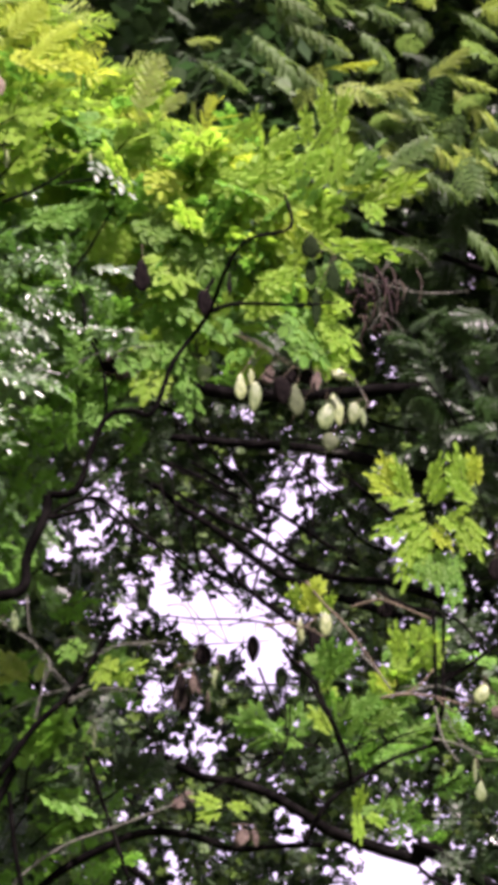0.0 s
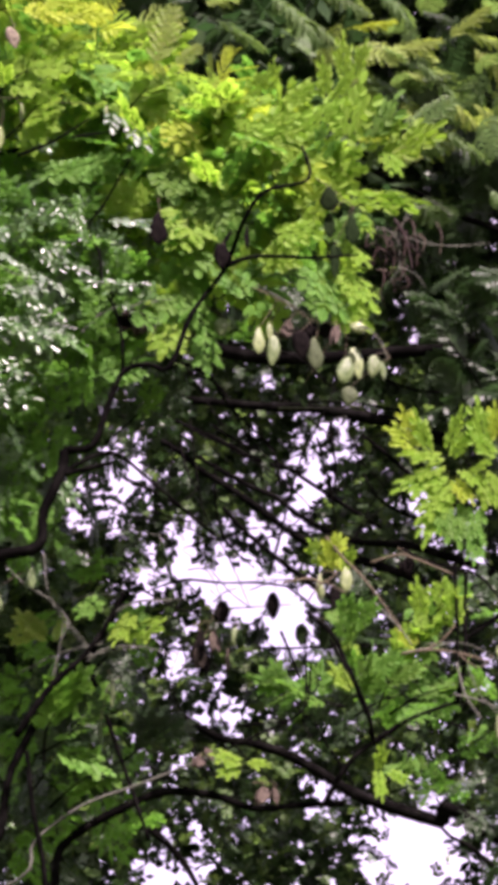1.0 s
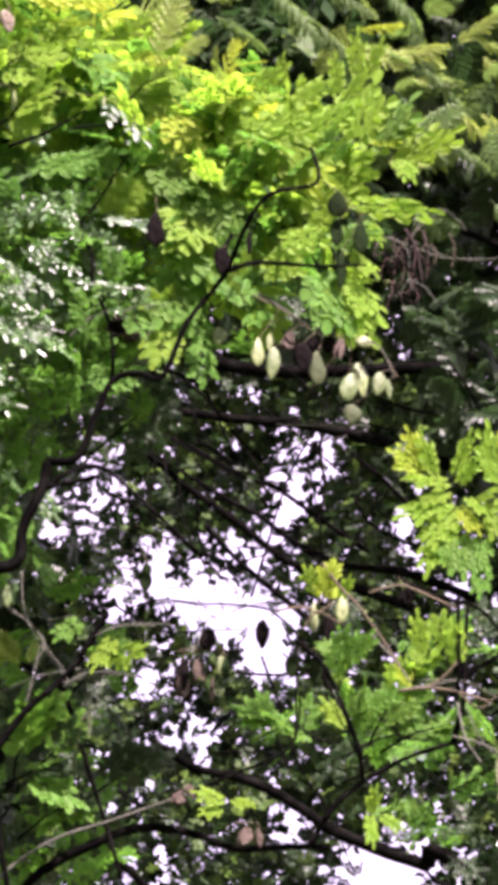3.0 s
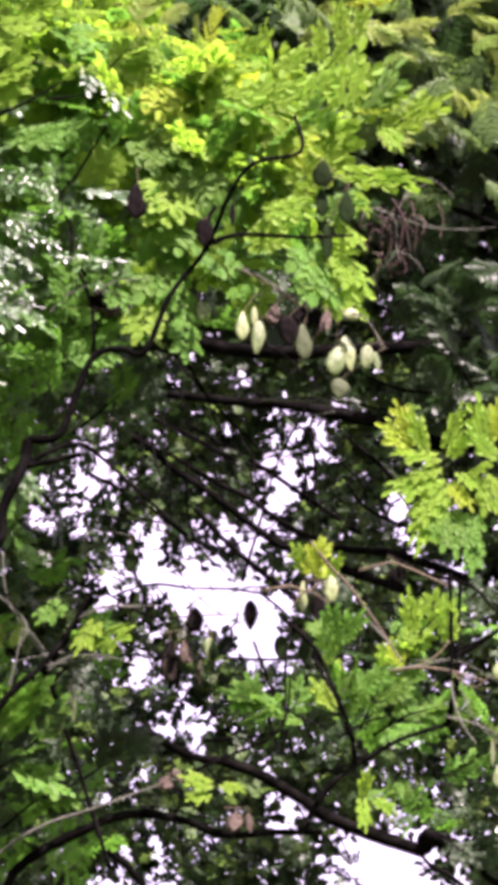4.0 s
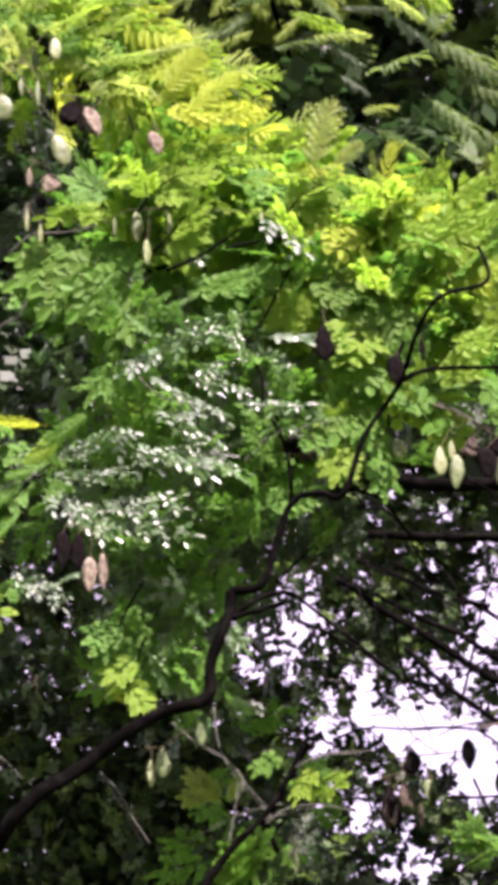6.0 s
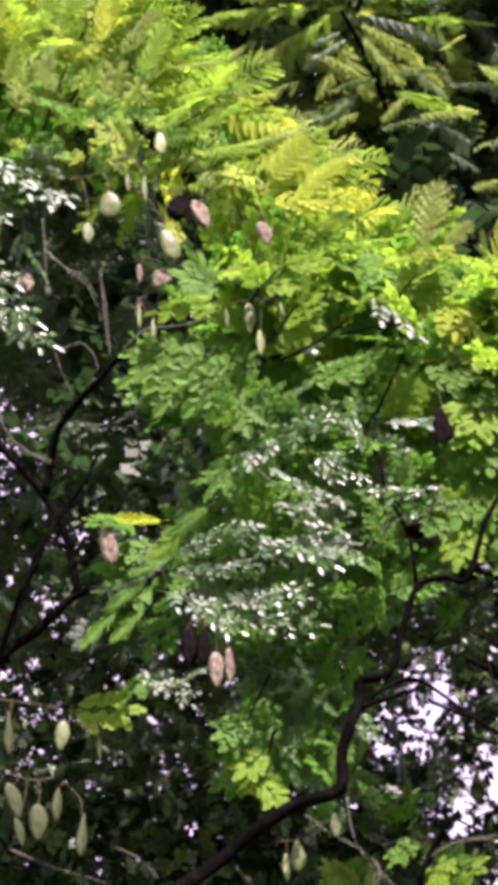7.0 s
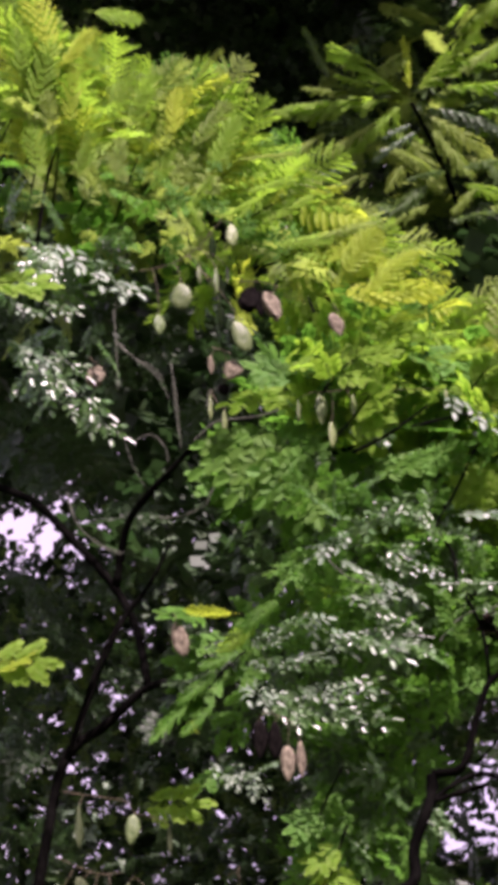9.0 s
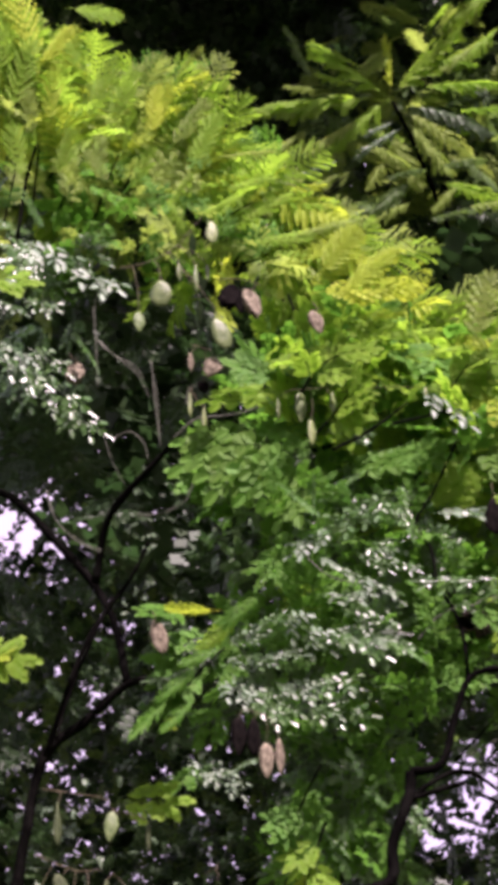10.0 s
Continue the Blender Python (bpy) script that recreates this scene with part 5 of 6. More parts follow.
fl.fill(SML, GLO, (-1.400, 7.650, 5.270), (-1.118, 7.850, 5.823), 26, 0.13, up=(0.2, -0.93, 0.35), keep=leafy)
fl.fill(SML, GRE + SHD, (-0.699, 7.700, 4.145), (-0.415, 7.950, 4.500), 30, 0.1, up=(0, -0.6, 1), keep=leafy)
fl.fill(LOB, LIM + LIM + GRE, (-0.687, 7.450, 5.034), (-0.251, 7.650, 5.353), 34, 0.13, up=(0.25, -0.85, 0.7), keep=leafy)
fl.fill(LOB, GRE + GRE + LIM, (-0.648, 7.500, 4.248), (-0.360, 7.700, 4.614), 16, 0.11, up=(0.25, -0.85, 0.7), keep=leafy)
fl.fill(LOB, LIM + GRE, (-0.416, 7.350, 4.506), (-0.107, 7.500, 5.097), 22, 0.1, up=(0.25, -0.85, 0.7), keep=leafy)
# tiny pale leaflets, added to give bright specks of light among the leaves
fl.fill(PINNATE, [LEAF_PALE], (-1.404, 8.000, 4.253), (-0.832, 8.300, 4.660), 60, 0.028, up=(0.25, -0.92, 0.33))
fl.fill(PINNATE, [LEAF_PALE], (-1.147, 8.000, 4.914), (-0.990, 8.300, 5.285), 40, 0.026, up=(0.25, -0.92, 0.33))
fl.fill(PINNATE, [LEAF_PALE], (-0.841, 7.600, 4.635), (-0.430, 7.800, 5.084), 40, 0.045, up=(0.25, -0.92, 0.33))
fl.fill(LOB, LIM + GRE + GRE, (-0.377, 7.360, 4.579), (0.015, 7.500, 5.005), 44, 0.095, up=(0.25, -0.85, 0.7), keep=leafy)
fl.fill(SML, GRE + GRE + GLO, (-0.572, 7.420, 4.389), (-0.328, 7.550, 4.681), 60, 0.085, up=(0.25, -0.9, 0.4), keep=leafy)
fl.fill(SML, GRE + GRE + GLO, (-0.671, 7.450, 4.161), (-0.469, 7.600, 4.452), 60, 0.085, up=(0.25, -0.9, 0.4), keep=leafy)
fl.fill(SML, GRE + GRE + GLO + SHD, (-0.668, 7.420, 4.049), (-0.431, 7.580, 4.481), 110, 0.08, way=(0, 0, -0.5), up=(0.25, -0.9, 0.4), keep=leafy)
# unseen canopy, added above the view to keep sun off the back trees
fl.fill(LOB, GRE + SHD, (-3.4, 9.2, 8.9), (-0.75, 11.2, 9.8), 300, 0.4)
# the mass of green behind them, its darkest leaves coloured as if shaded
fl.fill(SML, GRE + SHD + SHD + SHD + SHD, (-0.937, 8.100, 4.366), (-0.267, 8.450, 5.362), 130, 0.15, keep=leafy)
fl.fill(SML, GLO + SHD + SHD, (-0.925, 8.000, 4.333), (-0.264, 8.300, 5.280), 110, 0.15, way=(0, 0, -0.2), keep=leafy)
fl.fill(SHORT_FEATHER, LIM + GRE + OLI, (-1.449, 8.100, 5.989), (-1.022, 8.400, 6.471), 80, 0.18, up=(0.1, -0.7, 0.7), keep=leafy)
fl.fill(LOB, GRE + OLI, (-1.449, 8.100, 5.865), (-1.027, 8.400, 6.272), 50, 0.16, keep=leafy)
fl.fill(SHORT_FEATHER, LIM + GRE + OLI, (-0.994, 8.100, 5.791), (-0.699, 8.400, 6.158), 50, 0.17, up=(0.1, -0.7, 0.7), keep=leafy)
fl.fill(SML, GRE + SHD, (-0.800, 8.050, 5.273), (-0.249, 8.350, 5.571), 50, 0.15, keep=leafy)
fl.fill(SML, SHD + SHD + GRE, (-0.379, 8.000, 4.809), (0.193, 8.300, 5.427), 80, 0.15, keep=leafy)
fl.fill(SML, SHD, (-1.523, 8.200, 5.286), (-0.955, 8.600, 6.176), 110, 0.16, keep=leafy)
fl.fill(SML, SHD, (-1.520, 8.200, 4.360), (-0.951, 8.600, 5.259), 120, 0.15, keep=leafy)
fl.fill(SML, SHD + GRE, (-0.591, 8.200, 3.541), (-0.232, 8.600, 4.271), 80, 0.14, keep=leafy)
fl.fill(SML, SHD + GRE, (0.070, 8.250, 3.694), (0.716, 8.600, 4.220), 45, 0.14, keep=leafy)
fl.done()

# ---- feathery tree behind ----
behind = tree_at(3.3, 11.2, "tall feathery-leaved tree with long drooping fronds in shade")
fb = Foliage(behind, 11)
limb(behind, [(3.3, 11.2, -0.1), (3.2, 11.2, 2.5), (3.0, 11.1, 5.0), (2.6, 11.0, 7.4), (2.2, 11.0, 9.4)], 0.2, 0.06, name="trunk", label="dark trunk")
limb(behind, [(-0.168, 10.500, 5.737), (-0.021, 10.500, 5.711), (0.152, 10.500, 5.707), (0.289, 10.500, 5.718), (0.460, 10.500, 5.734), (0.610, 10.550, 5.765), (0.821, 10.700, 5.841), (1.9, 10.9, 5.5), (3.05, 11.1, 4.9)], 0.0219, 0.0185)
limb(behind, [(-0.302, 10.400, 5.523), (-0.166, 10.400, 5.517), (-0.013, 10.400, 5.503), (0.122, 10.400, 5.500), (0.259, 10.400, 5.482), (0.395, 10.400, 5.456), (0.497, 10.400, 5.422), (0.616, 10.400, 5.384), (0.786, 10.400, 5.343), (1.9, 10.9, 4.9), (3.1, 11.1, 3.9)], 0.0117, 0.0250)
limb(behind, [(0.021, 10.300, 5.457), (0.154, 10.300, 5.482), (0.288, 10.300, 5.478), (0.372, 10.300, 5.470)], 0.0050, 0.0025)
limb(behind, [(-0.474, 10.500, 5.521), (-0.399, 10.500, 5.461), (-0.286, 10.500, 5.398), (-0.194, 10.500, 5.321), (-0.104, 10.500, 5.264), (-0.015, 10.500, 5.199), (0.097, 10.500, 5.113), (0.210, 10.500, 5.057), (0.346, 10.500, 5.014), (0.516, 10.500, 4.960)], 0.0084, 0.0143)
limb(behind, [(-0.122, 10.400, 5.162), (-0.053, 10.400, 5.086), (0.035, 10.400, 5.008), (0.123, 10.400, 4.939), (0.214, 10.400, 4.870)], 0.0075, 0.0100)
limb(behind, [(-0.212, 10.600, 5.405), (-0.062, 10.600, 5.316), (0.038, 10.600, 5.270), (0.117, 10.600, 5.209), (0.196, 10.600, 5.162), (0.313, 10.600, 5.120), (0.467, 10.600, 5.109), (0.587, 10.600, 5.076), (0.741, 10.600, 5.021)], 0.0068, 0.0153)
limb(behind, [(-0.325, 10.700, 5.577), (-0.165, 10.700, 5.510), (-0.005, 10.700, 5.426), (0.135, 10.700, 5.387)], 0.0077, 0.0052)
limb(behind, [(0.225, 10.400, 5.473), (0.213, 10.400, 5.418), (0.231, 10.400, 5.311), (0.227, 10.400, 5.222)], 0.0058, 0.0042)
limb(behind, [(0.304, 10.700, 5.534), (0.411, 10.700, 5.447), (0.517, 10.700, 5.351), (0.658, 10.700, 5.257)], 0.0052, 0.0095)
limb(behind, [(-0.170, 10.900, 5.622), (-0.042, 10.900, 5.541), (0.085, 10.900, 5.472), (0.248, 10.900, 5.361), (0.392, 10.900, 5.266)], 0.0053, 0.0079)
limb(behind, [(-0.009, 10.600, 5.481), (0.046, 10.600, 5.392), (0.059, 10.600, 5.293)], 0.0034, 0.0034)
limb(behind, [(0.323, 10.600, 5.351), (0.377, 10.600, 5.263), (0.464, 10.600, 5.213), (0.584, 10.600, 5.174)], 0.0043, 0.0060)
limb(behind, [(-0.448, 10.600, 5.331), (-0.289, 10.600, 5.249), (-0.147, 10.600, 5.138)], 0.0051, 0.0043)
limb(behind, [(0.378, 11.000, 5.841), (0.524, 11.000, 5.790), (0.668, 11.000, 5.788)], 0.0044, 0.0062)
limb(behind, [(-0.218, 9.200, 4.156), (-0.103, 9.200, 4.089), (-0.002, 9.200, 4.071), (0.098, 9.200, 4.036), (0.184, 9.200, 3.986), (0.269, 9.200, 3.934), (0.383, 9.200, 3.895), (0.496, 9.200, 3.861), (0.637, 9.200, 3.828), (1.9, 10.2, 3.2), (3.2, 11.1, 2.6)], 0.0102, 0.0219)
limb(behind, [(-0.331, 9.200, 3.854), (-0.266, 9.200, 3.819), (-0.208, 9.200, 3.762), (-0.165, 9.200, 3.699), (-0.135, 9.200, 3.628)], 0.0117, 0.0073)
limb(behind, [(0.483, 9.500, 3.963), (0.534, 9.500, 3.897), (0.585, 9.500, 3.871), (0.657, 9.500, 3.810)], 0.0045, 0.0068)
limb(behind, [(-0.331, 10.400, 4.894), (-0.238, 10.400, 4.921), (-0.132, 10.400, 4.914), (-0.004, 10.400, 4.915), (0.113, 10.400, 4.900)], 0.0025, 0.0042)
limb(behind, [(-0.036, 10.400, 4.890), (0.062, 10.400, 4.926), (0.179, 10.400, 4.921)], 0.0021, 0.0025)
limb(behind, [(2.6, 11.0, 6.4), (1.0, 11.2, 6.4), (-0.350, 11.000, 7.122), (-0.441, 10.900, 7.372), (-0.531, 10.800, 7.646), (-0.600, 10.700, 7.788)], 0.0124, 0.0062)
limb(behind, [(-0.885, 10.500, 7.285), (-0.819, 10.500, 7.347), (-0.750, 10.500, 7.408)], 0.0042, 0.0025)
limb(behind, [(-0.853, 10.400, 7.249), (-0.795, 10.400, 7.290), (-0.713, 10.400, 7.333)], 0.0033, 0.0025)


def far_frond(kind, mat, base, tip, wide, up=(0, -0.8, 0.8)):
    fb.leaf(kind, mat, base, tip, up, True, wide=wide, jitter=0.3)


far_frond(WING, LEAF_FAR, (-0.022, 10.400, 7.199), (0.282, 10.350, 7.025), 0.6)
far_frond(WING, LEAF_FAR, (0.094, 10.400, 7.031), (0.368, 10.350, 6.900), 0.6)
far_frond(WING, LEAF_YOUNG, (0.228, 10.400, 6.823), (0.430, 10.350, 6.874), 0.22)
far_frond(WING, LEAF_FAR, (0.360, 10.400, 6.993), (0.499, 10.350, 6.840), 0.5)
far_frond(WING, LEAF_FROND, (0.379, 10.400, 6.746), (0.579, 10.350, 6.800), 0.7)
far_frond(WING, LEAF_PALE, (0.492, 10.400, 6.907), (0.630, 10.350, 6.863), 0.2)
far_frond(WING, LEAF_PALE, (0.304, 10.400, 6.787), (0.504, 10.350, 6.693), 0.2)
far_frond(WING, LEAF_PALE, (0.323, 10.400, 6.679), (0.480, 10.350, 6.571), 0.18)
far_frond(WING, LEAF_PALE, (0.370, 10.400, 6.587), (0.456, 10.350, 6.499), 0.2)
far_frond(WING, LEAF_PALE, (0.436, 10.400, 6.516), (0.591, 10.350, 6.470), 0.15)
far_frond(WING, LEAF_FROND, (0.586, 10.400, 6.787), (0.730, 10.350, 6.927), 0.6)
far_frond(WING, LEAF_FROND, (0.623, 10.400, 6.834), (0.835, 10.350, 6.766), 0.4)
far_frond(WING, LEAF_FROND, (0.661, 10.400, 6.788), (0.843, 10.350, 6.626), 0.5)
far_frond(WING, LEAF_FROND, (0.557, 10.400, 6.604), (0.712, 10.350, 6.480), 0.5)
far_frond(WING, LEAF_FROND, (0.641, 10.400, 6.581), (0.841, 10.350, 6.474), 0.5)
far_frond(WING, LEAF_FAR, (0.715, 10.400, 6.469), (0.849, 10.350, 6.353), 0.4)
far_frond(WING, LEAF_FAR, (0.566, 10.400, 6.477), (0.738, 10.350, 6.351), 0.4)
far_frond(WING, LEAF_FAR, (0.473, 10.400, 6.650), (0.629, 10.350, 6.670), 0.5)
far_frond(WING, LEAF_FAR, (0.520, 10.400, 7.080), (0.612, 10.350, 6.946), 0.6)
far_frond(WING, LEAF_FAR, (-0.018, 10.400, 6.987), (0.228, 10.350, 6.773), 0.5)
far_frond(WING, LEAF_FAR, (0.134, 10.400, 6.874), (0.312, 10.350, 6.712), 0.5)
far_frond(WING, LEAF_FAR, (0.473, 10.400, 6.744), (0.638, 10.350, 6.588), 0.4)
far_frond(WING, LEAF_FAR, (0.681, 10.400, 7.062), (0.847, 10.350, 6.954), 0.5)
far_frond(WING, LEAF_FAR, (0.378, 10.400, 7.078), (0.527, 10.350, 7.012), 0.5)
far_frond(WING, LEAF_PALE, (-0.294, 10.400, 7.072), (-0.165, 10.350, 6.980), 0.2)
far_frond(WING, LEAF_FROND, (-0.225, 10.400, 6.931), (-0.089, 10.350, 6.935), 0.65)
far_frond(WING, LEAF_FAR, (-0.205, 10.400, 6.889), (0.017, 10.350, 6.751), 0.25)
far_frond(WING, LEAF_PALE, (-0.329, 10.400, 6.930), (-0.247, 10.350, 6.933), 0.2)
far_frond(WING, LEAF_FAR, (0.229, 10.400, 6.719), (0.378, 10.350, 6.625), 0.4)
far_frond(WING, LEAF_FAR, (0.075, 10.400, 7.094), (0.227, 10.350, 6.923), 0.5)
far_frond(WING, LEAF_FAR, (0.713, 10.400, 6.276), (0.856, 10.350, 6.116), 0.5)
far_frond(WING, LEAF_FAR, (-0.503, 10.400, 7.162), (-0.334, 10.350, 7.185), 0.5)
far_frond(WING, LEAF_OLIVE, (-0.386, 10.400, 7.200), (-0.167, 10.350, 7.205), 0.7)
far_frond(WING, LEAF_PALE, (-0.333, 10.400, 7.184), (-0.184, 10.350, 7.078), 0.22)
far_frond(WING, LEAF_FAR, (-0.397, 10.400, 7.399), (-0.236, 10.350, 7.243), 0.5)
far_frond(WING, LEAF_PALE, (-0.285, 10.400, 7.295), (-0.110, 10.350, 7.288), 0.18)
far_frond(WING, LEAF_PALE, (-0.185, 10.400, 7.322), (0.056, 10.350, 7.142), 0.14)
far_frond(WING, LEAF_OLIVE, (-0.192, 10.400, 7.384), (0.017, 10.350, 7.245), 0.5)
far_frond(WING, LEAF_LIME, (-0.109, 10.400, 7.440), (0.088, 10.350, 7.260), 0.5)
far_frond(WING, LEAF_FROND, (-0.665, 10.400, 7.459), (-0.521, 10.350, 7.352), 0.4)
far_frond(WING, LEAF_PALE, (-0.738, 10.400, 7.413), (-0.932, 10.350, 7.347), 0.14)
far_frond(WING, LEAF_FAR, (-0.633, 10.400, 7.323), (-0.485, 10.350, 7.345), 0.5)
far_frond(WING, LEAF_FAR, (-0.525, 10.400, 7.316), (-0.667, 10.350, 7.196), 0.5)
far_frond(WING, LEAF_FAR, (-0.453, 10.400, 7.351), (-0.289, 10.350, 7.352), 0.4)
far_frond(WING, LEAF_FROND, (0.003, 10.400, 7.157), (0.079, 10.350, 7.245), 0.6)
far_frond(WING, LEAF_LIME, (-0.602, 10.650, 7.763), (-0.848, 10.600, 8.011), 0.4)
far_frond(WING, LEAF_LIME, (-0.675, 10.650, 7.875), (-0.856, 10.600, 8.016), 0.45)
far_frond(WING, LEAF_LIME, (-0.602, 10.650, 7.763), (-1.080, 10.600, 7.809), 0.3)
far_frond(WING, LEAF_OLIVE, (-0.699, 10.650, 7.748), (-1.010, 10.600, 7.772), 0.35)
far_frond(WING, LEAF_LIME, (-0.605, 10.650, 7.770), (-0.827, 10.600, 7.586), 0.4)
far_frond(WING, LEAF_OLIVE, (-0.682, 10.650, 7.714), (-0.895, 10.600, 7.585), 0.4)
far_frond(WING, LEAF_YOUNG, (-0.601, 10.650, 7.780), (-0.590, 10.600, 8.005), 0.22)
far_frond(WING, LEAF_LIME, (-0.602, 10.650, 7.763), (-0.374, 10.600, 8.034), 0.45)
far_frond(WING, LEAF_LIME, (-0.547, 10.650, 7.818), (-0.272, 10.600, 7.949), 0.45)
far_frond(WING, LEAF_LIME, (-0.530, 10.650, 7.795), (-0.229, 10.600, 7.802), 0.4)
far_frond(WING, LEAF_PALE, (-0.551, 10.650, 7.743), (-0.250, 10.600, 7.612), 0.25)
far_frond(WING, LEAF_OLIVE, (-0.570, 10.650, 7.723), (-0.319, 10.600, 7.526), 0.35)
far_frond(WING, LEAF_FROND, (-0.554, 10.650, 7.679), (-0.392, 10.600, 7.450), 0.4)
far_frond(WING, LEAF_PALE, (-0.564, 10.650, 7.659), (-0.743, 10.600, 7.548), 0.25)
far_frond(WING, LEAF_PALE, (-0.591, 10.650, 7.683), (-0.700, 10.600, 7.622), 0.3)
far_frond(WING, LEAF_FROND, (-0.611, 10.650, 7.642), (-0.517, 10.600, 7.400), 0.45)
far_frond(WING, LEAF_OLIVE, (-0.709, 10.650, 7.514), (-0.950, 10.600, 7.443), 0.3)
far_frond(WING, LEAF_OLIVE, (-0.851, 10.650, 7.688), (-1.072, 10.600, 7.560), 0.35)
far_frond(WING, LEAF_LIME, (-0.473, 10.650, 7.448), (-0.247, 10.600, 7.346), 0.35)
far_frond(WING, LEAF_FROND, (-0.531, 10.650, 7.381), (-0.698, 10.600, 7.307), 0.4)
far_frond(WING, LEAF_LIME, (-0.211, 10.650, 8.164), (-0.431, 10.600, 8.010), 0.45)
far_frond(WING, LEAF_LIME, (-0.201, 10.650, 8.020), (-0.382, 10.600, 7.878), 0.45)
far_frond(WING, LEAF_OLIVE, (-0.240, 10.650, 7.981), (-0.448, 10.600, 7.859), 0.4)
far_frond(WING, LEAF_LIME, (-0.697, 10.650, 7.812), (-0.838, 10.600, 7.883), 0.4)
far_frond(WING, LEAF_LIME, (-0.506, 10.650, 7.900), (-0.299, 10.600, 7.870), 0.35)
far_frond(WING, LEAF_FROND, (-0.742, 10.650, 7.624), (-0.596, 10.600, 7.475), 0.4)
far_frond(WING, LEAF_FROND, (-0.449, 10.650, 7.551), (-0.269, 10.600, 7.442), 0.4)
far_frond(WING, LEAF_FROND, (-0.893, 10.650, 7.533), (-1.015, 10.600, 7.612), 0.4)
far_frond(WING, LEAF_FROND, (-0.772, 10.650, 7.798), (-0.951, 10.600, 7.852), 0.3)
far_frond(WING, LEAF_LIME, (-0.405, 10.650, 7.696), (-0.227, 10.600, 7.690), 0.4)
far_frond(WING, LEAF_FROND, (-0.595, 10.650, 7.587), (-0.708, 10.600, 7.423), 0.4)
far_frond(WING, LEAF_FROND, (-0.382, 10.650, 7.439), (-0.494, 10.600, 7.318), 0.4)
fb.fill(FERN, [LEAF_OLIVE, LEAF_LIME, LEAF_FROND, LEAF_FROND], (-0.861, 10.700, 7.558), (-0.227, 10.950, 8.210), 46, 0.17, way=(0, -0.2, 0.1), up=(0, -0.7, 0.9))
fb.fill(FERN, [LEAF_FROND, LEAF_FAR, LEAF_FAR], (-0.953, 10.800, 7.368), (-0.249, 11.100, 7.989), 60, 0.2, way=(0.3, 0, -0.2), up=(0, -0.7, 0.9))
fb.fill(FERN, [LEAF_FROND, LEAF_FAR, LEAF_FAR], (0.230, 10.300, 6.365), (0.876, 10.700, 7.265), 40, 0.2, way=(0.6, 0, -0.3), up=(0, -0.7, 0.9))
fb.fill(WING, [LEAF_SHADED], (0.614, 10.150, 5.416), (0.793, 10.400, 5.923), 30, 0.22, up=(0, -0.7, 0.9))
fb.fill(WING, [LEAF_FAR, LEAF_FAR, LEAF_SHADED], (-0.267, 10.800, 6.816), (1.070, 11.600, 7.953), 100, 0.26, way=(0.5, 0, -0.3))
fb.fill(SHORT_FEATHER, [LEAF_FAR, LEAF_FAR, LEAF_SHADED], (-0.921, 10.800, 7.219), (-0.163, 11.400, 8.271), 110, 0.26, way=(0, -0.3, 0), up=(0, -0.8, 0.7))
# backing tufts with crown shade painted into their leaf colour
fb.fill(TUFT, [LEAF_SHADED], (-1.705, 11.500, 7.480), (-0.032, 12.300, 9.305), 1800, 0.13)
fb.fill(TUFT, [LEAF_SHADED], (-3.0, 12.6, 4.7), (-0.6, 13.6, 5.85), 1800, 0.17, keep=kept)
fb.fill(TUFT, [LEAF_SHADED], (-0.6, 12.0, 6.6), (1.5, 13.0, 8.4), 1500, 0.2)
fb.fill(WING, [LEAF_SHADED], (0.517, 10.800, 5.877), (1.047, 11.400, 7.011), 50, 0.3, way=(0.3, 0, -0.3))
fb.fill(TUFT, [LEAF_SHADED, LEAF_SHADED, LEAF_FAR], (-0.552, 10.600, 4.159), (0.566, 11.600, 5.992), 1700, 0.056, keep=kept)
low, high = (-0.482, 10.000, 4.392), (0.669, 10.800, 5.639)
for k in range(60):  # thin bare twigs across the opening
    a = Vector([fb.rng.uniform(min(p, q), max(p, q)) for p, q in zip(low, high)])
    line, way = [a], Vector((fb.rng.gauss(0.7, 0.5), fb.rng.gauss(0, 0.2), fb.rng.gauss(-0.5, 0.5))).normalized() * fb.rng.uniform(0.06, 0.15)
    for _ in range(4):
        way = way + Vector((fb.rng.gauss(0, 0.03), fb.rng.gauss(0, 0.02), fb.rng.gauss(0, 0.035)))
        line.append(line[-1] + way)
    fb.twigs.append((line, fb.rng.uniform(0.002, 0.0055)))
fb.done()

# ---- trees at the back, shade put into their leaf colour ----
def back_tree(x, y, low, high, count, size, seed, mats, thin=True, label="", shade_layers=()):
    t = tree_at(x, y, label)
    f = Foliage(t, seed)
    top = 0.5 * (low[2] + high[2])
    limb(t, [(x, y, -0.1), (x + 0.1, y, 2.0), (x - 0.1, y + 0.1, 4.0), (x, y, top)], 0.17, 0.07, name="trunk")
    for k in range(7):
        a, z = k * 2.4, 2.6 + (top - 2.6) * k / 7
        reach = f.rng.uniform(1.2, 2.0)
        limb(t, [(x, y, z), (x + math.cos(a) * reach * 0.5, y + math.sin(a) * reach * 0.3, z + 0.5), (x + math.cos(a) * reach, y + math.sin(a) * reach * 0.5, z + 1.3)], 0.045, 0.012)
    f.fill(TUFT, mats, low, high, count, size, keep=kept if thin else None)
    f.fill(TUFT, mats, (low[0] - 1, low[1] - 1.9, high[2]), (high[0] + 1, high[1] + 1, high[2] + 1.6), 2600 if thin else 500, 0.5)  # unseen roof of the crown, added to shade what lies below
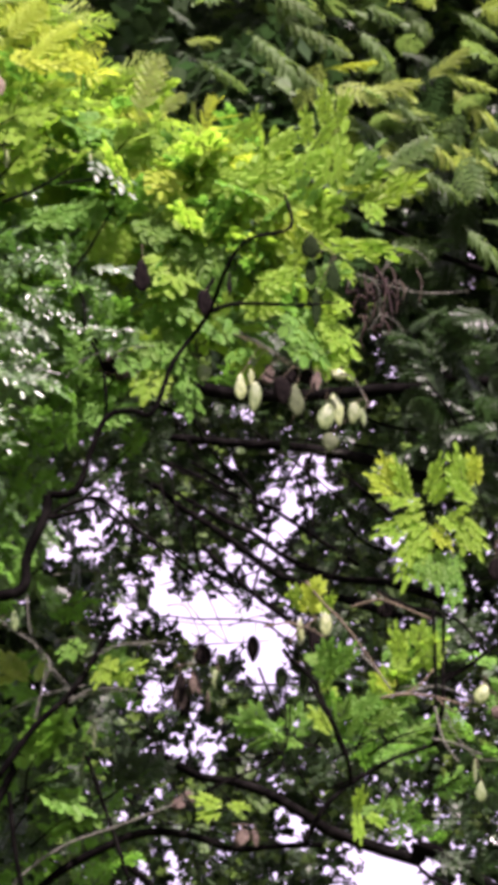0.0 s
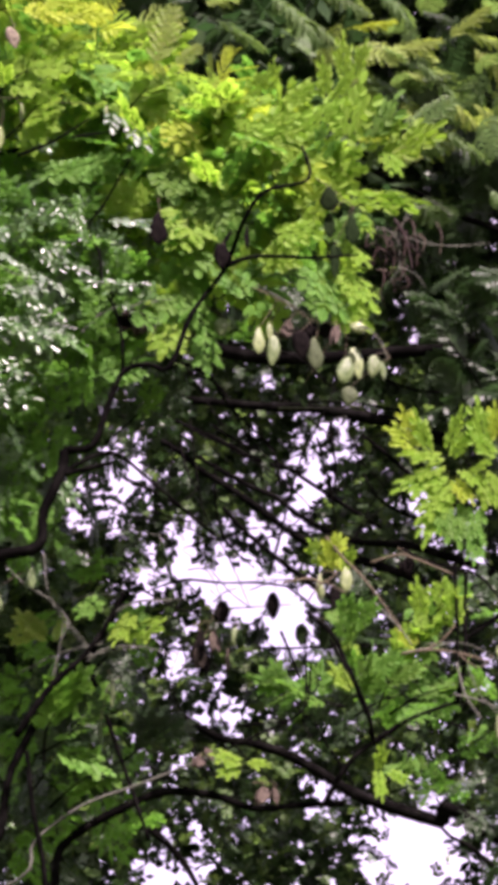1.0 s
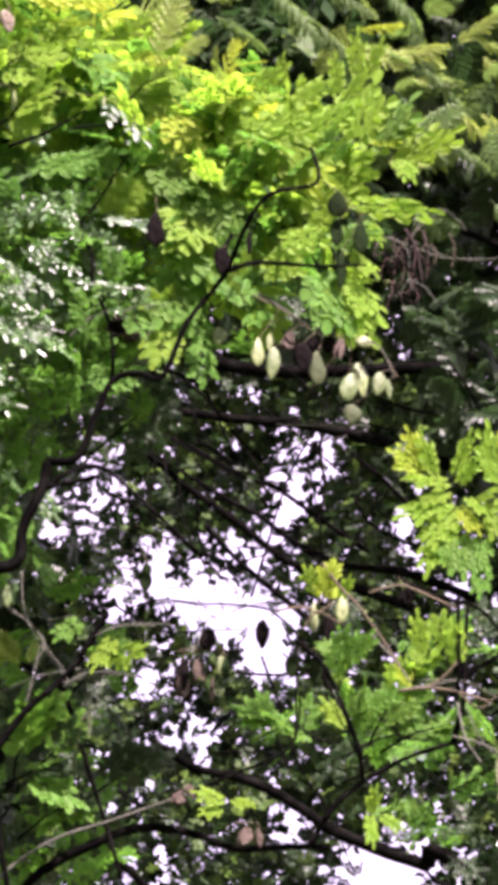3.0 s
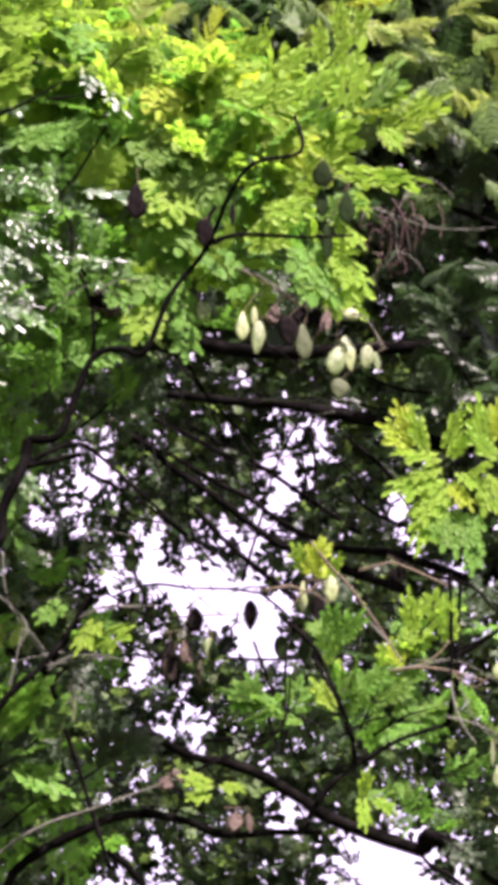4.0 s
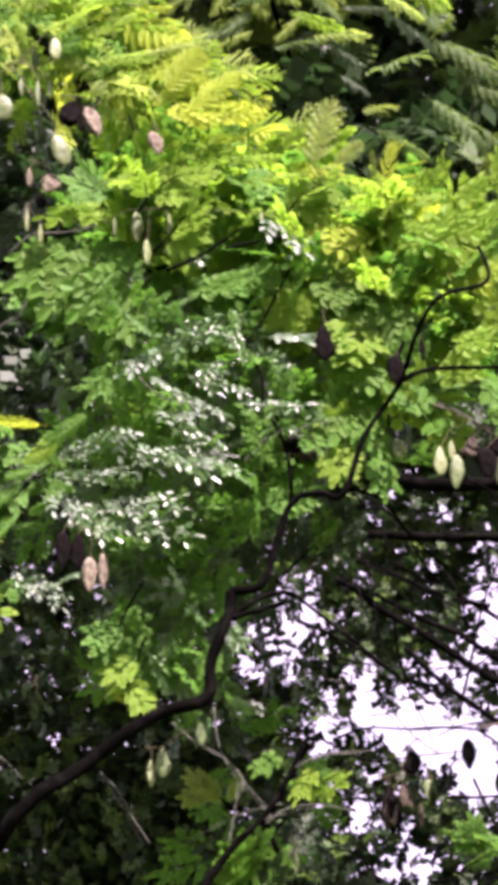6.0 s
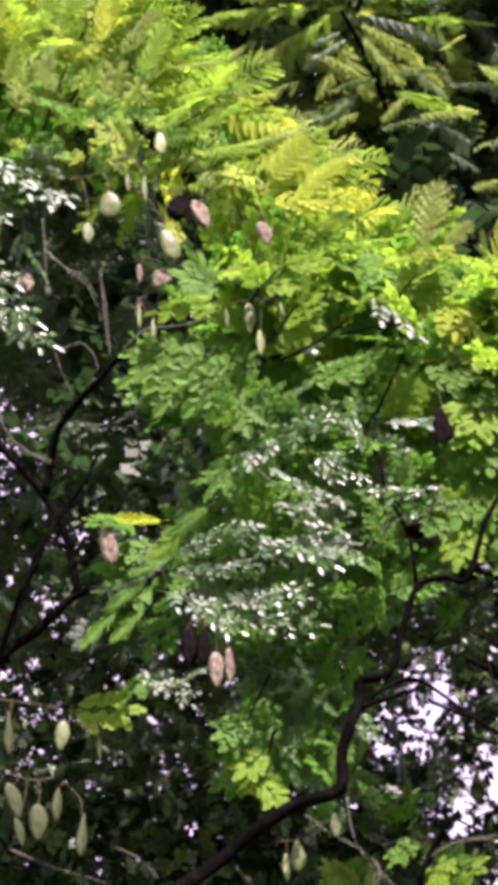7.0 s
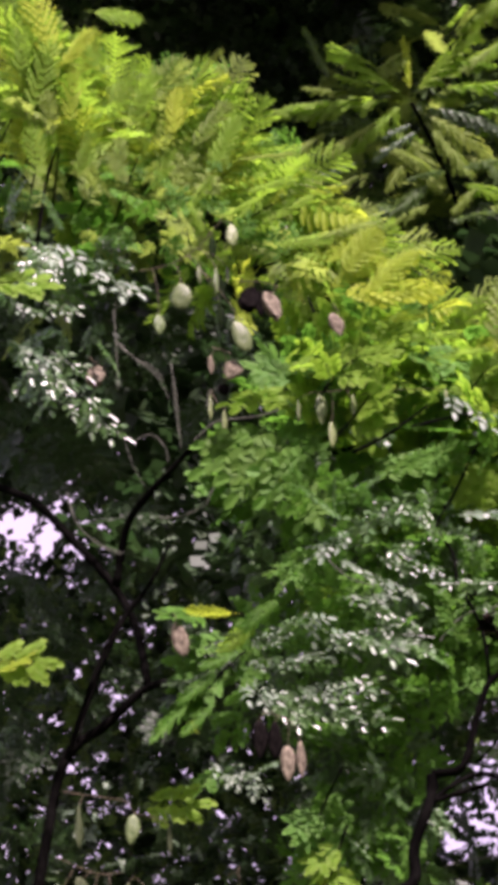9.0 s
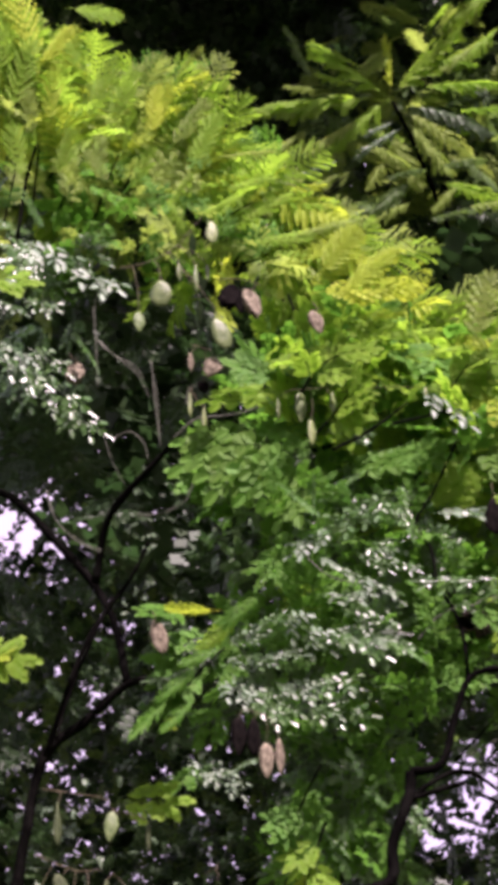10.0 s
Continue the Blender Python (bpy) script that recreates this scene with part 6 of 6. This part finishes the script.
    # extra leaf layers, added to cast shade on the leaves behind them
    for lo, hi, n in shade_layers:
        f.fill(TUFT, mats[:1], lo, hi, n, 0.25, keep=kept)
    f.done()


back_tree(2.3, 13.2, (-2.4, 11.6, 2.6), (2.8, 13.0, 9.6), 52000, 0.066, 21, [LEAF_SHADED] * 7 + [LEAF_FAR] * 5 + [LEAF_GLOSSY, LEAF_PALE], label="dense tree with the shade of its crown put into the leaf colour",
          shade_layers=(((-1.6, 10.6, 6.2), (0.3, 11.4, 7.2), 480), ((-2.1, 10.6, 6.85), (-1.5, 11.4, 7.5), 170)))
back_tree(-3.7, 14.6, (-3.6, 13.4, 4.0), (3.2, 15.2, 12.0), 42000, 0.152, 22, [LEAF_SHADED], label="tall tree with a thick closed crown, leaves coloured as in shade")

# ---- trees that close the place round the viewer ----
for k, (x, y) in enumerate(((-7.5, -3.0), (-1.0, -7.0), (6.0, -5.5), (-9.0, 5.0), (8.5, 4.0))):
    back_tree(x, y, (x - 2.6, y - 2.0, 2.6), (x + 2.6, y + 2.0, 8.2), 2600, 0.36, 40 + k, [LEAF_SHADED, LEAF_GREEN], False, "broad green-leaved tree with a rounded shady crown")

# ---- seed pods ----
G, PA, DK, TA, BR, DU, GS = POD_GREEN, POD_PALE, POD_DARK_SHADED, POD_TAN, POD_BROWN_SHADED, POD_DULL, POD_GREEN_SHADED
pods(front, [(-0.011, 7.360, 4.641), (0.061, 7.360, 4.606), (0.127, 7.360, 4.562), (0.192, 7.360, 4.555)], [
    ((0.007, 7.330, 4.498), 0.0296, 0.0660, PA, 20, 0), ((0.039, 7.350, 4.480), 0.0320, 0.0776, G, 10, 4), ((0.031, 7.370, 4.535), 0.0195, 0.0458, PA, 40, 0),
    ((0.070, 7.390, 4.551), 0.0276, 0.0459, DU, 20, 10, True), ((0.102, 7.330, 4.490), 0.0455, 0.0705, BR, 10, -8), ((0.134, 7.350, 4.475), 0.0388, 0.0799, GS, 20, -6),
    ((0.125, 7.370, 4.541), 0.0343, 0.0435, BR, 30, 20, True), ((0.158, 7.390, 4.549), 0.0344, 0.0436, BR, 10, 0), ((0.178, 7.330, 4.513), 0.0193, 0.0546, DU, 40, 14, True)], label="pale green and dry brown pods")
pods(front, [(0.192, 7.360, 4.555), (0.251, 7.360, 4.546), (0.303, 7.360, 4.472)], [
    ((0.230, 7.350, 4.540), 0.0411, 0.0274, PA, 0, 20), ((0.202, 7.370, 4.443), 0.0435, 0.0687, G, 15, 14), ((0.227, 7.390, 4.468), 0.0344, 0.0827, PA, 10, -12),
    ((0.264, 7.330, 4.437), 0.0341, 0.0569, G, 20, 8), ((0.286, 7.350, 4.435), 0.0251, 0.0457, G, 50, -12), ((0.211, 7.370, 4.381), 0.0435, 0.0481, GS, 10, 0),
    ((0.110, 7.390, 4.390), 0.0253, 0.0597, DK, 20, 0)], label="pale green pods")
pods(front, [(-0.117, 7.450, 4.633), (-0.091, 7.450, 4.613)], [((-0.079, 7.430, 4.570), 0.0390, 0.0446, G)])
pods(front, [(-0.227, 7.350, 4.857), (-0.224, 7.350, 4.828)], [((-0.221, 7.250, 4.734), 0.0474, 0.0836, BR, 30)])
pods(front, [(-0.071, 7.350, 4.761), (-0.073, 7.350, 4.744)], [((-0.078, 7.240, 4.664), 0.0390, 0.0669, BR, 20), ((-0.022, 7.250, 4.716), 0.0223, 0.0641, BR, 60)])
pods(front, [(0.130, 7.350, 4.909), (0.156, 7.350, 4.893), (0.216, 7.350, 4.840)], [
    ((0.163, 7.320, 4.843), 0.0446, 0.0641, DK), ((0.164, 7.340, 4.785), 0.0334, 0.0641, DK, 30), ((0.216, 7.340, 4.776), 0.0362, 0.0780, DK, 20), ((0.177, 7.360, 4.702), 0.0306, 0.0919, DK, 40)], label="dark green pods with shade in their colour")
pods(front, [(-0.364, 7.450, 4.598), (-0.313, 7.450, 4.625), (-0.253, 7.450, 4.608)], [((-0.237, 7.440, 4.569), 0.0306, 0.0557, G, 20), ((-0.265, 7.450, 4.576), 0.0362, 0.0474, DU, 40, 20, True), ((-0.292, 7.450, 4.600), 0.0418, 0.0474, BR, 30, -20, True)])
pods(front, [(0.177, 7.600, 4.059), (0.184, 7.600, 4.039)], [((0.149, 7.480, 3.965), 0.0250, 0.0696, PA, 40), ((0.207, 7.480, 3.985), 0.0306, 0.0613, PA, 10), ((0.183, 7.600, 3.981), 0.0306, 0.0613, BR, 20)])
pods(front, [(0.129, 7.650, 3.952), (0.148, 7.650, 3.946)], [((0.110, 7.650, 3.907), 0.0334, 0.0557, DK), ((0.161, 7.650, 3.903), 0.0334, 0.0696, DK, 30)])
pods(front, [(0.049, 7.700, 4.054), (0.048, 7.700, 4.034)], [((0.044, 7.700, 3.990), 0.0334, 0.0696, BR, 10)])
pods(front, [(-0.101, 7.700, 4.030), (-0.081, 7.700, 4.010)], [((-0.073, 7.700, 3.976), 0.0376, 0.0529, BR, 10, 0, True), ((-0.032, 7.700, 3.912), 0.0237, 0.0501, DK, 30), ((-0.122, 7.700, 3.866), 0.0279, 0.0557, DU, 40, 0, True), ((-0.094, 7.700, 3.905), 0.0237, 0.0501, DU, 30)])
pods(front, [(0.003, 7.550, 3.536), (0.041, 7.550, 3.537)], [((0.024, 7.550, 3.505), 0.0306, 0.0446, DU, 20, 28, True), ((0.054, 7.550, 3.504), 0.0237, 0.0418, DU, 40, -18)])
pods(front, [(0.326, 7.600, 4.102), (0.345, 7.600, 4.088)], [((0.348, 7.600, 4.060), 0.0330, 0.0440, BR, 20, 30, True)])
pods(front, [(0.575, 7.550, 3.893), (0.568, 7.550, 3.876)], [((0.562, 7.550, 3.846), 0.0362, 0.0501, PA, 0, 25), ((0.600, 7.550, 3.803), 0.0418, 0.0362, DU, 0, 50)])
pods(front, [(0.582, 7.300, 4.130), (0.578, 7.300, 4.110)], [((0.578, 7.300, 4.061), 0.0362, 0.0557, BR, 20)])
pods(front, [(0.553, 7.600, 3.714), (0.554, 7.600, 3.695)], [((0.549, 7.600, 3.679), 0.0195, 0.0613, G, 60), ((0.562, 7.600, 3.632), 0.0279, 0.0501, G, 20)])
pods(front, [(-0.319, 7.500, 3.781), (-0.318, 7.500, 3.768)], [((-0.309, 7.500, 3.722), 0.0195, 0.0780, G, 60), ((-0.334, 7.500, 3.630), 0.0181, 0.0724, DK, 60)])
pods(front, [(-0.123, 7.520, 3.577), (-0.099, 7.520, 3.597)], [((-0.117, 7.520, 3.574), 0.0279, 0.0334, DU, 30, 50, True), ((-0.092, 7.520, 3.590), 0.0195, 0.0334, DU, 20, -40)])
pods(front, [(-0.138, 7.700, 3.946), (-0.103, 7.700, 3.953), (-0.043, 7.700, 3.948)], [((-0.125, 7.700, 3.891), 0.0223, 0.0836, BR, 40, 10, True), ((-0.090, 7.720, 3.913), 0.0251, 0.0613, DU, 60, -10, True), ((-0.040, 7.700, 3.914), 0.0306, 0.0501, G, 30),
    ((-0.110, 7.720, 3.853), 0.0195, 0.0557, BR, 50, 16, True), ((-0.059, 7.740, 3.873), 0.0195, 0.0613, DU, 60)], label="dry brown husks and a green pod")
pods(front, [(-0.217, 7.650, 4.140), (-0.214, 7.650, 4.128)], [((-0.213, 7.650, 4.093), 0.0306, 0.0696, DK, 20)])
# the dry tangle of split husks
limb(front, [(-0.360, 7.300, 4.539), (-0.335, 7.300, 4.554), (-0.310, 7.300, 4.567)], 0.0025, 0.0010, BARK_PALE, name="husk", label="dry curled husk strand")
limb(front, [(-0.282, 7.300, 4.563), (-0.249, 7.300, 4.579), (-0.199, 7.300, 4.584)], 0.0020, 0.0007, BARK_PALE, name="husk", label="dry curled husk strand")
limb(front, [(-0.301, 7.330, 4.556), (-0.272, 7.330, 4.570), (-0.239, 7.330, 4.540), (-0.230, 7.330, 4.509)], 0.0025, 0.0014, POD_HUSK, name="husk", label="dry curled husk strand")
limb(front, [(-0.318, 7.350, 4.544), (-0.288, 7.350, 4.533), (-0.248, 7.350, 4.539)], 0.0028, 0.0014, POD_HUSK, name="husk", label="dry curled husk strand")
limb(front, [(-0.313, 7.360, 4.583), (-0.280, 7.360, 4.557), (-0.259, 7.360, 4.522)], 0.0028, 0.0014, POD_BROWN_SHADED, name="husk", label="dry curled husk strand")
limb(front, [(-0.239, 7.310, 4.548), (-0.225, 7.310, 4.520), (-0.234, 7.310, 4.498)], 0.0031, 0.0010, BARK_PALE, name="husk", label="dry curled husk strand")
limb(front, [(-0.391, 7.310, 4.505), (-0.371, 7.310, 4.529), (-0.357, 7.310, 4.526)], 0.0015, 0.0007, BARK_PALE, name="husk", label="dry curled husk strand")
limb(front, [(0.250, 7.500, 4.822), (0.285, 7.500, 4.851), (0.325, 7.500, 4.821), (0.329, 7.500, 4.755), (0.340, 7.500, 4.724)], 0.0016, 0.0007, BARK_PALE, name="husk", label="dry curled husk strand")
limb(front, [(0.283, 7.550, 4.855), (0.313, 7.550, 4.837), (0.319, 7.550, 4.784), (0.303, 7.550, 4.750)], 0.0020, 0.0011, POD_HUSK, name="husk", label="dry curled husk strand")
limb(front, [(0.319, 7.550, 4.896), (0.344, 7.550, 4.852), (0.356, 7.550, 4.799), (0.362, 7.550, 4.757)], 0.0035, 0.0017, POD_HUSK, name="husk", label="dry curled husk strand")
limb(front, [(0.301, 7.580, 4.900), (0.322, 7.580, 4.843), (0.343, 7.580, 4.782)], 0.0026, 0.0013, POD_BROWN_SHADED, name="husk", label="dry curled husk strand")
limb(front, [(0.361, 7.600, 4.912), (0.375, 7.600, 4.854), (0.372, 7.600, 4.795)], 0.0022, 0.0013, POD_HUSK, name="husk", label="dry curled husk strand")
limb(front, [(0.266, 7.600, 4.856), (0.304, 7.600, 4.838), (0.317, 7.600, 4.808)], 0.0022, 0.0013, POD_BROWN_SHADED, name="husk", label="dry curled husk strand")
limb(front, [(0.329, 7.500, 4.753), (0.313, 7.500, 4.726), (0.299, 7.500, 4.709)], 0.0016, 0.0007, BARK_PALE, name="husk", label="dry curled husk strand")
limb(front, [(0.329, 7.500, 4.753), (0.361, 7.500, 4.739), (0.381, 7.500, 4.716), (0.389, 7.500, 4.701)], 0.0016, 0.0007, BARK_PALE, name="husk", label="dry curled husk strand")
limb(front, [(0.339, 7.500, 4.864), (0.355, 7.500, 4.905), (0.395, 7.500, 4.924), (0.438, 7.500, 4.896), (0.449, 7.500, 4.875)], 0.0016, 0.0007, BARK_PALE, name="husk", label="dry curled husk strand")
limb(front, [(0.364, 7.550, 4.861), (0.408, 7.550, 4.834), (0.472, 7.550, 4.829), (0.545, 7.550, 4.838)], 0.0016, 0.0007, BARK_PALE, name="husk", label="dry curled husk strand")
limb(front, [(0.369, 7.550, 4.816), (0.436, 7.550, 4.780), (0.508, 7.550, 4.708)], 0.0016, 0.0007, BARK_SHADED, name="husk", label="dry curled husk strand")
limb(front, [(0.373, 7.500, 4.839), (0.388, 7.500, 4.819), (0.382, 7.500, 4.790)], 0.0020, 0.0013, POD_DULL, name="husk", label="dry curled husk strand")
limb(front, [(0.417, 7.550, 4.889), (0.430, 7.550, 4.856), (0.424, 7.550, 4.803)], 0.0017, 0.0008, POD_DULL, name="husk", label="dry curled husk strand")
limb(front, [(0.335, 7.550, 4.752), (0.353, 7.550, 4.700), (0.369, 7.550, 4.649)], 0.0016, 0.0007, BARK_SHADED, name="husk", label="dry curled husk strand")
limb(front, [(0.274, 7.580, 4.875), (0.286, 7.580, 4.809), (0.305, 7.580, 4.770)], 0.0026, 0.0014, POD_BROWN_SHADED, name="husk", label="dry curled husk strand")
limb(front, [(0.295, 7.600, 4.898), (0.303, 7.600, 4.845), (0.298, 7.600, 4.783)], 0.0026, 0.0014, POD_HUSK, name="husk", label="dry curled husk strand")
limb(front, [(0.315, 7.620, 4.908), (0.312, 7.620, 4.841), (0.326, 7.620, 4.772)], 0.0026, 0.0014, POD_BROWN_SHADED, name="husk", label="dry curled husk strand")
limb(front, [(0.333, 7.580, 4.891), (0.330, 7.580, 4.838), (0.353, 7.580, 4.786)], 0.0026, 0.0014, POD_BROWN_SHADED, name="husk", label="dry curled husk strand")
limb(front, [(0.349, 7.600, 4.888), (0.343, 7.600, 4.820), (0.333, 7.600, 4.753)], 0.0026, 0.0014, POD_HUSK, name="husk", label="dry curled husk strand")
limb(front, [(0.272, 7.620, 4.852), (0.316, 7.620, 4.868), (0.366, 7.620, 4.854)], 0.0026, 0.0014, POD_BROWN_SHADED, name="husk", label="dry curled husk strand")
limb(front, [(0.284, 7.580, 4.809), (0.328, 7.580, 4.821), (0.367, 7.580, 4.800)], 0.0026, 0.0014, POD_BROWN_SHADED, name="husk", label="dry curled husk strand")
limb(front, [(0.303, 7.600, 4.872), (0.352, 7.600, 4.861), (0.380, 7.600, 4.822)], 0.0026, 0.0014, POD_HUSK, name="husk", label="dry curled husk strand")
limb(front, [(0.294, 7.620, 4.800), (0.319, 7.620, 4.761), (0.352, 7.620, 4.749)], 0.0026, 0.0014, POD_BROWN_SHADED, name="husk", label="dry curled husk strand")
limb(front, [(0.302, 7.550, 4.797), (0.253, 7.550, 4.821), (0.228, 7.550, 4.817)], 0.0016, 0.0007, BARK_SHADED, name="husk", label="dry curled husk strand")
limb(front, [(0.326, 7.520, 4.780), (0.340, 7.520, 4.749), (0.352, 7.520, 4.718), (0.334, 7.520, 4.708)], 0.0022, 0.0011, POD_HUSK, name="husk", label="dry curled husk strand")
limb(front, [(0.362, 7.530, 4.798), (0.380, 7.530, 4.804), (0.379, 7.530, 4.804), (0.383, 7.530, 4.788)], 0.0022, 0.0011, POD_BROWN_SHADED, name="husk", label="dry curled husk strand")
limb(front, [(0.258, 7.540, 4.854), (0.252, 7.540, 4.823), (0.264, 7.540, 4.827), (0.277, 7.540, 4.832)], 0.0022, 0.0011, POD_HUSK, name="husk", label="dry curled husk strand")
limb(front, [(0.326, 7.550, 4.874), (0.307, 7.550, 4.845), (0.296, 7.550, 4.844), (0.317, 7.550, 4.817)], 0.0022, 0.0011, POD_DULL, name="husk", label="dry curled husk strand")
limb(front, [(0.293, 7.560, 4.766), (0.296, 7.560, 4.746), (0.286, 7.560, 4.714), (0.296, 7.560, 4.682)], 0.0022, 0.0011, POD_HUSK, name="husk", label="dry curled husk strand")
limb(front, [(0.356, 7.570, 4.861), (0.353, 7.570, 4.864), (0.339, 7.570, 4.871), (0.332, 7.570, 4.855)], 0.0022, 0.0011, POD_BROWN_SHADED, name="husk", label="dry curled husk strand")
limb(front, [(0.261, 7.580, 4.810), (0.256, 7.580, 4.807), (0.271, 7.580, 4.796), (0.264, 7.580, 4.785)], 0.0022, 0.0011, POD_HUSK, name="husk", label="dry curled husk strand")
limb(front, [(0.332, 7.520, 4.870), (0.354, 7.520, 4.882), (0.366, 7.520, 4.854), (0.348, 7.520, 4.828)], 0.0022, 0.0011, POD_DULL, name="husk", label="dry curled husk strand")
limb(front, [(0.298, 7.530, 4.804), (0.279, 7.530, 4.812), (0.267, 7.530, 4.778), (0.257, 7.530, 4.754)], 0.0022, 0.0011, POD_HUSK, name="husk", label="dry curled husk strand")
limb(front, [(0.362, 7.540, 4.764), (0.356, 7.540, 4.758), (0.359, 7.540, 4.733), (0.345, 7.540, 4.710)], 0.0022, 0.0011, POD_BROWN_SHADED, name="husk", label="dry curled husk strand")
limb(front, [(0.348, 7.550, 4.778), (0.330, 7.550, 4.745), (0.315, 7.550, 4.739), (0.322, 7.550, 4.709)], 0.0022, 0.0011, POD_HUSK, name="husk", label="dry curled husk strand")
limb(front, [(0.298, 7.560, 4.772), (0.301, 7.560, 4.768), (0.295, 7.560, 4.770), (0.279, 7.560, 4.773)], 0.0022, 0.0011, POD_DULL, name="husk", label="dry curled husk strand")
# upper cluster
pods(front, [(-0.993, 7.350, 5.431), (-0.932, 7.350, 5.439), (-0.869, 7.350, 5.474), (-0.805, 7.350, 5.551)], [
    ((-0.898, 7.300, 5.332), 0.0520, 0.0650, G), ((-0.949, 7.320, 5.279), 0.0286, 0.0494, G, 30), ((-0.786, 7.300, 5.470), 0.0286, 0.0546, PA, 20),
    ((-0.863, 7.340, 5.402), 0.0182, 0.0494, G, 60), ((-0.827, 7.340, 5.382), 0.0182, 0.0702, G, 60), ((-0.803, 7.340, 5.394), 0.0169, 0.0442, G, 60),
    ((-0.771, 7.300, 5.225), 0.0442, 0.0780, G, 15, -20), ((-0.835, 7.350, 5.471), 0.0208, 0.0572, DK, 40), ((-0.822, 7.350, 5.305), 0.0182, 0.0728, DK, 60)], label="cluster of hanging pale green pods")
pods(front, [(-0.782, 7.320, 5.368), (-0.733, 7.320, 5.363), (-0.685, 7.320, 5.345)], [
    ((-0.755, 7.320, 5.324), 0.0442, 0.0572, BR, 20, 20, True), ((-0.704, 7.300, 5.290), 0.0330, 0.0720, TA, 20, -24, True), ((-0.735, 7.340, 5.319), 0.0260, 0.0650, BR, 40)], label="split brown pods")
pods(front, [(-0.844, 7.350, 5.233), (-0.814, 7.350, 5.220)], [((-0.843, 7.340, 5.183), 0.0182, 0.0468, TA, 50), ((-0.796, 7.320, 5.157), 0.0442, 0.0494, TA, 0, 20), ((-0.820, 7.360, 5.135), 0.0312, 0.0260, BR, 0, 60)])
pods(front, [(-0.869, 7.500, 5.206), (-0.846, 7.500, 5.160)], [((-0.838, 7.500, 5.122), 0.0169, 0.0624, PA, 60), ((-0.868, 7.500, 5.162), 0.0130, 0.0650, PA, 70)])
pods(front, [(-0.576, 7.300, 5.284), (-0.568, 7.300, 5.267)], [((-0.569, 7.300, 5.233), 0.0338, 0.0572, TA, 20, -20)])
pods(front, [(-0.613, 7.350, 5.104), (-0.547, 7.350, 5.105)], [((-0.546, 7.350, 5.063), 0.0195, 0.0598, PA, 60), ((-0.615, 7.360, 5.066), 0.0286, 0.0728, G, 30), ((-0.592, 7.340, 4.996), 0.0234, 0.0624, PA, 50), ((-0.665, 7.380, 5.080), 0.0130, 0.0598, G, 70)], label="narrow green pods")
pods(front, [(-0.943, 7.400, 4.649), (-0.937, 7.400, 4.632)], [((-0.930, 7.400, 4.589), 0.0390, 0.0806, TA, 15, -12)])
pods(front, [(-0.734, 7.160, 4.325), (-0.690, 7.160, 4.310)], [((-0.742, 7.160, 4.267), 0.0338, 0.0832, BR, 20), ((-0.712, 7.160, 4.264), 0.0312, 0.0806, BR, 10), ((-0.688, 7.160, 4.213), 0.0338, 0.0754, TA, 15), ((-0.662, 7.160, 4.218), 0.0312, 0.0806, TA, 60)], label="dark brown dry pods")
pods(front, [(-1.115, 7.400, 5.262), (-1.105, 7.400, 5.245)], [((-1.101, 7.400, 5.213), 0.0416, 0.0468, TA, 20, 20, True)])
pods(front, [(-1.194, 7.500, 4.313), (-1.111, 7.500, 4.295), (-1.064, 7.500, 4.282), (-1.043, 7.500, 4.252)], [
    ((-1.158, 7.480, 4.225), 0.0221, 0.0988, GS, 50), ((-1.048, 7.480, 4.212), 0.0325, 0.0676, G, 15, 8), ((-0.974, 7.500, 4.191), 0.0143, 0.0754, GS, 65), ((-1.057, 7.500, 4.141), 0.0260, 0.0494, DK, 20, 10),
    ((-0.998, 7.520, 4.209), 0.0156, 0.0520, DK, 60)], label="long green pods with shade in their colour")
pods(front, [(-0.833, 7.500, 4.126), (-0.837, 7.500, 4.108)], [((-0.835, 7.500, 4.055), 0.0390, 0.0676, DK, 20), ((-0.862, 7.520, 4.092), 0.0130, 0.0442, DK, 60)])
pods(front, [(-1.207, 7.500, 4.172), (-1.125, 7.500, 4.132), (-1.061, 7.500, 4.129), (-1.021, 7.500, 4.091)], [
    ((-1.148, 7.480, 4.081), 0.0351, 0.0806, GS, 25, -18), ((-1.060, 7.480, 4.065), 0.0247, 0.0754, GS, 45, 6), ((-1.098, 7.470, 4.027), 0.0416, 0.0806, GS, 15), ((-1.139, 7.490, 4.016), 0.0247, 0.0676, GS, 45, -14),
    ((-1.010, 7.480, 3.997), 0.0260, 0.0988, GS, 50, 8), ((-1.201, 7.500, 4.062), 0.0286, 0.0754, GS, 30)], label="long green pods with shade in their colour")
pods(front, [(-0.613, 7.500, 3.963), (-0.578, 7.500, 3.964)], [((-0.599, 7.500, 3.907), 0.0221, 0.0598, PA, 50), ((-0.575, 7.500, 3.929), 0.0338, 0.0650, G, 20), ((-0.498, 7.520, 3.994), 0.0260, 0.0520, G, 40)])
pods(front, [(-0.559, 7.350, 5.107), (-0.554, 7.350, 5.090)], [((-0.351, 7.350, 5.074), 0.0139, 0.0279, PA, 60)])
